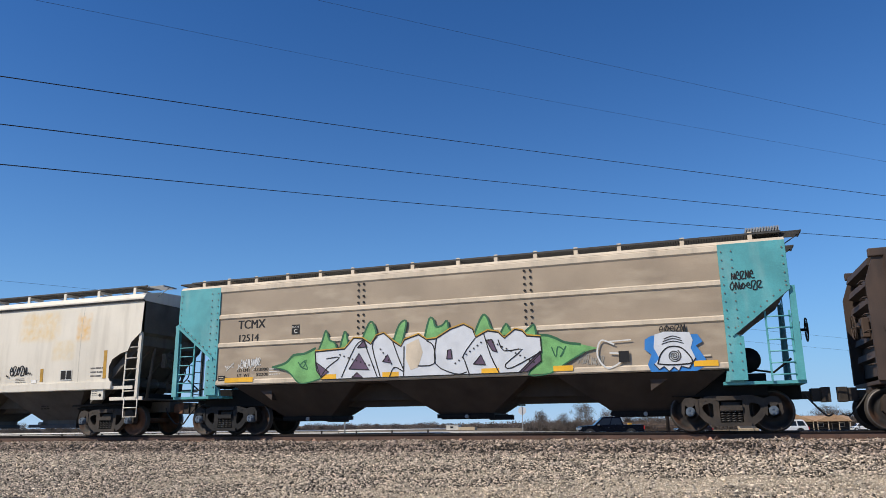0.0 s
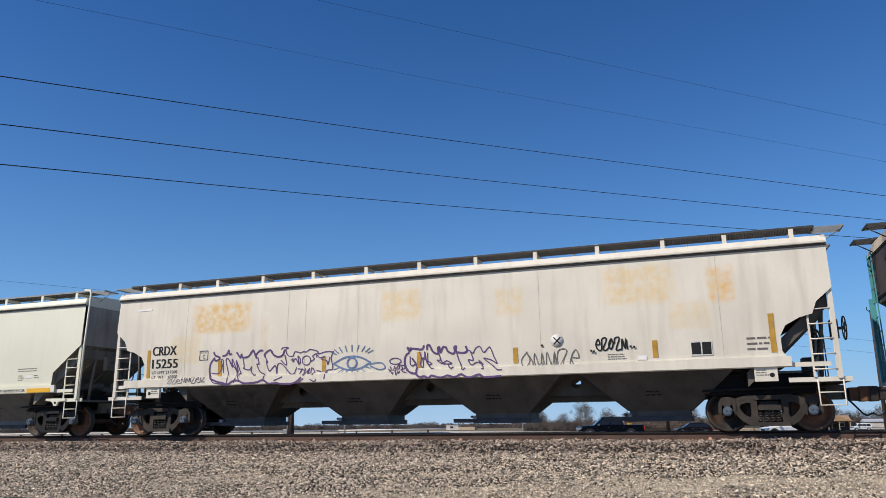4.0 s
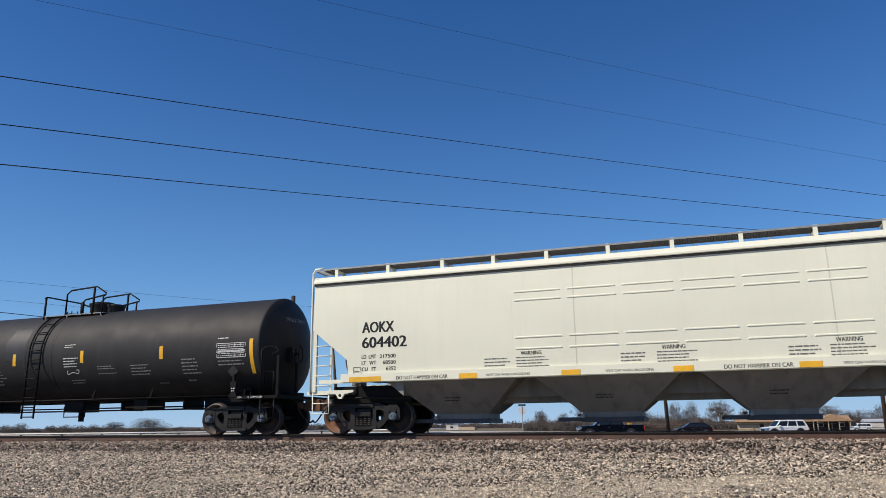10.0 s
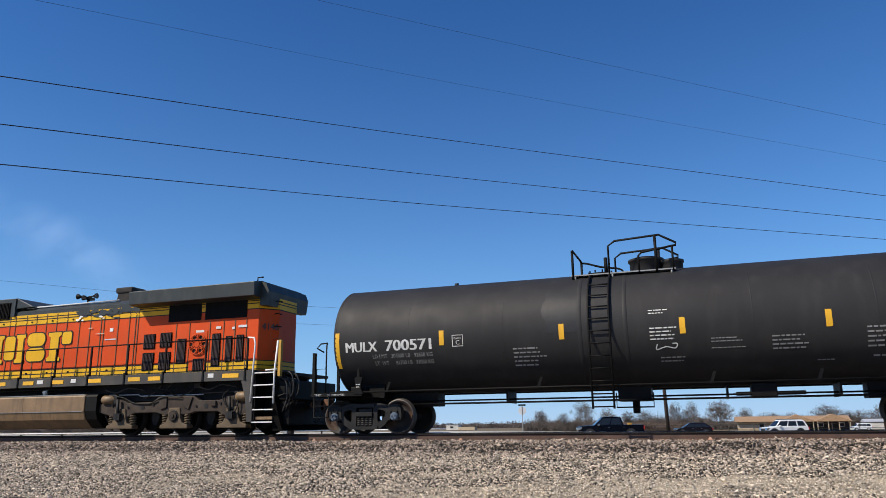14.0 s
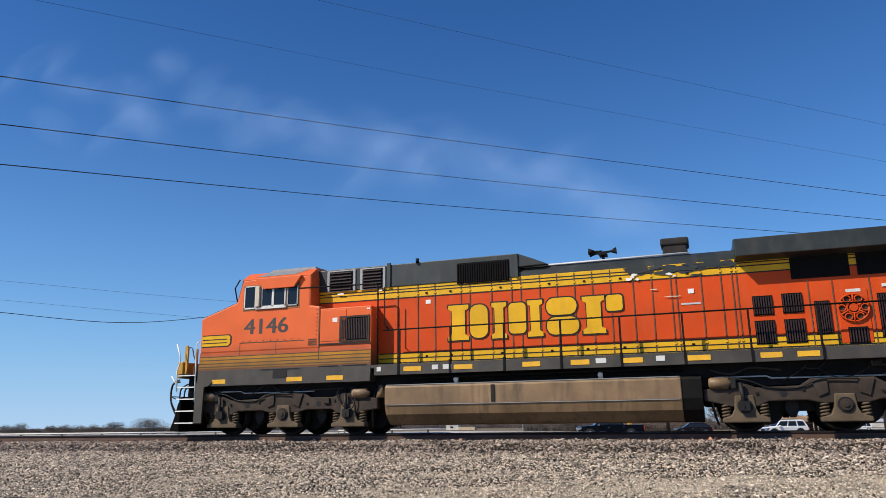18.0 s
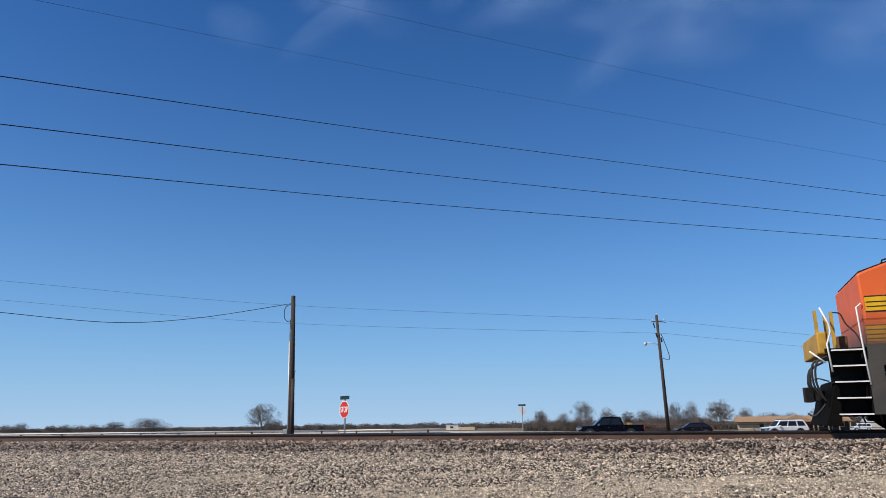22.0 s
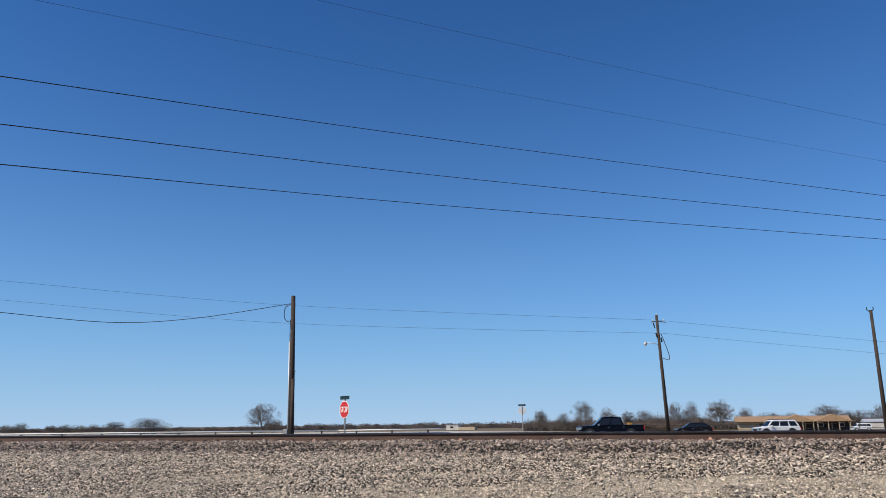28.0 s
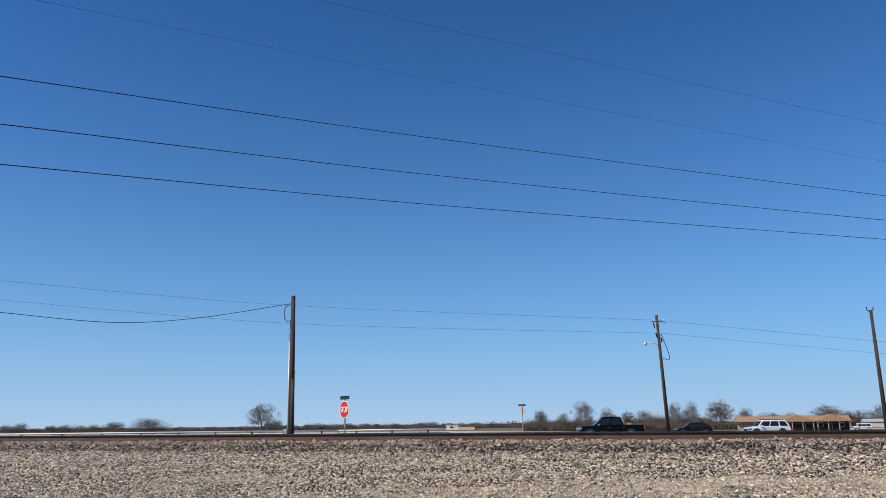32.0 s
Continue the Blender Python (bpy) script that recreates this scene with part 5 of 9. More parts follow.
def taupe_hopper():
    x0, h = -6.4, 8.36
    car = thing("covered_hopper_car", (x0, D, 0), "taupe covered hopper car with turquoise ends and a large graffiti piece", "hopper car", "cars of the train")
    zs, ztop, zcut, dx = 1.38, 4.26, 3.2, 1.3
    xi = 6.91   # where the turquoise end panels begin
    poly = [(-xi, ztop), (-xi, zs), (xi, zs), (xi, ztop)]
    part("body", M().prism(poly, -1.55, 1.55), TAUPE, car)
    for z, t in ((4.17, 0.1), (3.36, 0.075), (2.53, 0.075), (1.46, 0.08)):
        for s in (-1, 1):
            m = M().prism([(s * 1.55, z - t), (s * 1.55, z + t), (s * 1.585, z + t * 0.6), (s * 1.585, z - t * 0.6)], -xi, xi, "x")
            part("side_rib", m, BEIGE, car, "pale horizontal side rib")
    for s in (-1, 1):
        e = [(s * (xi + 0.002), ztop), (s * h, ztop), (s * h, zcut), (s * (h - dx), zcut - dx * 0.78), (s * (xi + 0.38), zcut - dx * 0.85), (s * (xi + 0.38), 1.12), (s * (xi + 0.002), 1.12)]
        for y0, y1 in ((-1.585, -1.5), (1.5, 1.585)):
            part("end_panel", M().prism(e, y0, y1), TURQ, car, "turquoise end side panel", bevel=0.006)
        part("end_box", M().prism([(s * xi, ztop), (s * (h - 0.05), ztop), (s * (h - 0.05), zcut), (s * (h - dx), zcut - dx * 0.78), (s * xi, zcut - dx * 0.85 - 0.25)], -1.5, 1.5), OXIDE, car)
        lip = M().prism([(s * h, zcut + 0.02), (s * h, zcut - 0.08), (s * (h - dx), zcut - dx * 0.78 - 0.08), (s * (h - dx), zcut - dx * 0.78 + 0.02)], -1.62, -1.4)
        part("slope_angle", lip, TURQ, car)
        rv = M()
        for i in range(15):
            z = 1.35 + i * 0.195
            for xx in (xi + 0.07, xi + 0.29):
                rv.cyl((s * xx, -1.585, z), (s * xx, -1.605, z), 0.017, 6)
            if z > zcut:
                rv.cyl((s * (h - 0.08), -1.585, z), (s * (h - 0.08), -1.605, z), 0.017, 6)
        for i in range(9):
            k = (i + 0.5) / 9
            rv.cyl((s * (h - dx * k), -1.585, zcut + 0.06 - dx * 0.78 * k), (s * (h - dx * k), -1.603, zcut + 0.06 - dx * 0.78 * k), 0.02, 6)
        tagged(part("rivets", rv, INK_FADE, car), kind="stuff")
        # end posts and ladder in turquoise
        for sy in (-1.5, 1.5):
            part("corner_post", M().prism([(s * (h - 0.02), zcut), (s * (h + 0.1), zcut), (s * (h + 0.1), 1.1), (s * (h - 0.06), 1.1)], sy - 0.06, sy + 0.06), TURQ, car)
        ladder("side_ladder", car, s * (h - 0.32), -1.5, 1.1, zcut - 0.55, 0.5, 6, TURQ)
        end_ladder(car, s * (h + 0.04), 0.9, 1.1, 4.3, 0.42, 9, TURQ)
        part("end_platform", M().box(s * (h - 1.6), s * (h + 0.12), -1.45, 1.45, 1.03, 1.1), TURQ, car)
        part("centre_sill", M().box(s * (h - 2.6), s * (h + 0.1), -0.3, 0.3, 0.72, 1.03), BLACK_METAL, car)
        part("brake_reservoir", M().lathe([(0.0, -0.45), (0.26, -0.42), (0.28, -0.3), (0.28, 0.3), (0.26, 0.42), (0.0, 0.45)], (s * (h - 1.0), -0.6, 1.62), 18, "y"), BLACK_METAL, car)
        part("pipe", M().tube([(s * (h - 1.0), -0.9, 1.4), (s * (h - 0.5), -1.1, 1.3), (s * (h - 0.1), -1.1, 1.6)], 0.025), BLACK_METAL, car)
        part("jacking_pad", M().prism([(s * (h - 1.15), 1.1), (s * (h - 1.55), 1.1), (s * (h - 1.5), 1.34), (s * (h - 1.2), 1.34)], -1.52, -1.44), TURQ, car)
        part("slope_sheet", M().prism([(s * (h - 0.1), zcut), (s * (h - 0.1), zcut - 0.15), (s * (h - 3.2), 0.95), (s * (h - 3.2), 1.4)], -1.35, 1.35), OXIDE, car)
        coupler(car, s * (h + 0.66), s, FRAME)
        part("body_bolster", M().box(s * 5.6, s * 7.7, -0.95, 0.95, 0.8, 1.3), BLACK_METAL, car)
        end_walk(car, s, h, 4.55, DARKGRATE, 1.1, 0.42)
    handbrake(car, h + 0.06, 1, BLACK_METAL)
    roof = [(-1.57, 4.26), (-1.5, 4.34), (-0.7, 4.47), (0.7, 4.47), (1.5, 4.34), (1.57, 4.26)]
    part("roof", M().prism(roof, -h, h, "x"), BEIGE, car)
    running_boards(car, h, 4.56, [a - x0 for a in (-14.3, -13.4, -12.43, -11.35, -10.26, -9.22, -8.14, -7.38, -6.05, -4.99, -3.92, -2.86, -1.77, -0.26, 1.28)], BEIGE, DARKGRATE, hw=1.1, z_post=4.4, z_top=4.62, edge=DARKGRATE)
    part("hatch_cover", M().box(-h + 0.5, h - 0.5, -0.45, 0.45, 4.47, 4.6), DARKGRATE, car)
    gr = M()
    for i in range(22):
        xx = 1.2 - x0 + i * 0.034
        gr.box(xx, xx + 0.018, -1.1, -0.55, 4.6, 4.72)
    part("walk_grating", gr, GALV, car)
    # underside
    part("underframe", M().box(-6.6, 6.6, -0.3, 0.3, 0.74, 1.2).box(-xi + 0.4, xi - 0.4, -1.45, 1.45, zs - 0.03, zs), BROWN_UNDER, car)
    bays(car, [a - x0 for a in (-10.8, -6.05, -1.5)], zs - 0.02, BROWN_UNDER, 0.75, 1.95, BLACK_METAL)
    truck(car, -6.85, "black", ("dusty", "dusty"))
    truck(car, 6.88, "dusty", ("dusty", "dusty"))
    # bolt rows on the side
    for xb in (-8.72, -4.05):
        for dxx in (-0.08, 0.08):
            rv = M()
            for i in range(9):
                z = 2.66 + i * 0.17
                if abs(z - 3.36) > 0.09:
                    rv.cyl((xb - x0 + dxx, -1.55, z), (xb - x0 + dxx, -1.58, z), 0.032, 6)
            tagged(part("bolt_row", rv, INK, car), kind="stuff")
    y = -1.592
    lettering("lettering", "TCMX", car, -12.65 - x0, 2.98, 0.25, INK, -1.554, 0.9, bold=0.045)
    lettering("lettering", "12514", car, -12.6 - x0, 2.615, 0.2, INK, -1.554, 0.65, bold=0.045)
    plate("plate_mark", car, -10.87 - x0, -10.62 - x0, 2.74, 3.01, INK, -1.556, "black plate mark with white letter")
    lettering("lettering", "C", car, -10.79 - x0, 2.77, 0.12, WHITE_INK, -1.562)
    lettering("lettering", "PLATE", car, -10.85 - x0, 2.92, 0.05, WHITE_INK, -1.562, 0.21)
    for a, b in ((-12.99, -12.05), (-9.88, -9.41), (-8.04, -7.57), (-5.31, -4.84), (-3.48, -3.0), (-0.23, 0.3)):
        plate("reflector", car, a - x0, b - x0, 1.46, 1.59, YELLOW, y - 0.008, "yellow reflective strip")
    for k, (a, b) in enumerate((("LD LMT", "233800"), ("LT  WT", "52200"))):
        lettering("lettering", a, car, -12.6 - x0, 1.75 - 0.14 * k, 0.085, INK, -1.556, 0.42, bold=0.03)
        lettering("lettering", b, car, -12.05 - x0 + 0.08 * k, 1.76 - 0.14 * k, 0.085, INK, -1.556, 0.47 - 0.08 * k, bold=0.03)
    plate("data_panel", car, -13.22 - x0, -13.0 - x0, 1.52, 1.66, INK, -1.59, "small black data panel")
    bars("panel_print", car, -13.2 - x0, 1.54, 0.18, 0.1, 2, BEIGE, -1.596, seed=44)
    bars("small_print", car, -11.55 - x0, 1.62, 0.42, 0.22, 3, WHITE_INK, -1.556, seed=4)
    m = M()
    for (ax, az), (bx, bz), n in (((-9.3, 2.1), (-8.3, 1.75), 9), ((-6.0, 1.75), (-5.3, 2.25), 8), ((-5.1, 2.3), (-3.95, 1.7), 11), ((-8.1, 2.2), (-7.7, 1.7), 6)):
        for i in range(n):
            x, z = ax + (bx - ax) * i / (n - 1), az + (bz - az) * i / (n - 1)
            m.cyl((x - x0, -1.618, z), (x - x0, -1.604, z), 0.022, 7)
    tagged(part("paint_dots", m, INK, car), kind="stuff")
    for k in range(3):
        rnd = random.Random(30 + k)
        m = M()
        cx = -12.9 - x0 + 0.42 * k
        stroke(m, [(cx + rnd.uniform(-0.15, 0.15), 1.9 + rnd.uniform(-0.12, 0.12)) for _ in range(7)], 0.018, -1.554)
        part("chalk_mark", m, WHITE_INK, car)
    # the large piece: green flares, a white band of block forms, black outlines
    Y1, Y2, Y3, Y4 = -1.590, -1.598, -1.606, -1.612

    def P(px, pz):
        return (px - x0, pz)
    def trace(pts, closed=False):
        q = [P(*e) for e in pts]
        return curve_pts(q + q[:1] if closed else q, 3)
    flares = ([(-11.42, 1.84), (-10.99, 1.95), (-10.76, 2.15), (-10.42, 2.18), (-10.08, 2.31), (-10.04, 1.92), (-9.85, 1.49), (-10.3, 1.38), (-10.58, 1.4), (-10.83, 1.64), (-11.03, 1.76)],
              [(-3.81, 2.36), (-3.58, 2.34), (-3.36, 2.25), (-3.16, 2.15), (-2.8, 2.09), (-2.37, 1.98), (-2.7, 1.9), (-3.02, 1.73), (-3.19, 1.63), (-3.55, 1.42), (-4.1, 1.4), (-3.8, 1.79)])
    for f in flares:
        blob("graffiti_flare", car, [P(*e) for e in f], GREEN, Y1, label="green spray-painted flare")
        part("flare_outline", stroke(M(), trace(f[:5]), 0.06, Y1 - 0.005), GREEN_DK, car, "dark green spray-painted edge")
        part("flare_outline", stroke(M(), trace(f[6:] + f[:1]), 0.035, Y1 - 0.005), GREEN_DK, car)
    for f in ([(-10.6, 1.95), (-10.45, 1.8), (-10.35, 2.0), (-10.55, 1.85), (-10.3, 1.75), (-10.4, 1.95)], [(-3.5, 2.05), (-3.4, 1.8), (-3.35, 2.05), (-3.2, 1.95), (-3.3, 1.8), (-3.15, 2.05)]):
        part("graffiti_scrawl", stroke(M(), trace(f), 0.028, Y1 - 0.006), GREEN_DK, car)
    spikes = ([(-10.0, 2.2), (-9.87, 2.49), (-9.76, 2.79), (-9.64, 2.52), (-9.48, 2.44), (-9.38, 2.2)], [(-9.34, 2.2), (-9.18, 2.74), (-9.09, 2.49), (-9.05, 2.2)], [(-8.69, 2.4), (-8.46, 2.91), (-8.32, 2.9), (-8.23, 2.56), (-8.4, 2.31)],
              [(-7.74, 2.37), (-7.57, 2.82), (-7.37, 2.93), (-7.4, 2.65), (-7.51, 2.24)], [(-6.86, 2.4), (-6.71, 2.93), (-6.59, 2.91), (-6.53, 2.72), (-6.34, 2.75), (-6.21, 2.86), (-6.16, 2.5)],
              [(-5.49, 2.45), (-5.31, 2.85), (-5.2, 2.96), (-5.11, 2.84), (-5.04, 2.64), (-4.85, 2.42)], [(-4.82, 2.4), (-4.64, 2.69), (-4.53, 2.53), (-4.4, 2.42)], [(-4.22, 2.4), (-4.02, 2.57), (-3.91, 2.61), (-3.86, 2.28)])
    for f in spikes:
        blob("graffiti_spike", car, [P(*e) for e in f], GREEN, Y1, label="green spray-painted spike")
        part("spike_outline", stroke(M(), trace(f), 0.05, Y1 - 0.004), GREEN_DK, car, "dark green spray-painted edge")
    band = [(-10.07, 2.21), (-9.17, 2.25), (-8.9, 2.53), (-8.63, 2.5), (-8.39, 2.34), (-8.23, 2.56), (-8.01, 2.62), (-7.74, 2.39), (-7.51, 2.24), (-7.41, 2.41), (-7.01, 2.53), (-6.78, 2.38), (-6.52, 2.4), (-6.13, 2.62), (-5.76, 2.73), (-5.52, 2.6),
            (-5.44, 2.38), (-5.12, 2.53), (-4.84, 2.48), (-4.69, 2.32), (-4.41, 2.53), (-4.22, 2.48), (-4.11, 2.35), (-3.77, 2.31), (-3.75, 1.94), (-4.26, 1.46), (-9.85, 1.45), (-10.04, 1.92)]
    blob("graffiti_fill", car, [P(*e) for e in band], SPRAYWHITE, Y2, label="white spray-painted block forms with black outlines")
    blob("graffiti_smear", car, [P(-7.35, 2.29), P(-7.01, 2.43), P(-6.89, 2.07), P(-7.02, 1.69), P(-7.23, 1.62), P(-7.37, 1.93)], BEIGE, Y2 - 0.004, label="tan smear over the white")
    part("graffiti_glow", stroke(M(), [P(u, z + 0.035) for u, z in band[:24]], 0.03, Y2 - 0.002), YELLOW_OLD, car, "thin yellow contour")
    m = M()
    stroke(m, [P(*e) for e in band + band[:1]], 0.03, Y3)
    for pts in ([(-9.71, 2.01), (-9.32, 2.03), (-9.68, 1.77), (-9.86, 1.54)], [(-9.24, 1.5), (-8.85, 2.3), (-8.6, 2.47)], [(-8.19, 1.48), (-8.47, 2.14), (-8.6, 2.47)], [(-8.1, 1.48), (-8.34, 2.28), (-8.2, 2.54)], [(-7.74, 2.37), (-7.57, 1.94), (-7.42, 1.61)],
                [(-7.42, 2.24), (-7.43, 1.48)], [(-7.02, 1.72), (-6.58, 1.76), (-6.59, 2.21), (-6.78, 2.36)], [(-6.51, 2.4), (-6.54, 1.76), (-5.99, 1.48), (-5.7, 1.52)], [(-5.46, 2.36), (-5.77, 1.96), (-5.74, 1.79), (-5.62, 1.44)],
                [(-5.22, 2.45), (-5.06, 1.92), (-4.85, 1.48)], [(-4.85, 2.29), (-4.7, 2.01), (-4.24, 2.03), (-4.67, 1.68), (-4.52, 1.58), (-3.76, 1.95)], [(-7.83, 1.46), (-7.7, 1.71), (-7.44, 1.59)]):
        stroke(m, trace(pts), 0.028, Y3)
    part("graffiti_outline", m, INK, car, "black spray-painted outlines")
    for pts in ([(-9.02, 1.71), (-8.43, 1.67), (-8.73, 2.12)], [(-8.93, 1.48), (-8.6, 1.47), (-8.78, 1.61)], [(-8.03, 1.87), (-7.77, 1.82), (-7.89, 2.05)], [(-6.23, 1.87), (-6.08, 1.87), (-6.11, 2.11), (-6.2, 2.09)],
                [(-5.51, 1.71), (-5.19, 1.68), (-5.31, 1.94)], [(-8.78, 2.27), (-8.49, 2.28), (-8.58, 2.47)], [(-5.17, 2.3), (-5.01, 2.31), (-4.88, 1.98), (-5.01, 2.03)], [(-10.05, 1.94), (-9.64, 1.66), (-9.86, 1.51), (-10.01, 1.7)], [(-4.33, 1.47), (-3.78, 1.97), (-3.77, 1.72), (-4.12, 1.47)]):
        blob("graffiti_counter", car, [P(*e) for e in pts], SPRAYPLUM, Y3)
        part("counter_outline", stroke(M(), [P(*e) for e in pts + pts[:1]], 0.024, Y4), INK, car)
    # second, small piece near the end: blue field, white eye
    blob("graffiti_field", car, [P(*e) for e in ((-1.28, 2.12), (-1.13, 2.21), (-0.1, 2.2), (0.0, 2.02), (-0.15, 1.94), (0.03, 1.64), (0.06, 1.49), (-0.17, 1.36), (-1.19, 1.37), (-1.25, 1.54), (-1.15, 1.77), (-1.3, 1.89))], SPRAYBLUE, Y1, label="blue spray-painted field")
    eye = [(-1.05, 2.23), (-0.82, 2.29), (-0.27, 2.25), (-0.21, 2.07), (-0.27, 1.88), (-0.18, 1.65), (-0.34, 1.43), (-0.51, 1.48), (-0.57, 1.37), (-0.67, 1.47), (-0.78, 1.37), (-0.89, 1.48), (-1.0, 1.42), (-1.1, 1.54), (-0.98, 1.68), (-1.09, 1.92)]
    blob("graffiti_fill", car, [P(*e) for e in eye], SPRAYWHITE, Y2, label="white spray-painted eye")
    m = M()
    stroke(m, [P(-0.64 + (0.012 + 0.0042 * i) * math.cos(i * 0.6), 1.72 + (0.012 + 0.0042 * i) * math.sin(i * 0.6)) for i in range(34)], 0.022, Y3)
    stroke(m, trace([(-1.02, 1.55), (-0.95, 1.75), (-0.78, 1.92), (-0.52, 1.92), (-0.34, 1.76), (-0.26, 1.56), (-0.5, 1.52), (-0.8, 1.52), (-1.02, 1.55)]), 0.03, Y3)
    for k in range(3):
        stroke(m, trace([(-0.9 + 0.03 * k, 2.0 + 0.06 * k), (-0.65, 2.06 + 0.06 * k), (-0.42 - 0.03 * k, 2.0 + 0.06 * k)]), 0.02, Y3)
    stroke(m, [P(*e) for e in eye[5:14]], 0.024, Y3)
    part("graffiti_outline", m, INK, car)
    m = M()
    stroke(m, curve_pts([P(-2.0, 2.05), P(-2.3, 2.15), P(-2.4, 1.8), P(-2.2, 1.5), P(-1.9, 1.6), P(-1.85, 1.8), P(-2.1, 1.85)], 5), 0.04, -1.597)
    stroke(m, [P(-2.1, 2.12), P(-1.6, 2.14)], 0.03, -1.597)
    part("graffiti_outline", m, WHITE_INK, car)
    plate("data_panel", car, -1.9 - x0, -1.66 - x0, 1.62, 1.88, INK, -1.6)
    for k, (cx, z, w, n, y) in enumerate(((-0.64, 2.36, 0.6, 5, -1.592), (1.0, 3.5, 0.5, 5, -1.59), (1.05, 3.26, 0.7, 6, -1.59))):
        part("graffiti_scrawl", scrawl(cx - w / 2 - x0, cx + w / 2 - x0, z - 0.08, z + 0.08, n, 0.022, y, 60 + k), INK, car, "black spray-can scrawl")
    for k, (cx, z) in enumerate(((-12.35, 1.98), (-12.0, 2.02), (-2.75, 1.72), (-2.4, 1.68))):
        part("chalk_mark", scrawl(cx - 0.16 - x0, cx + 0.16 - x0, z - 0.1, z + 0.1, 4, 0.018, -1.556, 80 + k), WHITE_INK if k < 2 else GREY_LINE, car, "faint chalk scribble")
    plate("grab_iron_strip", car, -0.15 - x0, 0.15 - x0, 1.68, 1.72, BEIGE, -1.58)
    return car


# ---- tank car ----
def tank_car():
    x0 = -66.55
    car = thing("tank_car", (x0, D, 0), "black tank car with white lettering and yellow strips", "tank car", "cars of the train")
    R, zc, hl = 1.5, 2.56, 7.85
    part("tank", M().lathe([(R, -7.78), (R, hl)], (0, 0, zc), 72, "x"), BLACK, car, "black steel tank shell")
    for s, end, deep in ((-1, 7.78, 0.36), (1, hl, 0.46)):
        prof = [(R + 0.006, s * (end - 0.05)), (R + 0.006, s * end), (R - 0.02, s * (end + 0.03))]
        prof += [((R - 0.02) * k / 10, s * (end + 0.03 + deep * (1 - (k / 10) ** 2))) for k in range(9, -1, -1)]
        part("tank_head", M().lathe(prof[::-1], (0, 0, zc), 72, "x"), BLACK, car, "dished black tank head")
    # jacket band by the ladder
    for xb in (-5.6, -3.0, 2.9, 5.4):
        part("weld_seam", M().lathe([(R + 0.001, xb - 0.012), (R + 0.004, xb), (R + 0.001, xb + 0.012)], (0, 0, zc), 64, "x"), BLACK, car)
    for words, z, hgt, wid in (("MULX 700571", 3.3, 0.12, 1.05),):
        o = lettering("lettering", words, car, 0, z, hgt, GREY_INK, 0, wid)
        for v in o.data.vertices:
            y_, z_ = v.co.x - wid / 2, v.co.z + z
            r = math.hypot(y_, z_ - zc)
            v.co.x, v.co.y = hl + 0.036 + 0.46 * (1 - (r / (R - 0.02)) ** 2), y_
    for xb in (-1.05, 0.05):
        part("band", M().lathe([(R + 0.004, xb - 0.05), (R + 0.008, xb - 0.04), (R + 0.008, xb + 0.04), (R + 0.004, xb + 0.05)], (0, 0, zc), 64, "x"), BLACK, car)

    def on(dz):
        """y of the near side of the shell at that height above its axis."""
        return -math.sqrt(max(0, R * R - dz * dz))

    def wrap(o, lift=0.006):
        """Lay a flat marking onto the shell."""
        me = o.data
        for v in me.vertices:
            z = v.co.z + o.location.z
            v.co.y = on(z - zc) - lift - o.location.y + v.co.y
        return o

    def strip(xa, xb, z0, z1):
        vs, fs, n = [], [], 10
        for i in range(n + 1):
            z = z0 + (z1 - z0) * i / n
            vs += [(xa, on(z - zc) - 0.006, z), (xb, on(z - zc) - 0.006, z)]
        for i in range(n):
            fs.append((2 * i, 2 * i + 1, 2 * i + 3, 2 * i + 2))
        part("reflector", M().add(vs, fs), YELLOW, car, "yellow reflective strip")
    for a in (-71.2, -68.05, -65.2, -62.12):
        strip(a - 0.065 - x0, a + 0.065 - x0, 2.24, 2.62)
    strip(-74.3 - x0, -74.18 - x0, 1.75, 2.7)
    strip(-59.0 - x0, -58.88 - x0, 1.72, 2.7)
    wrap(lettering("lettering", "MULX", car, -73.98 - x0, 2.16, 0.26, WHITE_INK, 0, 0.92, bold=0.05))
    wrap(lettering("lettering", "700571", car, -72.8 - x0, 2.16, 0.28, WHITE_INK, 0, 1.3, bold=0.05))
    wrap(lettering("lettering", "LD LMT   204300 LB   92650 KG", car, -73.2 - x0, 1.98, 0.1, GREY_INK, 0, 1.72))
    wrap(lettering("lettering", "LT  WT      81700 LB   37050 KG", car, -73.15 - x0, 1.8, 0.1, GREY_INK, 0, 1.68))
    m = M()
    stroke(m, [(-70.9 - x0, 2.2), (-70.62 - x0, 2.2), (-70.62 - x0, 2.48), (-70.9 - x0, 2.48), (-70.9 - x0, 2.2)], 0.02, 0)
    wrap(part("stencil_box", m, WHITE_INK, car))
    wrap(lettering("lettering", "PLATE", car, -70.86 - x0, 2.38, 0.05, WHITE_INK, 0, 0.2))
    wrap(lettering("lettering", "C", car, -70.81 - x0, 2.24, 0.11, WHITE_INK, 0))
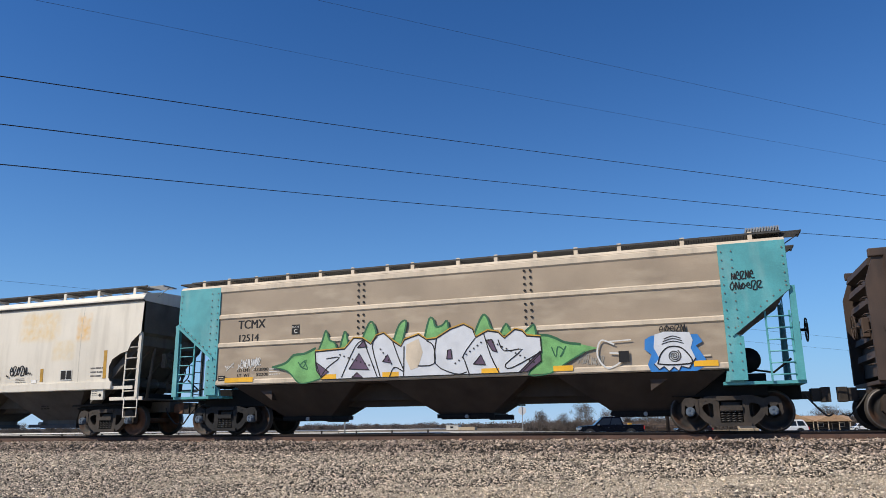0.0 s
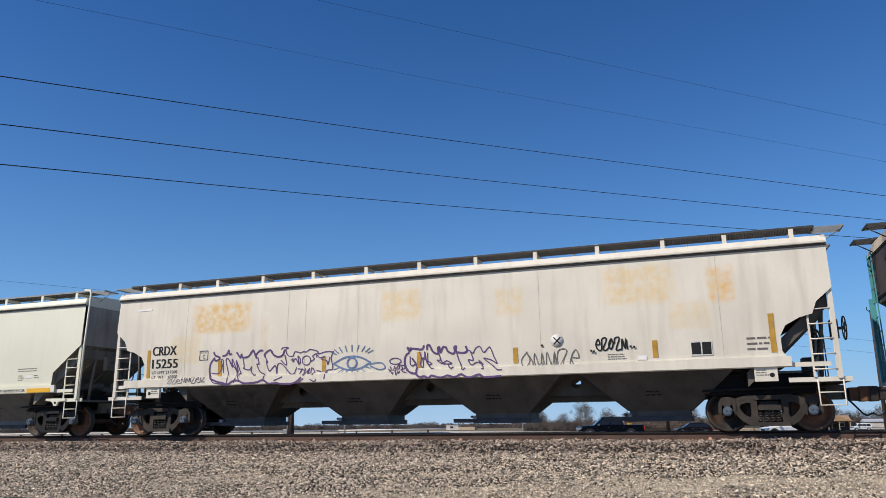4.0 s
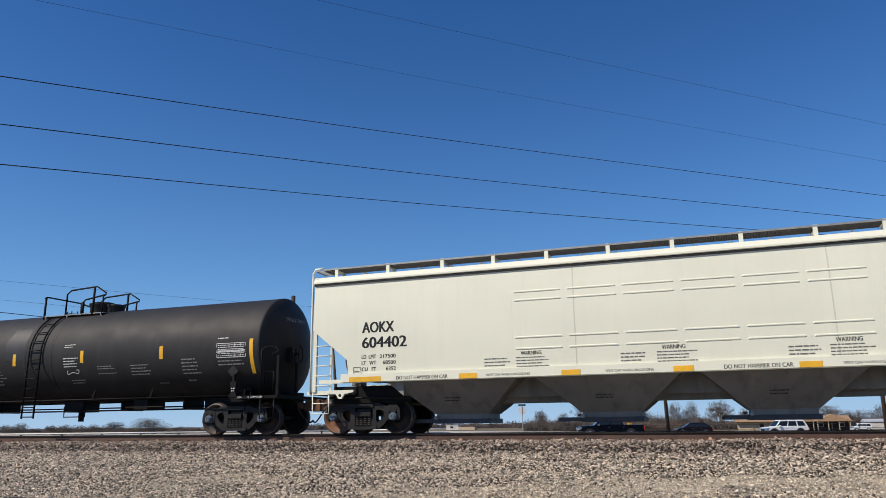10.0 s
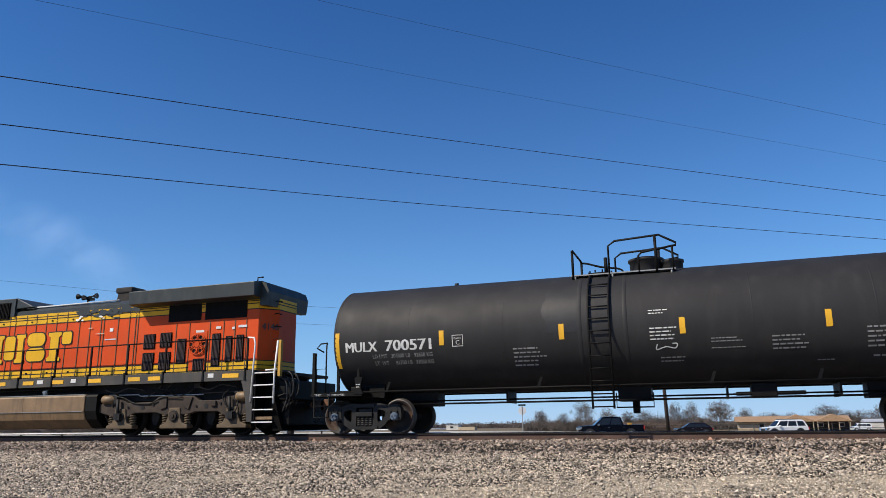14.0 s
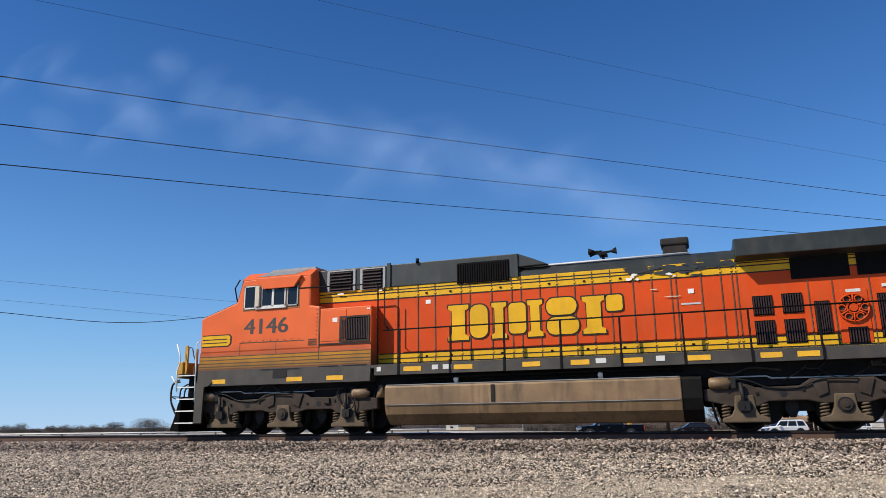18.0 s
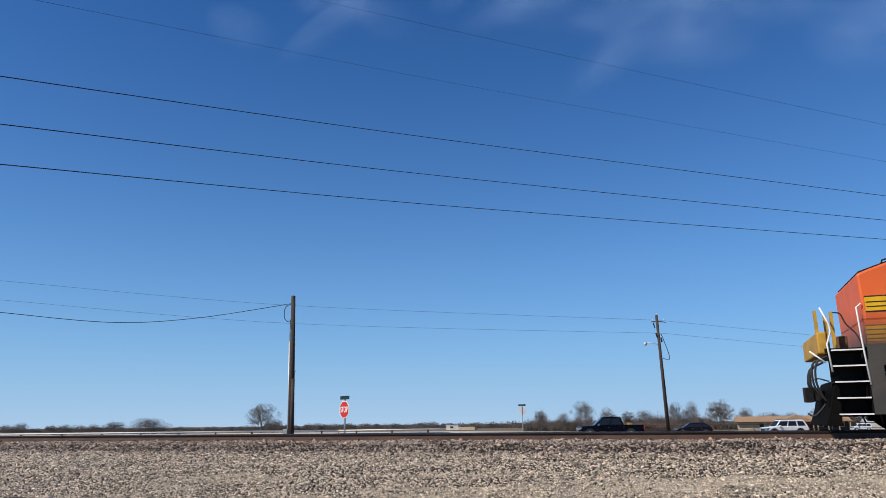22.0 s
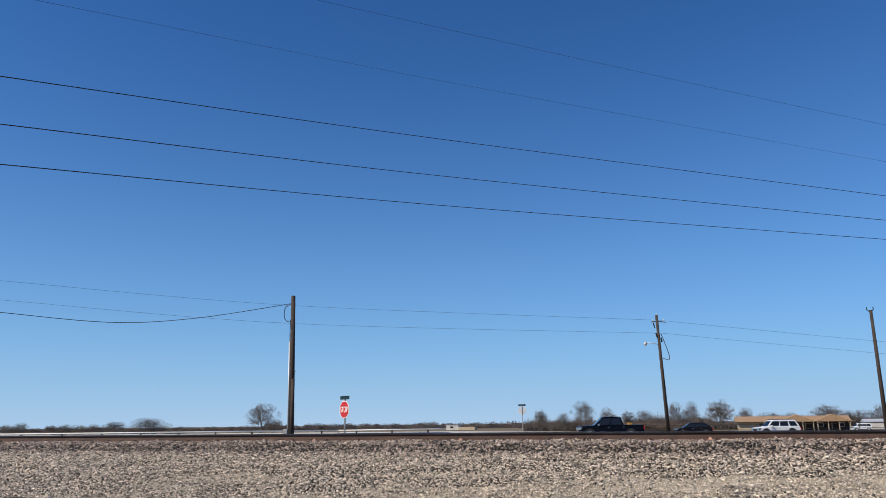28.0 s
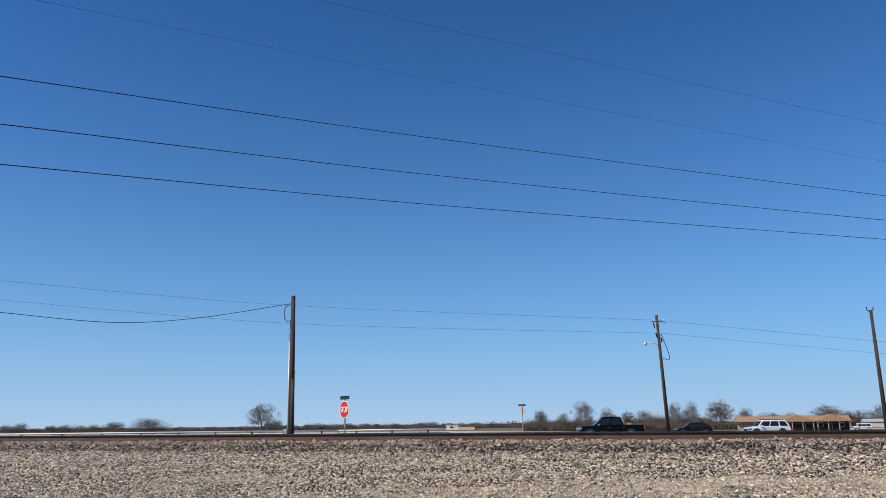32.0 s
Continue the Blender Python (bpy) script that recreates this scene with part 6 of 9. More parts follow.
    for k, (a, z, w, hh, rows, mt) in enumerate(((-69.3, 1.62, 0.85, 0.5, 5, GREY_INK), (-65.95, 2.72, 0.48, 0.14, 2, WHITE_INK), (-65.95, 2.1, 0.62, 0.34, 4, WHITE_INK), (-65.75, 1.6, 0.6, 0.16, 2, GREY_INK),
                                                 (-64.6, 2.0, 0.75, 0.14, 2, GREY_INK), (-64.6, 1.86, 0.85, 0.06, 1, GREY_INK), (-63.3, 1.78, 0.75, 0.36, 4, GREY_INK), (-61.4, 1.75, 0.68, 0.5, 5, GREY_INK),
                                                 (-60.1, 2.72, 0.5, 0.08, 1, WHITE_INK), (-60.1, 1.95, 0.95, 0.3, 3, GREY_INK), (-61.3, 1.55, 0.3, 0.1, 1, GREY_INK), (-62.4, 1.52, 0.4, 0.06, 1, GREY_INK))):
        wrap(bars("small_print", car, a - x0, z, w, hh, rows, mt, 0, seed=70 + k))
    m = M()
    xa, xb, za, zb = -60.12 - x0, -59.14 - x0, 2.2, 2.6
    for z in (za, zb, 2.39, 2.35):
        stroke(m, [(xa, z), (xb, z)], 0.016, 0)
    for x in (xa, xb, xa + 0.42, xa + 0.62, xa + 0.82):
        stroke(m, [(x, za), (x, zb)], 0.016, 0)
    wrap(part("test_table", m, WHITE_INK, car, "white stencilled test data table"))
    wrap(bars("small_print", car, xa + 0.04, za + 0.02, 0.92, 0.36, 6, WHITE_INK, 0, ragged=0.05, seed=99))
    m = M()
    stroke(m, curve_pts([(-65.8 - x0, 2.02), (-65.82 - x0, 1.9), (-65.6 - x0, 1.96), (-65.4 - x0, 1.92), (-65.35 - x0, 2.02), (-65.45 - x0, 2.03)], 5), 0.022, 0)
    wrap(part("chalk_mark", m, WHITE_INK, car))
    d = M().prism([(-59.6 - x0, 1.62), (-59.42 - x0, 1.8), (-59.6 - x0, 1.98), (-59.78 - x0, 1.8)], -0.004, 0.004)
    o = part("placard", d, FRAME_DK, car, "grey diamond placard holder", at=(0, -1.37, 0))
    # glossy touched-up patch on the shoulder
    vs, fs, n = [], [], 16
    rnd = random.Random(5)
    for i in range(n + 1):
        a = -0.1 + 0.74 * i / n
        x_l = -68.5 - x0 + 0.06 * math.sin(i * 0.55) + 0.02 * rnd.random()
        vs += [(x_l, -(R + 0.005) * math.cos(a), zc + (R + 0.005) * math.sin(a)), (-1.1, -(R + 0.005) * math.cos(a), zc + (R + 0.005) * math.sin(a))]
    for i in range(n):
        fs.append((2 * i, 2 * i + 1, 2 * i + 3, 2 * i + 2))
    part("touch_up_patch", M().add(vs, fs, True), BLACK_GLOSS, car, "glossy black touched-up patch")
    # side rail, brackets, sill, platforms
    for s in (-1, 1):
        m = M().cyl((-7.9, s * 1.42, 1.1), (7.0, s * 1.42, 1.1), 0.025, 6)
        part("side_rail", m, BLACK_METAL, car)
        for a in (-72.79, -68.71, -64.69, -62.47):
            x = a - x0
            part("rail_bracket", M().prism([(x - 0.03, 1.08), (x + 0.04, 1.08), (x + 0.14, 1.35), (x + 0.07, 1.35)], s * 1.42 - 0.02, s * 1.42 + 0.02), BLACK_METAL, car)
    for s in (-1, 1):
        part("centre_sill", M().box(s * 5.2, s * 8.35, -0.28, 0.28, 0.72, 1.2), BLACK_METAL, car)
    for s in (-1, 1):
        part("saddle", M().box(s * 6.55, s * 7.25, -0.85, 0.85, 0.95, 1.6), BLACK_METAL, car)
    part("bottom_outlet", M().box(-0.35, 0.45, -0.35, 0.35, 0.75, 1.15).cyl((0.05, 0, 0.45), (0.05, 0, 0.8), 0.09, 10).tube([(-0.4, -0.3, 0.95), (-0.4, -0.3, 0.6), (0.5, -0.3, 0.6), (0.5, -0.3, 0.95)], 0.02), BLACK_METAL, car, bevel=0.02)
    part("brake_cylinder", M().box(2.75, 3.3, -0.6, 0.2, 0.78, 1.1).cyl((2.4, -0.55, 0.86), (3.9, -0.55, 0.86), 0.05, 8), BLACK_METAL, car, bevel=0.02)
    pp = M()
    for y, z in ((-0.5, 0.78), (-0.3, 0.86), (0.5, 0.8)):
        pp.cyl((-6.0, y, z), (6.0, y, z), 0.022, 6)
    for x, w in ((-3.2, 0.04), (2.2, 0.04), (4.6, 0.05)):
        pp.box(x, x + w, -0.55, 0.4, 0.76, 1.08)
    part("brake_rigging", pp, BLACK_METAL, car)
    for s in (-1, 1):
        part("end_platform", M().box(s * 6.95, s * 8.5, -1.45, 1.45, 1.0, 1.09), BLACK_METAL, car)
        lettering("lettering", "2 INCH", car, s * 7.75 - 0.62, 1.02, 0.05, WHITE_INK, -1.453, 0.2)
        lettering("lettering", "HF COMP SHOES", car, s * 7.75 - 0.22, 1.02, 0.05, WHITE_INK, -1.453, 0.5)
        part("bolster_box", M().box(s * 6.9, s * 7.35, -1.3, -1.05, 1.1, 1.25), BLACK_METAL, car, bevel=0.02)
        m = M().tube([(s * 8.4, -1.42, 1.0), (s * 8.4, -1.42, 0.45), (s * 7.95, -1.42, 0.45), (s * 7.95, -1.42, 1.0)], 0.02)
        m.cyl((s * 8.4, -1.42, 0.75), (s * 7.95, -1.42, 0.75), 0.016, 6)
        part("sill_step", m, BLACK_METAL, car)
        m = M().tube([(s * 8.0, -1.52, 1.09), (s * 8.0, -1.52, 2.35), (s * 8.05, -1.4, 2.46), (s * 8.3, -1.3, 2.46), (s * 8.42, -1.3, 2.34), (s * 8.2, -1.3, 2.22)], 0.022)
        m.tube([(s * 8.35, -1.42, 1.09), (s * 8.35, -1.42, 1.75), (s * 8.05, -1.42, 1.75), (s * 8.05, -1.42, 1.09)], 0.018)
        part("end_handrail", m, BLACK_METAL, car)
        part("end_stanchion", M().box(s * 8.42, s * 8.5, -1.4, -1.3, 1.09, 2.2), BLACK_METAL, car)
        part("end_stanchion", M().box(s * 8.3, s * 8.37, -0.2, -0.12, 1.09, 2.05), BLACK_METAL, car)
        part("jack_bracket", M().prism([(s * 6.9, 1.05), (s * 7.2, 1.05), (s * 7.12, 1.2), (s * 7.16, 1.48), (s * 7.09, 1.5), (s * 7.08, 1.7), (s * 7.02, 1.7), (s * 7.01, 1.5), (s * 6.94, 1.48), (s * 6.98, 1.2)], -1.47, -1.40), BLACK_METAL, car)
        bars("bracket_print", car, s * 7.05 - 0.06, 1.2, 0.12, 0.14, 2, WHITE_INK, -1.475, seed=31)
        coupler(car, s * 9.0, s, COUPLER if s > 0 else FRAME)
    handbrake(car, 8.25, 1, BLACK_METAL)
    # top platform, dome fittings, ladder
    m = M().box(-1.3, 1.3, -0.78, 0.78, 3.93, 3.96)
    for x in (-1.2, -0.25, 1.2):
        m.cyl((x, -0.74, 3.8), (x, -0.74, 3.95), 0.03, 6)
    part("top_platform", m, GALV, car, "narrow grating platform")
    for s in (-1, 1):
        y = s * 0.76
        if y > 0:
            part("platform_railing", M().tube(curve_pts([(-1.25, y, 3.9), (-1.25, y, 4.5), (-1.15, y, 4.58), (-0.7, y, 4.44), (-0.25, y, 4.36), (-0.12, y, 4.24), (-0.12, y, 3.9)], 4), 0.028), BLACK_METAL, car, "bent black pipe railing")
        part("railing_post", M().cyl((-1.25, y, 3.85), (-1.25, y, 4.62), 0.034, 8), BLACK_METAL, car)
        m = M().tube([(-0.32, y, 3.9), (-0.32, y, 4.66), (-0.15, y, 4.78), (0.95, y, 4.84), (1.35, y, 4.6), (1.35, y, 4.54), (0.5, y, 4.42), (0.42, y, 4.34), (0.42, y, 3.9)], 0.028)
        m.cyl((0.85, y, 3.9), (0.85, y, 4.84), 0.036, 8).cyl((1.25, y, 3.9), (1.25, y, 4.54), 0.028, 8)
        part("platform_railing", m, BLACK_METAL, car, "bent black pipe railing")
    part("platform_chain", M().tube([(-1.25, -0.8, 4.58), (-1.25, -0.7, 4.63), (-1.25, 0.7, 4.63), (-1.25, 0.8, 4.58)], 0.028), BLACK_METAL, car)
    part("manway", M().lathe([(0.42, 3.9), (0.42, 4.3), (0.46, 4.31), (0.46, 4.37), (0.3, 4.42), (0, 4.43)], (0.55, 0, 0), 24, "z"), BLACK, car, "manway dome with bolted cover")
    part("valve_housing", M().lathe([(0.27, 3.95), (0.27, 4.2), (0.3, 4.22), (0.3, 4.28), (0, 4.3)], (1.2, -0.1, 0), 20, "z"), BLACK, car)
    m = M().lathe([(0.35, 4.0), (0.35, 4.08), (0, 4.09)], (-0.65, 0, 0), 18, "z")
    for k in range(10):
        a = 2 * math.pi * k / 10
        m.cyl((-0.65 + 0.3 * math.cos(a), 0.3 * math.sin(a), 4.08), (-0.65 + 0.3 * math.cos(a), 0.3 * math.sin(a), 4.16), 0.02, 6)
    m.cyl((-0.5, 0.1, 4.08), (-0.5, 0.1, 4.55), 0.05, 8)
    part("flange", m, BLACK_METAL, car)
    part("vent_valve", M().cyl((-4.7, 0, 4.05), (-4.7, 0, 4.14), 0.06, 10), BLACK, car)
    m = M()
    for xs in (-0.82, -0.32):
        pts = [(xs, -1.55, 0.55), (xs, -1.55, 2.5)] + [(xs, -1.56 * math.cos(a), 2.56 + 1.56 * math.sin(a)) for a in [0.15 * k for k in range(1, 8)]]
        m.tube(pts, 0.028)
    for k in range(12):
        z = 0.6 + k * 0.3
        if z < 3.75:
            y = -1.56 if z < 2.56 else -math.sqrt(1.56 ** 2 - (z - 2.56) ** 2)
            m.cyl((-0.82, y, z), (-0.32, y, z), 0.018, 6)
    part("ladder", m, BLACK_METAL, car, "black ladder curving over the shell")
    truck(car, -7.02, "black", ("dusty", "dusty"))
    truck(car, 6.93, "black", ("dusty", "dusty"))
    return car


def brown_hopper():
    """The car behind the taupe one: an open-top hopper with ribbed end."""
    x0, h = 10.85, 7.25
    car = thing("open_hopper_car", (x0, D, 0), "dark brown open hopper car with ribbed end", "hopper car", "cars of the train")
    m = M()
    for s in (-1, 1):
        m.box(-h + 0.1, h - 0.1, s * 1.42, s * 1.48, 1.1, 3.85)
    part("side_sheet", m, OXIDE, car)
    part("top_chord", M().box(-h, h, -1.56, -1.4, 3.72, 3.9).box(-h, h, 1.4, 1.56, 3.72, 3.9).box(-h + 0.3, -h + 0.42, -1.4, 1.4, 3.72, 3.9).box(h - 0.42, h - 0.3, -1.4, 1.4, 3.72, 3.9), OXIDE, car, bevel=0.02)
    for i in range(11):
        x = -h + 0.35 + i * (2 * h - 0.7) / 10
        part("side_post", M().prism([(x - 0.09, -1.48), (x + 0.09, -1.48), (x + 0.05, -1.6), (x - 0.05, -1.6)], 1.05, 3.74, "z"), OXIDE, car)
    for z in (1.1, 1.55, 2.1):
        part("side_ledge", M().box(-h + 0.1, h - 0.1, -1.55, -1.47, z, z + 0.08), OXIDE, car)
    for s in (-1, 1):
        part("end_sheet", M().prism([(s * (h - 0.35), 3.85), (s * (h - 0.25), 3.85), (s * (h - 0.1), 1.2), (s * (h - 0.5), 1.2)], -1.45, 1.45), OXIDE, car)
        for k in range(6):
            z = 1.5 + k * 0.4
            part("end_rib", M().prism([(s * (h - 0.25), z), (s * (h + 0.02), z + 0.08), (s * (h - 0.02), z + 0.24), (s * (h - 0.28), z + 0.3)], -1.3, 1.3), OXIDE, car)
        for y in (-1.5, 1.4):
            part("corner_post", M().prism([(s * (h - 0.3), 3.85), (s * (h - 0.12), 3.85), (s * (h + 0.12), 3.2), (s * (h + 0.14), 1.05), (s * (h - 0.25), 1.05)], y, y + 0.1), OXIDE, car)
        part("end_platform", M().box(s * (h - 0.6), s * (h + 0.12), -1.4, 1.4, 0.98, 1.06), OXIDE, car)
        for k in range(6):
            z = 1.4 + 0.36 * k
            part("grab_iron", M().tube([(s * (h + 0.1), -1.44, z), (s * (h + 0.2), -1.44, z), (s * (h + 0.2), -1.0, z), (s * (h + 0.1), -1.0, z)], 0.014), OXIDE, car)
        part("centre_sill", M().box(s * (h - 2.5), s * (h + 0.1), -0.3, 0.3, 0.7, 1.0), OXIDE, car)
        coupler(car, s * (h + 0.7), s, FRAME)
    handbrake(car, -h + 0.0, -1, OXIDE)
    bays(car, (-3.0, 0.0, 3.0), 1.1, OXIDE, 0.6, 1.4, BLACK_METAL)
    part("floor_sheet", M().box(-h + 0.4, h - 0.4, -1.42, 1.42, 1.1, 1.16), OXIDE, car)
    truck(car, -h + 1.0, "brown", ("dusty", "dusty"))
    truck(car, h - 1.0, "brown", ("dusty", "dusty"))
    return car


# ---- locomotive ----
def locomotive():
    x0 = -86.7
    car = thing("locomotive", (x0, D, 0), "orange, yellow and dark green diesel locomotive with a dusty cab", "locomotive", "cars of the train")

    def X(a):
        return a - x0
    HW, CW = 1.0, 1.5
    # frame and walkway sill
    part("frame", M().box(X(-96.4), X(-76.9), -1.1, 1.1, 1.02, 1.62), BLACK_METAL, car)
    for s in (-1, 1):
        part("sill", M().box(X(-90.8), X(-76.85), s * 1.42, s * 1.55, 1.52, 1.80), SILL, car, "grey walkway sill")
    part("walkway", M().box(X(-92.5), X(-76.85), -1.5, 1.5, 1.72, 1.8), SILL, car)
    # cab and nose
    prof = [(X(-96.48), 1.82), (X(-96.5), 3.36), (X(-96.3), 3.42), (X(-95.28), 3.76), (X(-95.1), 4.52), (X(-94.9), 4.62), (X(-92.82), 4.62), (X(-92.75), 1.82)]
    cab_low = [(X(-96.48), 2.32), (X(-96.5), 3.36), (X(-96.3), 3.44), (X(-95.28), 3.78), (X(-95.1), 4.44), (X(-92.82), 4.44), (X(-92.82), 3.55), (X(-92.5), 3.5), (X(-92.5), 2.32)]
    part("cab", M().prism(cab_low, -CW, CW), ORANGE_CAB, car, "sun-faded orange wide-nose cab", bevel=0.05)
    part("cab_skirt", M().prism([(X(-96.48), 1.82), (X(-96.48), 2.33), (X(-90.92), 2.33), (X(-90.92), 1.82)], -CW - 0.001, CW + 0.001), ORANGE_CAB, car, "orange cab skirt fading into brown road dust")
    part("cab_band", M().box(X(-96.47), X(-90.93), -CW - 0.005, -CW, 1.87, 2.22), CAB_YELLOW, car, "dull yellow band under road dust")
    for z in (2.215, 2.12, 2.02, 1.93):
        part("stripe", M().box(X(-96.47), X(-90.93), -CW - 0.009, -CW, z - 0.011, z + 0.011), DUSTY_LOW, car)
    part("cab_sill", M().prism([(X(-96.5), 1.38), (X(-96.5), 1.82), (X(-90.92), 1.82), (X(-90.95), 1.38)], -CW - 0.01, CW + 0.01), SILL, car, "dark grey cab sill")
    m = M()
    for a, b, z in ((-94.35, -93.1, 1.79), (-92.5, -91.9, 1.82), (-91.75, -91.05, 1.82), (-93.95, -93.5, 1.56)):
        part("sill_slot", M().box(X(a), X(b), -CW - 0.02, -CW, z - 0.012, z + (0.2 if a == -93.95 else 0.012)), INK, car)
    roof = [(-1.5, 4.42), (-1.12, 4.68), (-0.8, 4.73), (0.8, 4.73), (1.12, 4.68), (1.5, 4.42)]
    part("cab_roof", M().prism(roof, X(-95.15), X(-92.85), "x"), ORANGE_CAB, car)
    part("roof_hatch", M().prism([(X(-94.6), 4.68), (X(-94.4), 4.78), (X(-93.0), 4.78), (X(-92.95), 4.68)], -1.0, 1.0), GALV, car, "bare metal roof box")
    part("roof_scrape", M().add([(X(-94.75), -1.37, 4.518), (X(-93.4), -1.37, 4.518), (X(-93.1), -1.14, 4.676), (X(-94.45), -1.14, 4.676)], [(0, 1, 2, 3)]), GALV, car, "bare grey metal where paint has gone")
    # drip visor over the side windows
    part("window_visor", M().prism([(X(-94.62), 4.42), (X(-93.1), 4.42), (X(-93.33), 4.1), (X(-94.34), 4.1)], -1.6, -1.52), ORANGE_CAB, car, "orange visor over the side windows", bevel=0.01)
    part("visor_arm", M().box(X(-94.62), X(-93.1), -1.56, -1.45, 4.38, 4.43), ORANGE_CAB, car)
    # windows: a fixed pane, a sliding pair behind a wind deflector, a rear pane, in bare metal
    y = -CW
    part("window_surround", M().box(X(-95.06), X(-93.18), y - 0.006, y, 3.5, 4.26), DUSTY, car, "dusty rim round the side windows")
    for a, b, z0, z1, mt in ((-95.02, -94.62, 3.55, 4.23, WHITE_INK), (-94.44, -94.05, 3.58, 4.2, WHITE_INK), (-94.05, -93.63, 3.58, 4.2, WHITE_INK), (-93.58, -93.22, 3.57, 4.18, GALV)):
        f = M()
        for c in ((a, a + 0.035, z0, z1), (b - 0.035, b, z0, z1), (a, b, z0, z0 + 0.04), (a, b, z1 - 0.03, z1)):
            f.box(X(c[0]), X(c[1]), y - 0.03, y, c[2], c[3])
        w = part("cab_window", f, mt, car, "cab side window in a bare metal frame")
        part("pane", M().box(X(a + 0.03), X(b - 0.03), y - 0.012, y + 0.01, z0 + 0.035, z1 - 0.025), GLASS, w)
    part("wind_deflector", M().box(X(-94.6), X(-94.47), -1.6, -1.5, 3.6, 4.2), BEIGE, car, "pale folded wind deflector", bevel=0.01)
    part("window_rail", M().box(X(-94.62), X(-93.6), y - 0.05, y, 3.53, 3.58), WHITE_INK, car)
    part("nose_top", M().prism([(X(-96.42), 3.41), (X(-96.3), 3.45), (X(-95.26), 3.795), (X(-95.26), 3.82), (X(-96.3), 3.475), (X(-96.44), 3.43)], -1.4, 1.4), INK, car, "dull black anti-glare nose top")
    part("windshield_frame", M().prism([(X(-95.3), 3.8), (X(-95.12), 4.46), (X(-95.06), 4.46), (X(-95.24), 3.8)], -1.46, 1.46), DUSTY_LOW, car)
    part("windshield", M().prism([(X(-95.3), 3.87), (X(-95.16), 4.4), (X(-95.12), 4.4), (X(-95.25), 3.87)], -1.3, 1.3), GLASS, car)
    m = M()
    for k in range(3):
        m.tube([(X(-95.95 + 0.12 * k), -1.2 + 0.4 * k, 3.55), (X(-95.9 + 0.12 * k), -1.2 + 0.4 * k, 3.68), (X(-95.6 + 0.12 * k), -1.2 + 0.4 * k, 3.76), (X(-95.5 + 0.1 * k), -1.2 + 0.4 * k, 3.7)], 0.018)
    m.tube([(X(-95.3), -1.45, 3.8), (X(-95.36), -1.52, 4.2), (X(-95.2), -1.52, 4.45)], 0.02)
    part("wiper_and_grabs", m, BLACK_METAL, car)
    # yellow herald block on the nose
    m = M().prism([(X(-96.42), 2.5), (X(-95.5), 2.5), (X(-95.4), 2.58), (X(-95.4), 2.8), (X(-95.47), 2.86), (X(-96.42), 2.86)], -CW - 0.006, -CW)
    o = part("nose_panel_border", m, INK, car)
    m = M().prism([(X(-96.42), 2.53), (X(-95.52), 2.53), (X(-95.44), 2.6), (X(-95.44), 2.78), (X(-95.5), 2.83), (X(-96.42), 2.83)], -CW - 0.01, -CW - 0.004)
    part("nose_panel", m, LOCO_YELLOW, car, "yellow striped panel with dark border")
    m = M()
    for z in (2.62, 2.72):
        m.box(X(-96.4), X(-95.55), -CW - 0.014, -CW - 0.008, z - 0.012, z + 0.012)
    part("panel_lines", m, INK, car)
    lettering("lettering", "4146", car, X(-94.97), 2.82, 0.44, NUMERAL, -CW - 0.004, 1.44, bold=0.04)
    m = M()
    stroke(m, [(X(-95.1), 2.58), (X(-93.0), 2.57)], 0.025, -CW)
    stroke(m, [(X(-95.1), 2.58), (X(-95.12), 1.95)], 0.018, -CW)
    stroke(m, [(X(-93.9), 2.56), (X(-93.9), 2.1)], 0.012, -CW)
    stroke(m, [(X(-92.52), 3.5), (X(-92.52), 2.0)], 0.03, -CW - 0.004)
    part("door_seam", m, DUSTY_LOW, car)
    rv = M()
    for i in range(9):
        rv.cyl((X(-95.0 + 0.23 * i), -CW, 2.62), (X(-95.0 + 0.23 * i), -CW - 0.014, 2.62), 0.014, 6)
    for i in range(7):
        rv.cyl((X(-92.6), -CW, 2.7 + 0.12 * i), (X(-92.6), -CW - 0.014, 2.7 + 0.12 * i), 0.014, 6)
    tagged(part("rivets", rv, DUSTY_LOW, car), kind="stuff")
    m = M()
    for k in range(4):
        m.box(X(-92.86), X(-92.6), -CW - 0.012, -CW, 2.42 + 0.05 * k, 2.445 + 0.05 * k)
    part("small_louvre", m, DUSTY_LOW, car)
    # low equipment cabinet behind the cab
    part("equipment_cabinet", M().box(X(-92.5), X(-90.92), -CW, CW, 2.3, 3.42), ORANGE_CAB, car, "orange equipment cabinet", bevel=0.02)
    m = M().box(X(-92.45), X(-91.68), -CW - 0.012, -CW, 2.5, 3.36)
    part("cabinet_door", m, ORANGE_CAB, car, bevel=0.006)
    plate("decal", car, X(-92.1), X(-91.95), 3.02, 3.14, WHITE, -CW - 0.014)
    plate("decal", car, X(-91.06), X(-90.96), 3.32, 3.36, WHITE, -CW - 0.004)
    part("cabinet_ledge", M().box(X(-92.5), X(-90.95), -CW - 0.03, -CW, 2.4, 2.44), SOOT, car)

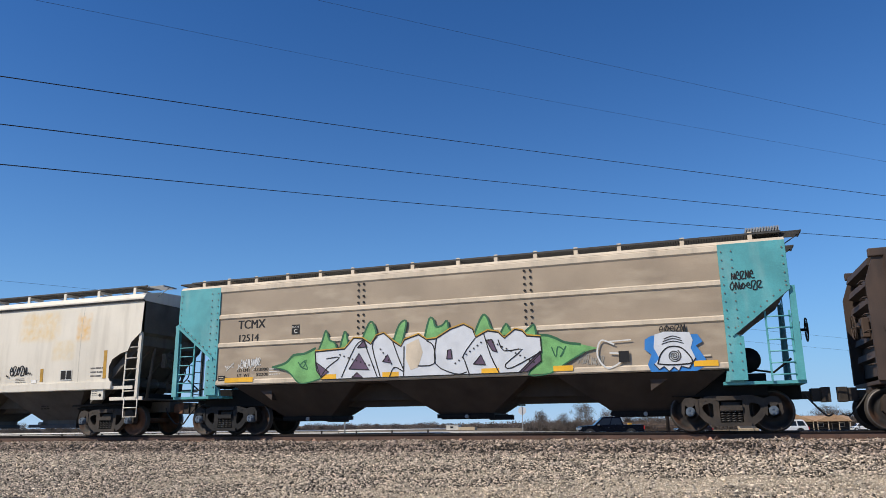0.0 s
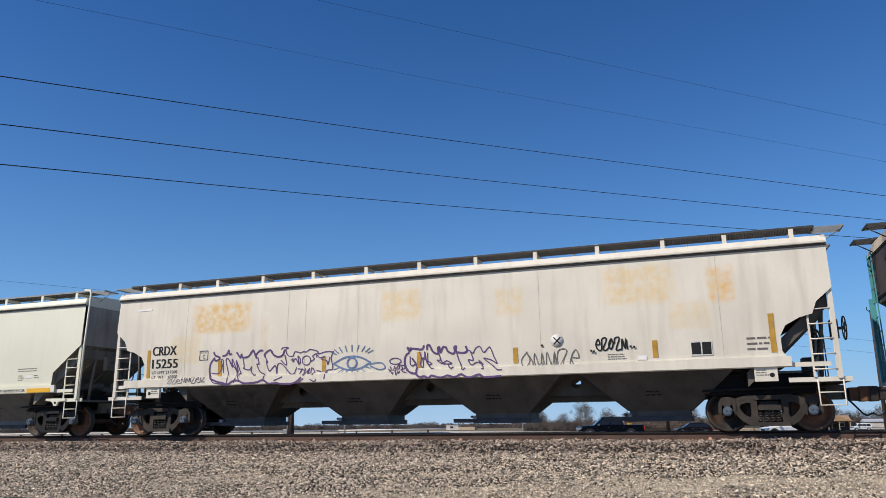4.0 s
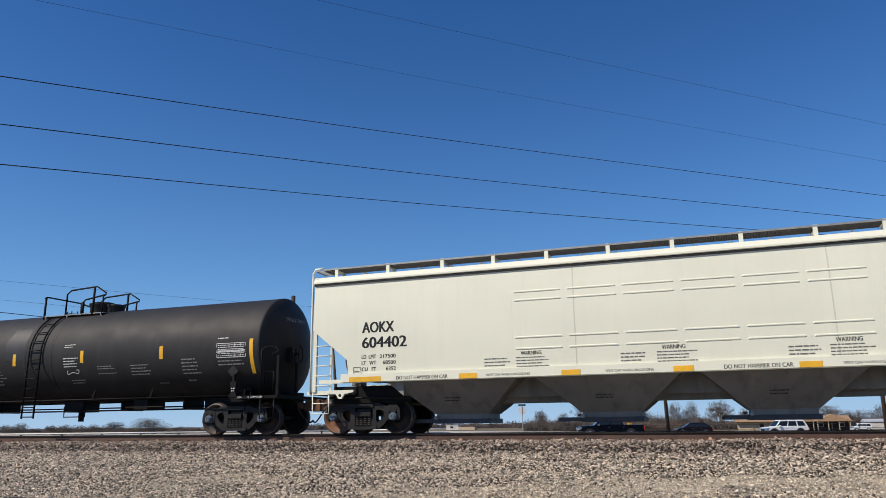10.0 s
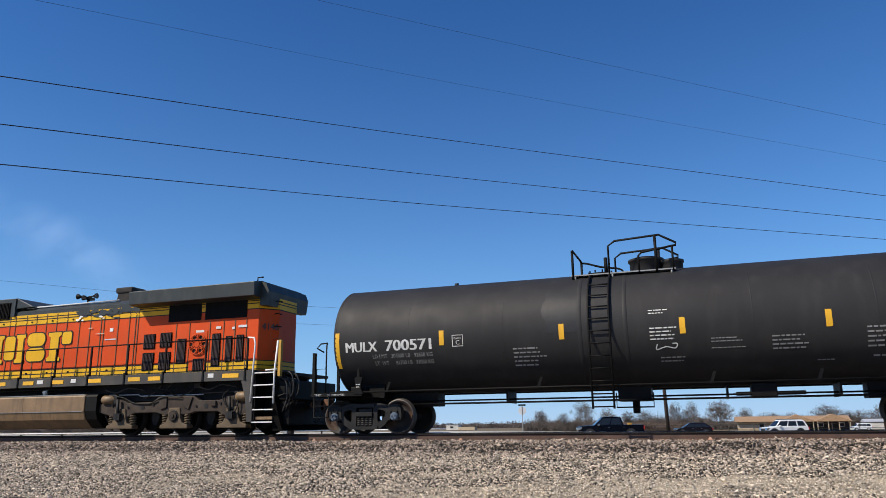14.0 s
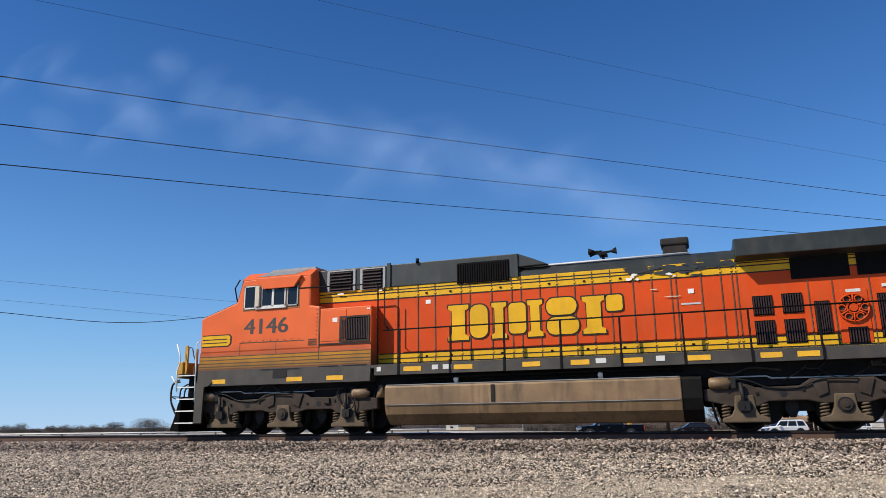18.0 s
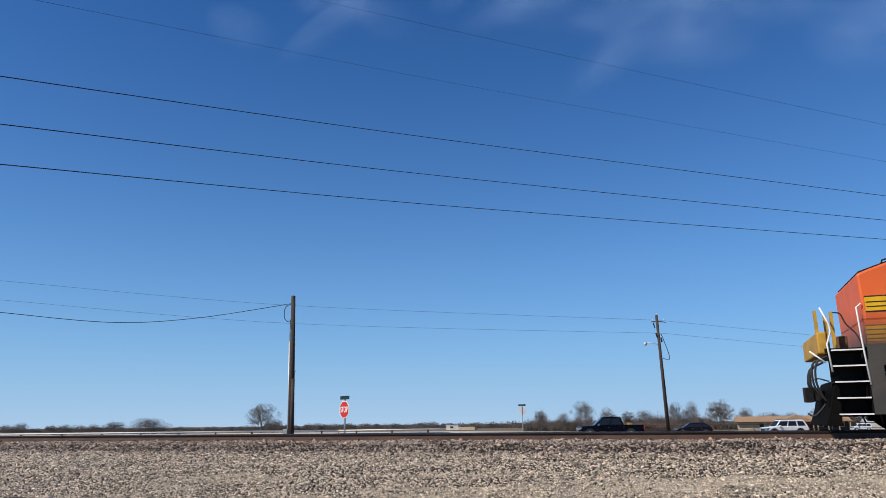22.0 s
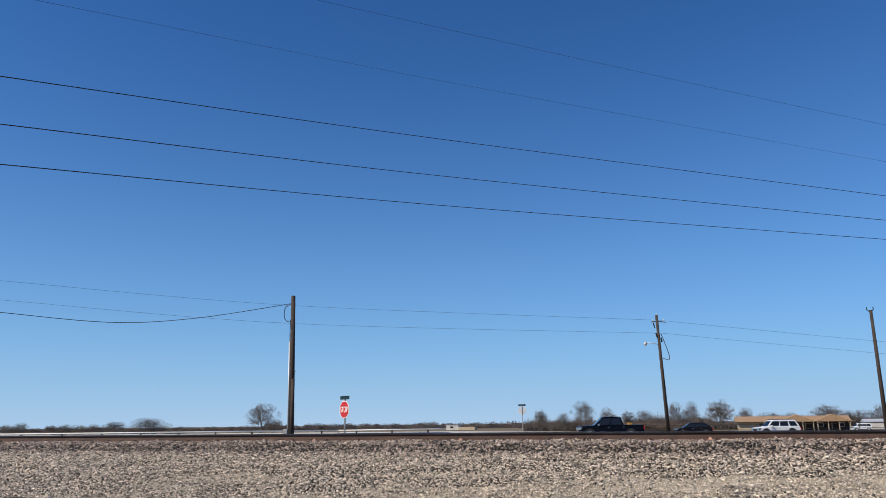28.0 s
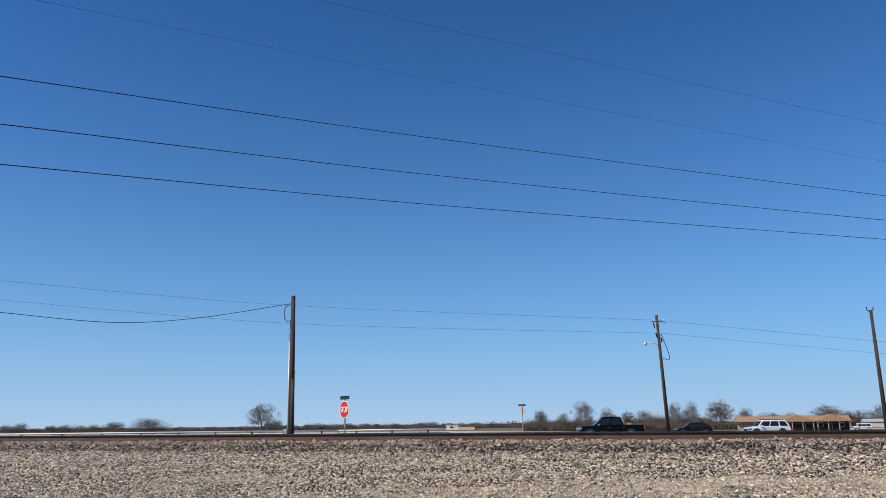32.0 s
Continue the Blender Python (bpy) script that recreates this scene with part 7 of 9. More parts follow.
    def louvre(name, a, b, z0, z1, y, n, vertical=True, frame_mat=None):
        g = part(name, M().box(X(a), X(b), y - 0.01, y + 0.01, z0, z1), LOUVRE, car, "black louvred air intake")
        m = M()
        for i in range(n):
            if vertical:
                xx = X(a) + (i + 0.5) * (b - a) / n
                m.box(xx - 0.012, xx + 0.012, y - 0.035, y - 0.01, z0 + 0.03, z1 - 0.03)
            else:
                zz = z0 + (i + 0.5) * (z1 - z0) / n
                m.prism([(X(a) + 0.03, zz - 0.015), (X(b) - 0.03, zz - 0.015), (X(b) - 0.03, zz + 0.015), (X(a) + 0.03, zz + 0.015)], y - 0.04, y - 0.01)
        part("slat", m, MAROON if frame_mat is None else frame_mat, g)
        return g
    louvre("intake_grille", -91.83, -91.02, 2.5, 3.12, -CW, 16)
    part("grille_frame", M().ring([(X(-91.88), 2.46), (X(-90.97), 2.46), (X(-90.97), 3.17), (X(-91.88), 3.17)], [(X(-91.83), 2.5), (X(-91.02), 2.5), (X(-91.02), 3.12), (X(-91.83), 3.12)], -CW - 0.03, -CW), FRAME_BR, car)
    # hood
    def plan(g):
        return [(X(-92.8), -HW - g), (X(-77.14), -HW - g), (X(-76.76) + g, -0.48), (X(-76.76) + g, 0.48), (X(-77.14), HW + g), (X(-92.8), HW + g)]
    part("hood", M().prism(plan(0), 1.8, 3.98, "z"), ORANGE, car, "orange engine hood", bevel=0.02)
    for z0, z1, nm in ((3.66, 4.0, "yellow_band"), (1.84, 2.12, "yellow_band")):
        part(nm, M().prism(plan(0.006), z0, z1, "z"), LOCO_YELLOW, car, "yellow band along the hood")
    for z in (3.9, 3.82, 3.655, 2.125, 1.99, 1.87):
        part("band_line", M().prism(plan(0.011), z - 0.014, z + 0.014, "z"), INK, car)
    roofp = [(-HW, 3.98), (-HW, 4.12), (-0.8, 4.27), (0.8, 4.27), (HW, 4.12), (HW, 3.98)]
    part("hood_roof", M().prism(roofp, X(-86.9), X(-77.1), "x"), PULLMAN, car, "dark green-grey hood roof")
    part("cable_tray", M().cyl((X(-86.85), -0.86, 4.27), (X(-82.6), -0.86, 4.29), 0.025, 6), WHITE_INK, car)
    # tall blower compartment
    m = M().prism([(X(-92.85), 3.98), (X(-92.85), 4.62), (X(-86.92), 4.62), (X(-86.5), 4.45), (X(-86.1), 4.27), (X(-86.9), 4.25), (X(-86.9), 3.98)], -1.03, 1.03)
    part("blower_compartment", m, PULLMAN, car, "dark green-grey blower compartment", bevel=0.02)
    for a, b in ((-92.55, -91.65), (-91.5, -90.72)):
        f = part("intake_frame", M().box(X(a), X(b), -1.06, -1.03, 3.96, 4.58), GALV, car)
        louvre("intake_screen", a + 0.08, b - 0.08, 3.98, 4.54, -1.062, 6, False)
    louvre("blower_grille", -88.6, -87.15, 3.92, 4.48, -1.04, 22, True, LOUVRE)
    for a, b, z in ((-90.66, -90.56, 4.66), (-86.98, -86.9, 4.6)):
        part("compartment_rib", M().box(X(a), X(b), -1.07, -1.02, 3.98, z), PULLMAN, car)
    part("lifting_lug", M().cyl((X(-89.75), -1.05, 4.6), (X(-89.75), -1.05, 4.72), 0.05, 8), BLACK_METAL, car)
    plate("decal", car, X(-92.2), X(-92.0), 3.86, 3.9, WHITE, -1.07)
    plate("decal", car, X(-90.95), X(-90.8), 3.88, 3.92, WHITE, -1.07)
    # hood door seams, with latches
    rnd = random.Random(12)
    xs = [-90.35, -89.75, -89.25, -88.5, -88.25, -87.65, -87.1, -86.85, -86.35, -85.9, -85.45, -85.0, -84.55, -84.0, -83.55, -83.1, -82.98, -82.4, -81.95, -81.7, -81.6]
    for a in xs:
        m = M().box(X(a) - 0.013, X(a) + 0.013, -HW - 0.016, -HW, 1.86, 3.98)
        part("hood_door_seam", m, DUSTY_LOW, car)
        for z in (2.06, 3.74):
            part("door_hinge", M().box(X(a) - 0.03, X(a) + 0.03, -HW - 0.022, -HW, z - 0.022, z + 0.022), LOCO_YELLOW, car)
    for a in (-89.5, -88.8, -87.4, -86.1, -85.2, -84.3, -82.7):
        for z in (2.0, 3.72):
            part("door_latch", M().box(X(a) - 0.03, X(a) + 0.03, -HW - 0.025, -HW, z, z + 0.045), BLACK_METAL, car)
    plate("decal", car, X(-89.52), X(-89.38), 3.44, 3.55, WHITE, -HW - 0.008)
    plate("decal", car, X(-82.72), X(-82.58), 3.25, 3.36, WHITE, -HW - 0.012)
    plate("decal", car, X(-82.9), X(-82.45), 2.98, 3.02, SIGNBACK, -HW - 0.008)
    # worn paint near the radiator end
    for k in range(70):
        u = rnd.random()
        a, z = -84.05 + 2.4 * u, 3.97 - abs(rnd.gauss(0, 0.10))
        w, hh = rnd.uniform(0.05, 0.22), rnd.uniform(0.025, 0.075)
        pts = [(X(a) + w * math.cos(q) * rnd.uniform(0.5, 1.2), z + hh * math.sin(q) * rnd.uniform(0.5, 1.2)) for q in [2 * math.pi * i / 9 for i in range(9)]]
        blob("peeled_paint", car, pts, PULLMAN if z > 3.82 or k % 4 else INK, -HW - 0.012 - 0.0003 * k, label="dark patch where yellow paint has peeled")
    for a, z, w, hh in ((-84.08, 3.7, 0.09, 0.045), (-83.96, 3.8, 0.08, 0.03), (-83.88, 3.68, 0.05, 0.04), (-84.0, 3.75, 0.06, 0.03), (-83.12, 3.76, 0.08, 0.035), (-83.0, 3.7, 0.06, 0.02), (-83.5, 3.4, 0.1, 0.015), (-83.05, 3.2, 0.22, 0.015)):
        pts = [(X(a) + w * math.cos(q) * rnd.uniform(0.6, 1.2), z + hh * math.sin(q) * rnd.uniform(0.6, 1.2)) for q in [2 * math.pi * i / 10 for i in range(10)]]
        blob("peeled_paint", car, pts, WHITE if z > 3.6 else BEIGE, -HW - 0.036, label="pale patch of bare primer")
    # the company mark, as plain yellow slabs and rounded blocks edged in black
    def slab(a, b, z0, z1, foot):
        e = 0.1 if foot else 0.0
        return [(a, z0), (b, z0), (b, z0 + e), (b - foot, z0 + e + foot * 0.6), (b - foot, z1 - e - foot * 0.6), (b, z1 - e), (b, z1), (a, z1), (a, z1 - e), (a + foot, z1 - e - foot * 0.6), (a + foot, z0 + e + foot * 0.6), (a, z0 + e)]

    def rounded(a, b, z0, z1, r):
        return [(cx + r * math.cos(q), cz + r * math.sin(q)) for cx, cz, q0 in ((b - r, z1 - r, 0), (a + r, z1 - r, 1), (a + r, z0 + r, 2), (b - r, z0 + r, 3)) for q in [math.pi / 2 * (q0 + i / 4) for i in range(5)]]
    shapes = (slab(-88.87, -88.3, 2.4, 3.34, 0.1), rounded(-88.26, -87.77, 2.44, 3.32, 0.2), slab(-87.66, -87.26, 2.4, 3.34, 0.08), rounded(-87.2, -86.74, 2.5, 3.3, 0.12), slab(-86.7, -86.3, 2.4, 3.34, 0.08),
              rounded(-86.2, -85.42, 2.92, 3.36, 0.2), rounded(-86.2, -85.38, 2.42, 2.86, 0.2), slab(-85.28, -84.72, 2.4, 3.34, 0.1), rounded(-84.68, -84.28, 2.94, 3.34, 0.08))
    for k, q in enumerate(shapes):
        cx, cz = sum(p[0] for p in q) / len(q), sum(p[1] for p in q) / len(q)
        wx, wz = max(p[0] for p in q) - cx, max(p[1] for p in q) - cz
        edge = [(X(cx + (a - cx) * (1 + 0.035 / wx)), cz + (b - cz) * (1 + 0.035 / wz)) for a, b in q]
        part("mark_border", M().prism(edge, -HW - 0.019, -HW - 0.013), INK, car)
        part("mark_block", M().prism([(X(a), b) for a, b in q], -HW - 0.025, -HW - 0.019), LOCO_YELLOW, car, "yellow block of the company mark")
    # rear cab section under the radiators
    for a, b, z0, z1, n in ((-81.31, -80.88, 2.62, 3.08, 8), (-81.31, -80.88, 1.95, 2.5, 8), (-80.68, -80.25, 2.64, 3.1, 8), (-80.68, -80.25, 1.95, 2.5, 8), (-80.02, -79.7, 2.12, 2.88, 7),
                            (-78.74, -78.45, 2.0, 2.98, 6), (-78.25, -78.03, 2.1, 2.88, 5), (-77.87, -77.62, 2.1, 2.9, 5), (-79.4, -79.0, 1.88, 2.25, 7)):
        louvre("intake_grille", a, b, z0, z1, -HW - 0.012, n)
    # intake screens, blackened up to the wing so as to hold its shade
    for a, b in ((-80.42, -79.2), (-79.05, -77.55)):
        part("radiator_screen", M().box(X(a), X(b), -HW - 0.02, -HW, 3.42, 3.97), LOUVRE, car, "black radiator intake screen with the wing's shade painted in")
    part("access_door", M().box(X(-79.55), X(-78.92), -HW - 0.02, -HW, 1.9, 3.1), ORANGE, car, "orange door with a round guard", bevel=0.01)
    m = M()
    cx, cz = X(-79.24), 2.68
    for r in (0.31, 0.13):
        m.tube([(cx + r * math.cos(2 * math.pi * i / 20), -HW - 0.06, cz + r * math.sin(2 * math.pi * i / 20)) for i in range(21)], 0.02, 5)
    for k in range(6):
        a = 2 * math.pi * k / 6
        m.tube([(cx + 0.23 * math.cos(a) + 0.075 * math.cos(2 * math.pi * i / 10), -HW - 0.055, cz + 0.23 * math.sin(a) + 0.075 * math.sin(2 * math.pi * i / 10)) for i in range(11)], 0.016, 5)
        m.cyl((cx + 0.1 * math.cos(a + 0.5), -HW - 0.06, cz + 0.1 * math.sin(a + 0.5)), (cx + 0.31 * math.cos(a + 0.5), -HW - 0.06, cz + 0.31 * math.sin(a + 0.5)), 0.02, 5)
    m.cyl((cx, -HW - 0.02, cz), (cx, -HW - 0.09, cz), 0.09, 12)
    # dark disc laid on the door as the shade behind the guard
    part("guard_recess", M().cyl((cx, -HW - 0.018, cz), (cx, -HW - 0.024, cz), 0.3, 24), FRAME_BR, car)
    part("round_guard", m, ORANGE, car)
    for a in (-80.1, -78.85, -78.35, -77.95, -77.55, -79.6):
        part("hood_door_seam", M().box(X(a) - 0.012, X(a) + 0.012, -HW - 0.014, -HW, 1.86, 3.36), DUSTY_LOW, car)
    for a, b, z in ((-78.62, -78.45, 3.12), (-78.05, -77.95, 3.08), (-77.82, -77.52, 3.12), (-79.35, -79.05, 3.04)):
        plate("decal", car, X(a), X(b), z, z + 0.07, WHITE_INK, -HW - 0.02)
    # radiator wing
    m = M().prism([(-1.0, 3.93), (-1.5, 3.97), (-1.52, 4.38), (-1.1, 4.46), (1.1, 4.46), (1.5, 4.38), (1.48, 3.98), (1.0, 3.9)], X(-81.6), X(-77.0), "x")
    part("radiator_wing", m, PULLMAN, car, "dark overhanging radiator wing", bevel=0.015)
    part("wing_end", M().prism([(X(-77.02), 3.72), (X(-77.02), 4.44), (X(-76.84), 4.38), (X(-76.74), 4.15), (X(-76.8), 3.72)], -1.15, 1.15), PULLMAN, car)
    part("horn_bracket", M().tube([(X(-77.1), -1.2, 4.4), (X(-77.1), -1.2, 4.55), (X(-76.9), -1.2, 4.55)], 0.02), BLACK_METAL, car)
    # rear end
    for k in range(6):
        z = 2.0 + 0.38 * k
        part("grab_iron", M().tube([(X(-76.86), -0.6, z), (X(-76.72), -0.68, z), (X(-76.66), -0.5, z), (X(-76.78), -0.44, z)], 0.014), BLACK_METAL, car)
    o = lettering("lettering", "4146", car, X(-77.06) + 0.02, 3.02, 0.2, NUMERAL, -0.955, 0.5, bold=0.03)
    o.rotation_euler = (0, 0, math.atan2(0.52, 0.46))
    # exhaust stack, horn
    part("exhaust_stack", M().prism([(X(-83.3), 4.25), (X(-83.22), 4.66), (X(-82.68), 4.66), (X(-82.6), 4.25)], -0.3, 0.3), SOOT, car, "sooty exhaust stack", bevel=0.03)
    part("stack_lip", M().box(X(-83.3), X(-82.6), -0.34, 0.34, 4.64, 4.84), SOOT, car, bevel=0.05)
    m = M().cyl((X(-84.8), 0, 4.25), (X(-84.8), 0, 4.62), 0.04, 8)
    for dy, d in ((-0.12, -1), (0.0, 1), (0.12, -1)):
        m.cyl((X(-84.8), dy, 4.68), (X(-84.8) + d * 0.2, dy, 4.69), 0.03, 8).cyl((X(-84.8) + d * 0.2, dy, 4.69), (X(-84.8) + d * 0.36, dy, 4.7), 0.03, 10, 0.1)
    m.box(X(-84.9), X(-84.7), -0.2, 0.2, 4.58, 4.66)
    part("horn", m, BLACK_METAL, car, "three-chime air horn")
    # handrails along the walkway
    m = M().cyl((X(-90.6), -1.46, 2.72), (X(-77.1), -1.46, 2.74), 0.02, 6)
    m.tube([(X(-90.75), -1.46, 1.8), (X(-90.75), -1.46, 3.95), (X(-90.85), -1.46, 4.02), (X(-93.2), -1.5, 4.06)], 0.022)
    m.tube([(X(-90.55), -1.46, 3.9), (X(-90.55), -1.46, 2.85), (X(-90.4), -1.46, 2.72)], 0.02)
    part("handrail", m, BLACK_METAL, car, "black pipe handrail")
    for i in range(10):
        a = -90.1 + i * 1.44
        part("stanchion", M().box(X(a) - 0.025, X(a) + 0.025, -1.575, -1.44, 1.52, 1.86).box(X(a) - 0.022, X(a) + 0.022, -1.5, -1.45, 1.84, 2.73), BLACK_METAL, car)
    m = M().tube([(X(-77.15), -1.46, 2.74), (X(-76.92), -1.5, 2.72), (X(-76.86), -1.52, 2.55), (X(-76.92), -1.55, 0.9)], 0.026)
    part("rear_grab_rail", m, WHITE, car, "white painted grab rail")
    m = M().tube([(X(-76.12), -1.5, 2.6), (X(-76.2), -1.5, 1.75), (X(-76.2), -1.5, 0.85)], 0.028).cyl((X(-76.5), -1.5, 1.78), (X(-76.12), -1.5, 1.8), 0.02, 6)
    part("rear_grab_rail", m, WHITE, car, "white painted grab rail")
    part("rear_post", M().box(X(-76.1), X(-76.02), -1.5, -1.4, 1.6, 2.62), YELLOW_OLD, car)
    for a, b in ((-95.98, -95.52), (-93.5, -93.0), (-92.25, -91.74)):
        plate("reflector", car, X(a), X(b), 1.44, 1.56, YELLOW, -CW - 0.014, "yellow reflective strip")
    for a, b in ((-89.95, -89.45), (-88.55, -88.05), (-86.75, -86.3), (-85.55, -85.1), (-84.3, -83.85), (-82.85, -82.35), (-81.3, -80.85), (-80.55, -80.1), (-77.9, -77.35)):
        plate("reflector", car, X(a), X(b), 1.6, 1.72, YELLOW, -1.556, "yellow reflective strip")
    for a, b in ((-90.72, -90.6), (-89.15, -88.98), (-88.85, -88.62), (-84.95, -84.7), (-83.55, -83.35), (-78.4, -78.2)):
        plate("decal", car, X(a), X(b), 1.62, 1.74, WHITE_INK, -1.556)
    # fuel tank
    half = [(1.30, 1.28), (1.38, 1.25), (1.42, 1.19), (1.42, 0.76), (1.33, 0.5), (1.05, 0.25), (0.9, 0.22)]
    p = [(-a, b) for a, b in half] + [(a, b) for a, b in half[::-1]]
    part("fuel_tank", M().prism(p, X(-90.55), X(-83.05), "x"), TANKBROWN, car, "dusty brown fuel tank", bevel=0.02)
    # pale strips painted for the sun's glint on the tank edges
    part("tank_seam", M().box(X(-90.5), X(-83.1), -1.43, -1.40, 0.735, 0.75).box(X(-90.5), X(-83.1), -1.40, -1.36, 1.25, 1.27), GALV, car, "bright painted glint along the tank edges")
    for a in (-88.1, -85.6):
        part("tank_strap", M().prism([(q * 1.003, w) for q, w in p], X(a) - 0.01, X(a) + 0.01, "x"), TANKBROWN, car)
    part("tank_end", M().prism([(q * 0.98, w) for q, w in p], X(-83.05), X(-82.6), "x"), BLACK_METAL, car)
    for a in (-88.6, -84.9):
        part("tank_cap", M().cyl((X(a), -1.22, 1.26), (X(a), -1.22, 1.38), 0.055, 10).cyl((X(a), -1.3, 1.36), (X(a), -1.16, 1.4), 0.06, 10), WHITE, car)
    part("fuel_gauge", M().box(X(-87.62), X(-87.52), -1.44, -1.41, 0.78, 1.2), FRAME_DK, car)
    m = M().tube(curve_pts([(X(-89.3), -1.2, 1.45), (X(-88.9), -1.25, 1.3), (X(-88.5), -1.2, 1.42), (X(-87.6), -1.2, 1.36), (X(-86.5), -1.2, 1.45)], 5), 0.02)
    m.cyl((X(-90), -1.3, 1.44), (X(-83), -1.3, 1.46), 0.03, 6).cyl((X(-90), -1.2, 1.36), (X(-83), -1.2, 1.38), 0.02, 6)
    part("piping", m, BLACK_METAL, car)
    for k, (a, b, z) in enumerate(((-91.9, -90.9, 1.3), (-82.4, -80.9, 1.38), (-80.6, -79.2, 1.34), (-78.9, -77.6, 1.4))):
        part("underframe_pipe", M().tube(curve_pts([(X(a), -1.28, z), (X(a + (b - a) * 0.3), -1.3, z - 0.1), (X(a + (b - a) * 0.6), -1.28, z + 0.03), (X(b), -1.26, z - 0.04)], 5), 0.02, 6), FRAME if k % 2 else BLACK_METAL, car)
    part("bell", M().lathe([(0.0, 0.34), (0.06, 0.33), (0.09, 0.2), (0.14, 0.0), (0.12, 0.0)], (X(-90.75), -1.2, 0.95), 14, "z"), TANKBROWN, car)
    for a, b in ((-92.6, -90.6), (-82.6, -81.9)):
        part("air_reservoir", M().cyl((X(a), -0.75, 0.88), (X(b), -0.75, 0.88), 0.3, 16).cyl((X(a) + 0.02, 0.75, 0.88), (X(b), 0.75, 0.88), 0.3, 16).box(X(a) + 0.1, X(b) - 0.1, -0.9, 0.9, 1.0, 1.1), BLACK_METAL, car)
    # steps and pilots
    for s, xe, xi in ((-1, -97.2, -96.55), (1, -76.2, -76.88)):
        m = M()
        for k in range(5):
            z = 0.36 + 0.34 * k
            m.box(X(xi), X(xe), -1.5, -1.0, z - 0.02, z)
        w = part("step_well", m, BLACK_METAL, car)
        m = M()
        for k in range(5):
            z = 0.36 + 0.34 * k
            m.box(X(xi), X(xe), -1.53, -1.5, z - 0.025, z + 0.005)
        part("step_edge", m, WHITE, w, "white step edges")
        part("step_back", M().box(X(xi), X(xe), -1.0, -0.95, 0.3, 1.75).box(X(-76.8) if s > 0 else X(-96.5), X(xi), -1.5, 1.5, 0.35 if s < 0 else 0.4, 1.55), BLACK_METAL, car)
        part("pilot", M().prism([(X(xe) - s * 0.1, 1.1), (X(xe) + s * 0.02, 0.9), (X(xe) + s * 0.12, 0.5), (X(xe) + s * 0.26, 0.12), (X(xe) - s * 0.05, 0.1)], -1.4, 1.4), PILOT, car, "black pilot plate")
        for k in range(7 if s > 0 else 2):
            u = 0.06 + 0.05 * (k % 3)
            part("mu_hose", M().tube(curve_pts([(X(xe) + s * u, -1.35 + 0.09 * k, 1.6 - 0.05 * (k % 2)), (X(xe) + s * (0.3 + 0.06 * (k % 4)), -1.36 + 0.09 * k, 1.45), (X(xe) + s * (0.34 + 0.05 * (k % 3)), -1.34 + 0.08 * k, 1.0), (X(xe) + s * (u + 0.12), -1.3 + 0.08 * k, 0.62 + 0.06 * (k % 3))], 5), 0.024), RUBBER, car)
        part("uncoupling_lever", M().tube([(X(xe) + s * 0.1, -1.42, 1.05), (X(xe) + s * 0.3, -1.42, 1.12), (X(xe) + s * 0.36, -0.3, 1.12)], 0.016), FRAME, car)
        part("end_deck", M().box(X(xi) - s * 0.3, X(xe) + s * 0.1, -1.45, 1.45, 1.68, 1.76), BLACK_METAL, car)
        coupler(car, X(xe) + s * (1.0 if s > 0 else 0.42), s, COUPLER if s > 0 else FRAME_DK)
        hs = M()
        for k in range(3):
            hs.tube(curve_pts([(X(xe) + s * 0.1, -0.9 + 0.2 * k, 1.5), (X(xe) + s * 0.35, -0.9 + 0.2 * k, 1.35), (X(xe) + s * 0.4, -0.85 + 0.2 * k, 1.0), (X(xe) + s * 0.25, -0.8 + 0.2 * k, 0.85)], 5), 0.025)
        part("air_hoses", hs, RUBBER, car)
    part("draft_box", M().box(X(-76.2), X(-75.72), -1.25, 1.25, 0.95, 1.5).box(X(-76.2), X(-75.85), -1.2, 1.2, 0.25, 0.95), BLACK_METAL, car, bevel=0.03)
    for k, (u, v) in enumerate(((0.42, 0.0), (0.5, 0.15), (0.36, 0.3))):
        part("jumper_cable", M().tube(curve_pts([(X(-76.1), -1.3 + v, 1.74), (X(-76.1) + u * 0.7, -1.32 + v, 1.7), (X(-76.1) + u, -1.32 + v, 1.45), (X(-76.1) + u * 0.9, -1.3 + v, 1.1), (X(-76.1) + 0.2, -1.28 + v, 1.02)], 5), 0.02), RUBBER, car)
    part("corner_plate", M().prism([(X(-77.35), 1.79), (X(-76.86), 1.79), (X(-76.86), 0.36), (X(-77.02), 0.36), (X(-77.1), 1.0)], -1.54, -1.48), SILL, car, "dusty grey corner plate")
    part("corner_plate", M().prism([(X(-96.53), 1.5), (X(-95.95), 1.5), (X(-96.1), 1.38), (X(-96.24), 1.36), (X(-96.26), 0.34), (X(-96.53), 0.34)], -1.54, -1.48), SILL, car, "dusty grey corner plate")
    part("step_tread", M().box(X(-76.85), X(-76.25), -1.45, -1.05, 0.42, 0.5), TANKBROWN, car, "dusty bottom step tread")
    m = M().tube([(X(-96.5), -1.52, 2.7), (X(-96.6), -1.52, 2.62), (X(-96.58), -1.52, 1.9), (X(-96.53), -1.54, 0.95)], 0.02)
    part("front_grab_rail", m, WHITE, car, "white painted grab rail")
    m = M().tube([(X(-97.32), -1.5, 2.66), (X(-97.18), -1.5, 2.3), (X(-97.16), -1.5, 2.12), (X(-97.26), -1.5, 1.85), (X(-97.22), -1.5, 1.25)], 0.02)
    part("front_grab_rail", m, WHITE, car, "white painted grab rail")
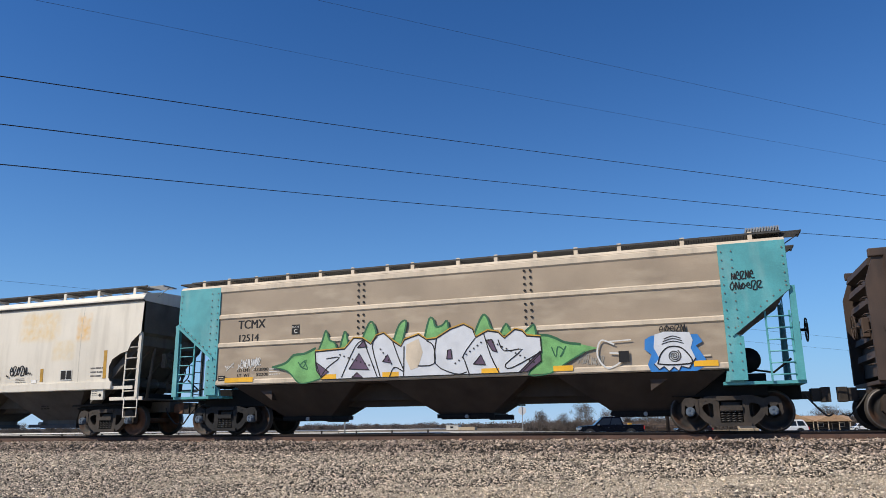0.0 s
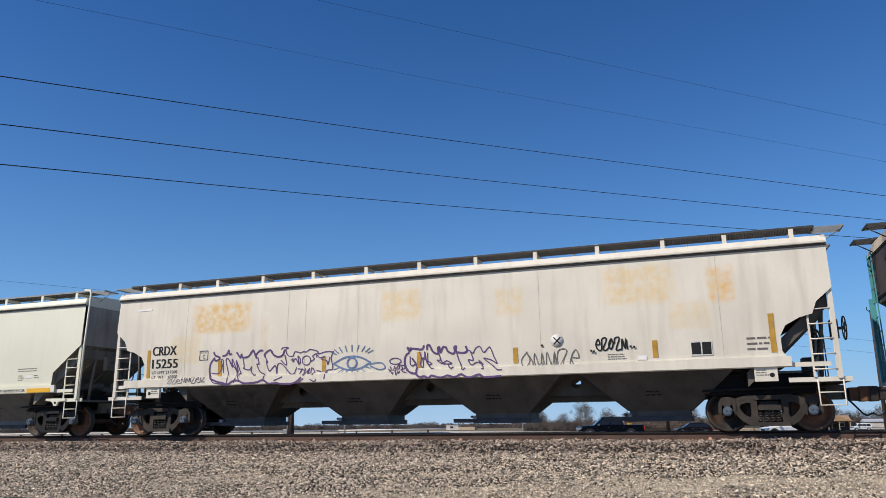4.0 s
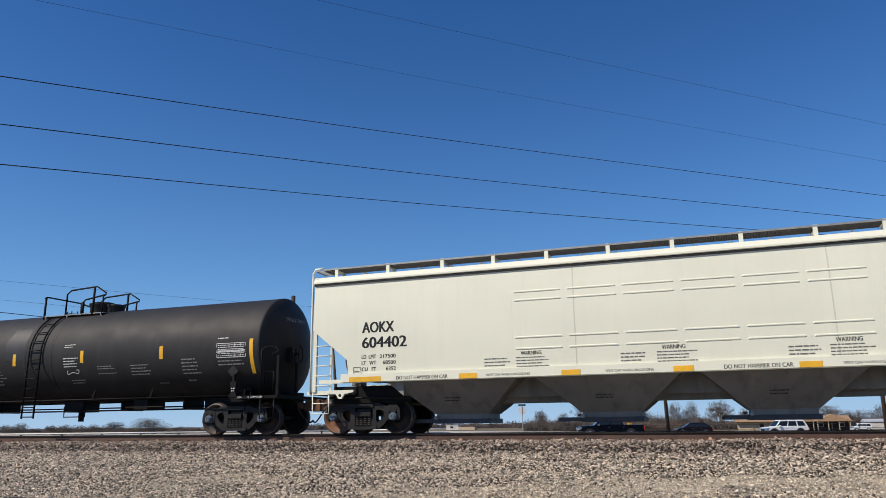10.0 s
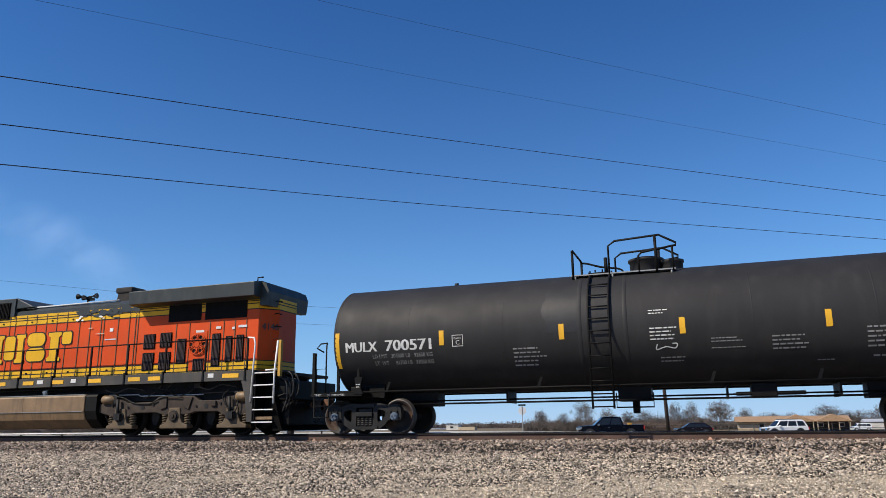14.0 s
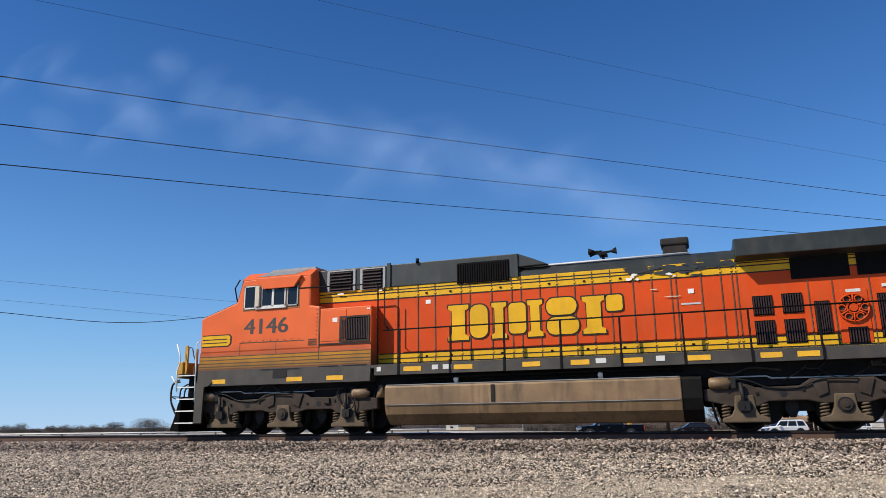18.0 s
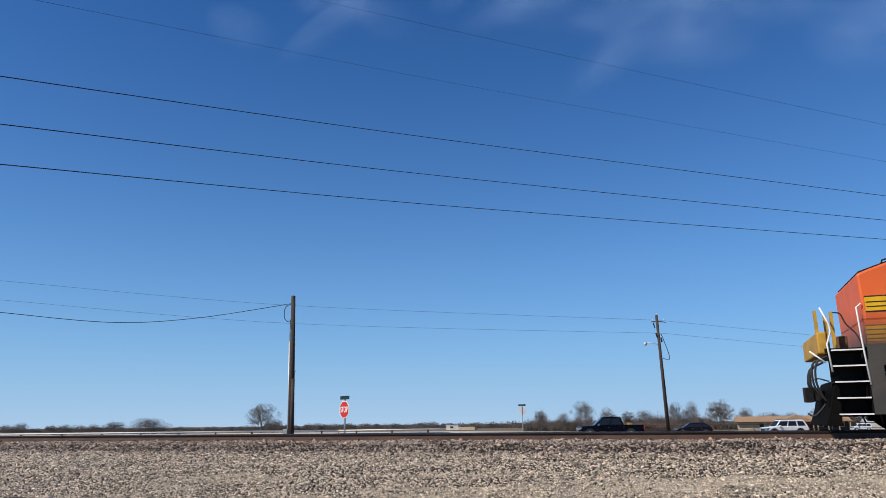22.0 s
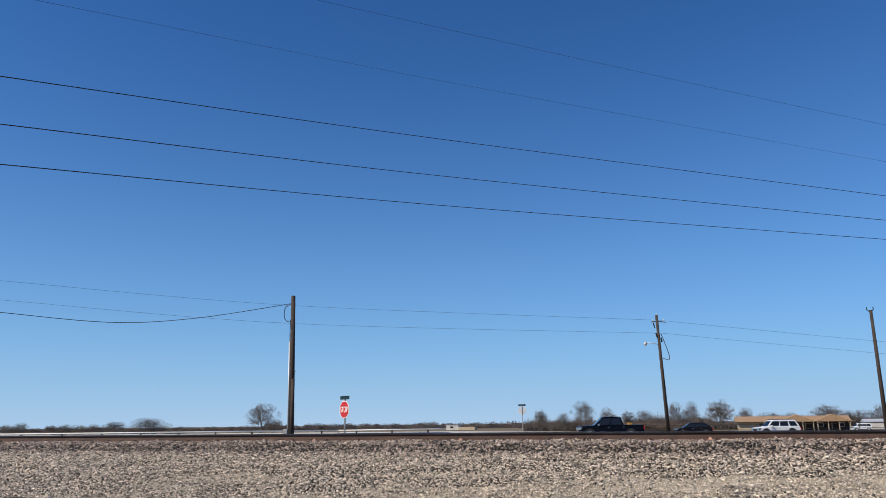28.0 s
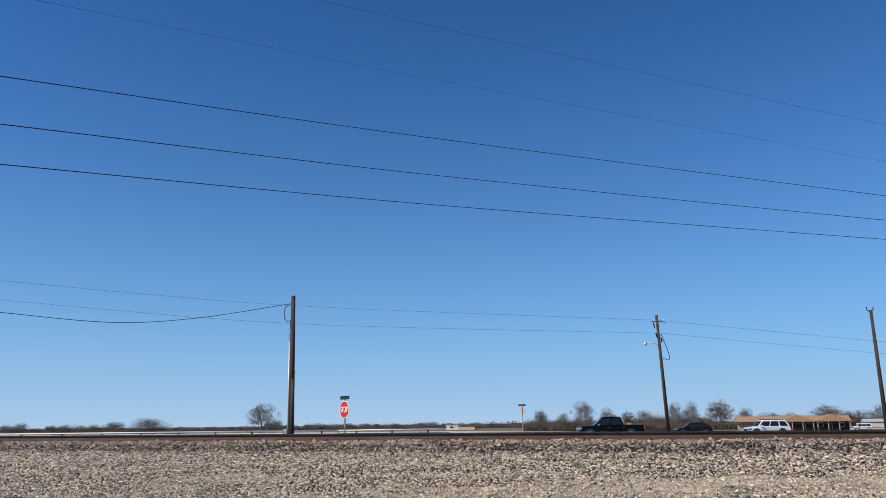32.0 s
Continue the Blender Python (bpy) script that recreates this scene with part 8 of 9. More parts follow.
    part("front_grab_rail", M().tube([(X(-97.6), -1.3, 1.72), (X(-97.32), -1.4, 1.46)], 0.02), WHITE, car)
    for a, y, z1 in ((-97.36, -1.0, 2.66), (-97.08, -1.3, 2.58), (-97.14, -0.8, 2.56)):
        part("front_post", M().box(X(a) - 0.035, X(a) + 0.035, y - 0.03, y + 0.03, 1.7, z1), YELLOW_OLD, car, "yellow handrail post")
    part("anticlimber", M().box(X(-97.42), X(-97.22), -1.3, 1.3, 1.66, 2.14), YELLOW_OLD, car, "yellow drawbar deck box", bevel=0.03)
    part("mu_box", M().box(X(-97.0), X(-96.78), -1.1, -0.7, 1.76, 2.05), COUPLER, car, "rusty brown box", bevel=0.02)
    part("chain", M().tube(curve_pts([(X(-97.05), -1.3, 2.56), (X(-96.9), -1.32, 2.52), (X(-96.82), -1.34, 2.3), (X(-96.65), -1.4, 2.05), (X(-96.58), -1.45, 1.8)], 4), 0.016), RUBBER, car)
    # six-wheel trucks
    wl = wheelset_mesh(0.53, "wheelset", BLACK_METAL, FRAME_DK)
    for xc in (-93.7, -79.7):
        t = part("truck", M().box(-2.6, 2.6, -0.6, 0.6, 0.45, 0.95), FRAME_DK, car, "six-wheel locomotive truck", at=(X(xc), 0, 0))
        for y in (-1.18, 1.18):
            n_ = -1 if y < 0 else 1
            f = M()
            f.prism([(-2.88, 0.95), (-2.62, 0.98), (-2.45, 1.08), (-2.05, 1.1), (-1.75, 0.97), (-0.85, 0.99), (-0.62, 1.14), (0.62, 1.14), (0.85, 1.0), (1.55, 1.0), (1.8, 1.1), (2.3, 1.12), (2.6, 0.98), (2.88, 0.93),
                     (2.88, 0.66), (2.55, 0.62), (2.3, 0.55), (1.75, 0.55), (1.5, 0.67), (0.72, 0.67), (0.45, 0.6), (-0.45, 0.6), (-0.72, 0.67), (-1.5, 0.66), (-1.75, 0.55), (-2.3, 0.55), (-2.55, 0.62), (-2.88, 0.7)], y - 0.1, y + 0.1)
            part("truck_frame", f, FRAME_BR, t, "dusty brown cast truck frame", bevel=0.025)
            part("frame_rib", M().prism([(-0.62, 1.1), (-0.3, 1.12), (-0.3, 0.82), (-0.5, 0.74)], y + n_ * 0.1, y + n_ * 0.14), FRAME_BR, t, bevel=0.01)
            part("frame_rib", M().prism([(0.62, 1.1), (0.3, 1.12), (0.3, 0.82), (0.5, 0.74)], y + n_ * 0.1, y + n_ * 0.14), FRAME_BR, t, bevel=0.01)
            part("frame_lug", M().box(1.28, 1.46, y + n_ * 0.1, y + n_ * 0.16, 0.82, 0.98), FRAME_BR, t, bevel=0.02)
            for sx in (-2.02, 0.0, 2.02):
                o_ = [(0.2, 0.8), (0.23, 0.5), (0.3, 0.36), (0.5, 0.3), (0.5, 0.2)]
                j = M().prism([(sx + u, z) for u, z in o_] + [(sx - u, z) for u, z in o_[::-1]], y - 0.14, y + 0.14)
                part("journal_box", j, JOURNAL, t, "pale brown dusty journal box", bevel=0.025)
                part("journal_ring", M().cyl((sx, y + n_ * 0.13, 0.56), (sx, y + n_ * 0.165, 0.56), 0.165, 20), INK, t)
                part("journal_cap", M().cyl((sx, y + n_ * 0.13, 0.56), (sx, y + n_ * 0.2, 0.56), 0.125, 16).cyl((sx, y + n_ * 0.2, 0.56), (sx, y + n_ * 0.225, 0.56), 0.06, 6), FRAME_BR, t)
                for dxx in (-0.4, 0.4):
                    k = M()
                    helix(k, sx + dxx, y, 0.31, 0.6, 0.085, 0.026, 4)
                    part("spring", k, JOURNAL, t)
                if sx:
                    part("damper", M().cyl((sx, y + n_ * 0.22, 0.5), (sx - 0.06, y + n_ * 0.2, 1.08), 0.045, 8).box(sx - 0.12, sx + 0.1, y + n_ * 0.17, y + n_ * 0.26, 0.46, 0.66), FRAME_DK, t)
            for sx in (-2.5, 2.4):
                part("brake_cylinder", M().lathe([(0.0, -0.26), (0.1, -0.25), (0.135, -0.2), (0.135, 0.16), (0.07, 0.2), (0.06, 0.26), (0.0, 0.26)], (sx, y + n_ * 0.1, 1.08), 14, "x"), TANKBROWN, t, "tan brake cylinder")
                part("cylinder_bracket", M().box(sx + 0.2 - (0.5 if sx > 0 else 0), sx + 0.34 - (0.5 if sx > 0 else 0), y - 0.06, y + n_ * 0.16, 0.95, 1.22), FRAME_DK, t, bevel=0.02)
            for sx in (-1.2, 1.1):
                part("frame_hole", M().cyl((sx, y + n_ * 0.102, 0.83), (sx, y + n_ * 0.108, 0.83), 0.075, 16), INK, t)
            part("brake_rod", M().tube([(-2.65, y, 1.15), (-2.6, y, 1.22), (-1.5, y, 1.22), (-1.4, y, 1.17), (0.9, y, 1.17)], 0.018), SIGNBACK if y < 0 else FRAME, t, "worn bright pipe")
            part("brake_rod", M().tube([(0.8, y, 1.2), (2.2, y, 1.24), (2.3, y, 1.14)], 0.02), FRAME, t)
            for sx in (-1, 1):
                part("sand_pipe", M().tube([(sx * 2.75, y, 1.1), (sx * 2.7, y, 0.6), (sx * 2.6, y * 0.8, 0.15)], 0.02), FRAME, t)
            for sx in (-1.02, 1.0):
                part("brake_hanger", M().prism([(sx - 0.1, 0.98), (sx + 0.1, 0.98), (sx + 0.16, 0.5), (sx + 0.06, 0.3), (sx - 0.06, 0.3), (sx - 0.16, 0.5)], y * 0.72 - 0.06, y * 0.72 + 0.06), FRAME_DK, t, "black brake hanger and shoe", bevel=0.02)
            for k, sx in enumerate((-2.35, -1.75, -0.8, 0.75, 1.6, 2.1)):
                part("frame_bolt", M().cyl((sx, y + n_ * 0.09, 0.9 - 0.06 * (k % 2)), (sx, y + n_ * 0.13, 0.9 - 0.06 * (k % 2)), 0.035, 6), FRAME_DK, t)
            part("air_line", M().tube(curve_pts([(-2.4, y + n_ * 0.14, 1.2), (-1.9, y + n_ * 0.15, 1.12), (-1.5, y + n_ * 0.13, 0.96), (-0.9, y + n_ * 0.13, 0.94), (-0.4, y + n_ * 0.16, 1.12), (0.3, y + n_ * 0.16, 1.1)], 4), 0.018, 6), FRAME_DK, t, "black air line")
            part("air_line", M().tube(curve_pts([(1.9, y + n_ * 0.14, 1.28), (1.7, y + n_ * 0.15, 1.1), (1.85, y + n_ * 0.17, 0.8), (2.15, y + n_ * 0.2, 0.66), (2.25, y + n_ * 0.18, 0.95), (2.1, y + n_ * 0.15, 1.2)], 4), 0.018, 6), FRAME_DK, t, "black air line")
            if y < 0:
                for pts in (((-1.2, 1.1), (-0.75, 1.35), (-0.6, 1.55)), ((-0.75, 1.38), (-0.45, 1.36), (-0.2, 1.58)), ((-0.45, 1.36), (-0.1, 1.16), (0.3, 1.2), (0.6, 1.38))):
                    part("cable", M().tube(curve_pts([(a, -1.2, z) for a, z in pts], 5), 0.014, 5), FRAME, t, "dusty sagging cable")
                part("junction_box", M().box(0.6, 0.82, -1.25, -1.1, 1.36, 1.5), FRAME_BR, t, bevel=0.01)
        for sx in (-2.02, 0.0, 2.02):
            w = part("wheelset", wl, None, t, at=(sx, 0, 0.53))
            SPIN.append((w, sx, 0.53, 0.53))
            part("traction_motor", M().cyl((sx + 0.5, -0.5, 0.5), (sx + 0.5, 0.5, 0.5), 0.36, 16), FRAME_DK, t)
    return car


# ---- background ----
def wires():
    runs = (
        ("overhead_wire", 0.032, [(-34.57, 20.12, 17.23), (-36.09, 26.87, 19.66), (-23.38, 65.98, 28.83), (21.48, 92.54, 25.3), (34.79, 95.88, 22.84)]),
        ("overhead_wire", 0.032, [(-34.39, 20.43, 14.63), (-35.9, 27.13, 16.82), (-23.42, 65.97, 24.83), (21.11, 92.63, 22.44), (34.46, 96.0, 20.59)]),
        ("overhead_wire", 0.032, [(-34.25, 20.67, 12.57), (-35.74, 27.34, 14.49), (-23.45, 65.95, 21.69), (20.82, 92.69, 20.21), (34.19, 96.1, 18.8)]),
        ("thin_wire", 0.012, [(-43.55, 24.56, 26.51), (-43.28, 33.94, 30.37), (-24.98, 70.72, 37.9), (22.73, 97.38, 31.11), (36.99, 100.4, 27.35)]),
        ("thin_wire", 0.014, [(-40.66, 44.13, 39.18), (-33.49, 56.87, 41.87), (-8.55, 79.54, 41.4), (23.33, 97.24, 35.82), (37.57, 100.19, 31.28)]),
        ("service_cable", 0.022, [(-40.75, 28.97, 7.12), (-39.85, 31.83, 7.1), (-36.33, 37.2, 6.96), (-32.39, 40.68, 7.48), (-27.16, 44.34, 8.7)]),
        ("thin_wire", 0.009, [(-47.42, 33.39, 10.26), (-47.04, 37.24, 10.58), (-33.42, 54.58, 10.45), (-3.73, 65.89, 8.9)]),
        ("thin_wire", 0.009, [(-3.49, 65.91, 8.88), (5.48, 74.8, 8.53), (15.95, 83.49, 7.95), (24.98, 88.54, 7.21)]),
        ("thin_wire", 0.009, [(-47.33, 33.52, 8.97), (-46.95, 37.36, 9.2), (-33.37, 54.61, 8.87), (-3.81, 65.89, 7.76)]),
        ("thin_wire", 0.009, [(-3.25, 65.92, 7.73), (5.36, 74.81, 7.36), (15.8, 83.52, 6.76), (24.79, 88.6, 5.89)]),
    )
    for name, r, pts in runs:
        # a straight span that sags: lay the run over its two ends
        o = part(name, wire_span(pts, r), WIRE)
        tagged(o, {"overhead_wire": "thick black overhead power line", "thin_wire": "thin overhead line against the sky", "service_cable": "slack black service cable from the pole"}[name], "wire", "wires overhead")


def wire_span(pts, r):
    m = M()
    m.tube([tuple(p) for p in curve_pts(pts, 14)], r, 5)
    return m


def utility_poles():
    # tall bare pole with a grey conduit and a drooping loop of cable
    x, y = -26.98, 44.45
    p = thing("utility_pole", (x, y, -1.2), "dark weathered timber utility pole with grey conduit", "utility pole", "utility poles")
    part("pole", M().cyl((0, 0, 0), (-0.2, -0.1, 10.43), 0.2, 14, 0.15), POLE, p)
    part("lower_splice", M().cyl((0.06, -0.1, 0.0), (0.05, -0.14, 4.6), 0.14, 10, 0.12), POLE, p)
    part("conduit", M().cyl((-0.2, -0.12, 0.0), (-0.32, -0.16, 7.2), 0.055, 8), SIGNBACK, p, "pale conduit")
    part("upper_cable", M().cyl((-0.32, -0.16, 7.2), (-0.34, -0.14, 8.7), 0.02, 6), RUBBER, p)
    part("meter_box", M().box(-0.55, -0.2, -0.25, -0.05, 0.6, 1.2), GALV, p, bevel=0.02)
    part("cable_loop", M().tube(curve_pts([(-0.2, -0.15, 9.9), (-0.75, -0.2, 9.6), (-0.8, -0.2, 8.9), (-0.5, -0.2, 8.6), (-0.25, -0.15, 8.75)], 6), 0.025), RUBBER, p)
    part("bolt", M().cyl((0.12, -0.15, 5.1), (0.24, -0.2, 5.1), 0.03, 8), GALV, p)
    # distribution pole with a lamp arm
    x, y = -3.47, 65.91
    p = thing("utility_pole", (x, y, -1.25), "brown timber utility pole with a street-lamp arm", "utility pole", "utility poles")
    part("pole", M().cyl((0.1, 0, 0), (-0.15, 0, 10.6), 0.17, 14, 0.11), POLE, p)
    part("cross_arm", M().box(-0.62, -0.1, -0.04, 0.04, 9.98, 10.06).prism([(-0.1, 9.98), (-0.1, 10.08), (0.45, 9.98), (0.62, 9.9), (0.62, 9.86), (0.4, 9.92)], -0.04, 0.04), POLE, p)
    for xx in (-0.5, 0.42, -0.13):
        part("insulator", M().lathe([(0.03, 0.0), (0.05, 0.05), (0.03, 0.08), (0.05, 0.12), (0.0, 0.18)], (xx, 0, 10.06 if xx != -0.13 else 10.6), 10, "z"), SIGNBACK, p)
    for a, za, b, zb, r in ((-0.45, 9.9, -0.35, 9.45, 0.05), (-0.3, 9.0, -0.2, 8.6, 0.06), (0.1, 8.6, 0.15, 8.2, 0.07)):
        part("cutout_fuse", M().cyl((a, -0.1, za), (b, -0.1, zb), r, 8), FRAME_DK, p)
    part("lamp_arm", M().tube([(-0.1, 0, 8.0), (-0.7, -0.05, 8.16), (-1.15, -0.1, 8.2)], 0.03), SIGNBACK, p, "pale lamp arm")
    part("lamp_head", M().lathe([(0.0, 0.1), (0.12, 0.06), (0.16, -0.06), (0.1, -0.2), (0.0, -0.24)], (-1.25, -0.1, 8.18), 12, "z"), SIGNBACK, p)
    part("cable_loop", M().tube(curve_pts([(0.1, -0.1, 9.0), (0.35, -0.15, 8.2), (0.65, -0.2, 7.1), (0.6, -0.2, 6.65), (0.15, -0.15, 6.8)], 6), 0.03), RUBBER, p)
    # leaning pole with two insulators
    x, y = 11.42, 58.9
    p = thing("utility_pole", (x, y, -1.25), "leaning brown timber pole with insulators on top", "utility pole", "utility poles")
    part("pole", M().cyl((0.05, 0, 0), (0.15, 0, 9.1), 0.15, 14, 0.1), POLE, p)
    for xx in (-0.1, 0.32):
        part("insulator_pin", M().tube([(0.14, 0, 8.9), (xx, 0, 9.15), (xx, 0, 9.32)], 0.03), FRAME_DK, p)


def stop_sign(name, x, y, z, facing, label, turn=0):
    s = thing(name, (x, y, -1.2), label, "road sign", "road signs")
    s.rotation_euler = (0, 0, radians(turn))
    part("post", M().box(-0.03, 0.03, 0.0, 0.05, 0, z + 0.55), GALV, s)
    oc = [(0.38 * math.cos(math.pi / 8 + k * math.pi / 4) / math.cos(math.pi / 8), 0.38 * math.sin(math.pi / 8 + k * math.pi / 4) / math.cos(math.pi / 8)) for k in range(8)]
    if facing:
        part("sign_border", M().prism([(a, z + b) for a, b in oc], -0.02, -0.004), WHITE, s)
        part("sign_face", M().prism([(a * 0.91, z + b * 0.91) for a, b in oc], -0.026, -0.018), SIGNRED, s, "red octagon with white letters")
        lettering("lettering", "STOP", s, -0.3, z - 0.13, 0.26, WHITE, -0.03, 0.6, bold=0.02)
    else:
        part("sign_back", M().prism([(a, z + b) for a, b in oc], 0.05, 0.065), SIGNBACK, s, "bare back of an octagonal sign")
    part("street_name_blade", M().box(-0.36, 0.36, -0.012, 0.012, z + 0.44, z + 0.6), SIGNGREEN, s, "dark green street-name blade")
    bars("blade_print", s, -0.28, z + 0.48, 0.55, 0.08, 1, SIGNGREEN, -0.014, seed=2)
    return s


def guard_rail():
    ends = [(-60.0, 27.0, -0.05), (-46.28, 38.19, -0.12), (-27.0, 51.3, -0.16), (-19.0, 53.5, -0.12)]
    g = thing("guard_rail", (0, 0, 0), "long low white rail on short posts beside the road", "guard rail", kind="structure")
    for a, b in zip(ends, ends[1:]):
        part("rail_beam", M().tube([a, b], 0.04, 6), WHITE, g)
        n = max(2, int(math.dist(a, b) / 2.4))
        for i in range(n):
            k = (i + 0.5) / n
            x, y, z = (a[j] + (b[j] - a[j]) * k for j in range(3))
            part("rail_post", M().box(x - 0.05, x + 0.05, y, y + 0.08, -1.2, z - 0.03), FRAME, g)
    g = thing("pipe_fence", (0, 0, 0), "weathered grey pipe fence beside the road", "fence", kind="structure")
    ends = [(-8.4, 105.2, -0.32), (19.0, 104.8, -0.22), (57.0, 106.4, -0.22)]
    for a, b in zip(ends, ends[1:]):
        part("fence_rail", M().tube([a, b], 0.035, 6), FRAME, g)
        part("fence_rail", M().tube([(a[0], a[1], a[2] - 0.6), (b[0], b[1], b[2] - 0.6)], 0.035, 6), FRAME, g)
        n = max(2, int(math.dist(a, b) / 3.0))
        for i in range(n):
            k = (i + 0.5) / n
            x, y, z = (a[j] + (b[j] - a[j]) * k for j in range(3))
            part("fence_post", M().cyl((x, y, -1.75), (x, y, z + 0.08), 0.05, 7), FRAME, g)


def road():
    line = ((-60.0, 27.0, -0.1), (-46.28, 38.19, -0.2), (-27.0, 51.3, -0.3), (-19.0, 53.5, -0.33), (-6.0, 57.0, -0.5))
    for a, b in zip(line, line[1:]):
        d = Vector((b[0] - a[0], b[1] - a[1], 0)).normalized()
        nrm = Vector((-d.y, d.x, 0))
        vs = [(Vector((p[0], p[1], z)) + nrm * w) for p in (a, b) for w, z in ((0.25, p[2]), (7.0, p[2] - 0.06), (10.5, -1.5), (-1.5, -1.4))]
        o = part("road_embankment", M().add(vs, [(0, 1, 5, 4), (1, 2, 6, 5), (3, 0, 4, 7), (0, 3, 2, 1), (4, 5, 6, 7)]), CONCRETE)
        tagged(o, "pale grey road on a low embankment", "road", kind="structure")
    o = part("road", M().add([(-300, 30, -1.06), (300, 58, -1.2), (300, 67, -1.24), (-300, 39, -1.1)], [(0, 1, 2, 3)]), ASPHALT)
    tagged(o, "grey asphalt road behind the railway", "road", kind="structure")


# ---- trees ----
def branch(m, rnd, p, d, length, r, depth, spread):
    """Grow a limb as a slightly bent tapered stick, then its forks, each bending up and outwards."""
    bend = Vector((rnd.uniform(-1, 1), rnd.uniform(-1, 1), rnd.uniform(-0.2, 0.9))) * 0.16
    mid = p + d * length * 0.5
    d2 = (d + bend).normalized()
    q = mid + d2 * length * 0.5
    n = 5 if depth > 4 else 3
    m.cyl(p, mid, r, n, r * 0.85)
    m.cyl(mid, q, r * 0.85, n, r * 0.68)
    if depth == 0:
        return
    a0 = rnd.uniform(0, 2 * math.pi)
    kids = 3 if depth > 1 and rnd.random() < 0.55 else 2
    side = d2.orthogonal().normalized()
    other = d2.cross(side)
    for k in range(kids):
        a = a0 + 2 * math.pi * k / kids + rnd.uniform(-0.5, 0.5)
        lean = spread * rnd.uniform(0.55, 1.15)
        dd = (d2 * math.cos(lean) + (side * math.cos(a) + other * math.sin(a)) * math.sin(lean) + Vector((0, 0, 0.09))).normalized()
        branch(m, rnd, q, dd, length * rnd.uniform(0.66, 0.9), max(0.0019, r * 0.62), depth - 1, spread)


def tree_meshes(seed, spread, stem):
    """Trunk and bare crown of a tree one metre high and wide."""
    rnd = random.Random(seed)
    top = Vector((rnd.uniform(-0.02, 0.02), rnd.uniform(-0.02, 0.02), stem))
    trunk = M().cyl((0, 0, 0), top, 0.026, 8, 0.02)
    crown = M()
    for k in range(4):
        a = 2 * math.pi * k / 4 + rnd.uniform(-0.4, 0.4)
        lean = spread * rnd.uniform(0.7, 1.5)
        branch(crown, rnd, top - Vector((0, 0, 0.03 * k)), Vector((math.cos(a) * math.sin(lean), math.sin(a) * math.sin(lean), math.cos(lean))), 0.2, 0.013, 6, spread)
    branch(crown, rnd, top, Vector((0.05, 0, 1)).normalized(), 0.21, 0.014, 6, spread)
    v = np.array(crown.v)
    hi, wid = np.percentile(v[:, 2], 99.5), np.percentile(np.abs(v[:, :2]), 98.5)
    crown.v = [(x / wid * 0.5, y / wid * 0.5, stem + (z - stem) * ((1 - stem) / (hi - stem))) for x, y, z in crown.v]
    tri = twigs(np.random.default_rng(seed), 0, 0, stem * 1.6, 0.49, 1 - stem * 1.6, 1500, 0.0016)
    crown.add([tuple(p) for p in tri], [(i, i + 1, i + 2) for i in range(0, len(tri), 3)])
    return trunk.mesh("trunk", TWIG), crown.mesh("crown", TWIG)


def trees():
    kinds = [tree_meshes(3, 0.55, 0.2), tree_meshes(7, 0.68, 0.16), tree_meshes(11, 0.6, 0.22), tree_meshes(19, 0.75, 0.12)]
    rows = ((-257.9, 215, 4.3, 8.2), (-239.0, 205, 4.8, 7.7), (-256.4, 235, 4.1, 8.1), (-252.6, 238, 4.3, 8.7), (-242.4, 236, 4.1, 8.8), (-231.0, 232, 4.3, 7.9), (-228.5, 240, 5.3, 12.5), (-198.0, 225, 6.1, 16.1),
            (-123.1, 186, 9.0, 10.2), (-124.9, 196, 4.6, 8.1), (-53.4, 246, 7.2, 7.1), (-46.9, 252, 6.2, 5.9), (-39.0, 246, 9.8, 8.4), (-32.5, 256, 7.7, 8.1), (-26.6, 262, 6.6, 7.8), (-21.2, 266, 6.9, 8.5),
            (-10.6, 250, 9.0, 5.7), (-5.6, 252, 9.2, 7.1), (3.3, 260, 9.6, 11.4), (11.5, 276, 7.3, 6.7), (22.6, 318, 6.1, 10.4), (30.4, 322, 6.0, 10.4), (41.0, 306, 8.5, 13.4), (49.4, 316, 6.5, 8.9),
            (50.4, 296, 6.4, 6.8), (56.5, 300, 8.1, 7.9))
    for k, (x, y, hgt, w) in enumerate(rows):
        t = thing("tree", (x, y, ground_z(x, y)), "leafless tree with a fine bare crown in the distance", "tree", "bare trees")
        a, b = kinds[k % 4]
        for me, nm in ((a, "trunk"), (b, "crown")):
            o = part(nm, me, None, t)
            o.scale = (w, w, hgt)
            o.rotation_euler = (0, 0, 0.7 * k)


def twigs(rng, cx, cy, cz, rx, rz, count, w):
    """Thin sprays that fill a dome, each pointing up and outwards."""
    u = rng.normal(size=(count, 3))
    u[:, 2] = np.abs(u[:, 2])
    u /= np.linalg.norm(u, axis=1)[:, None]
    r0, r1 = rng.uniform(0.2, 0.75, count), rng.uniform(0.72, 1.0, count)
    size = np.array((rx, rx, rz))
    c = np.array((cx, cy, cz))
    p = c + u * size * r0[:, None]
    q = c + (u + rng.normal(0, 0.11, (count, 3))) * size * r1[:, None]
    side = rng.normal(size=(count, 3)) * w
    side[:, 1] *= 0.3
    tri = np.stack([p - side, p + side, q], 1)
    return tri.reshape(-1, 3)


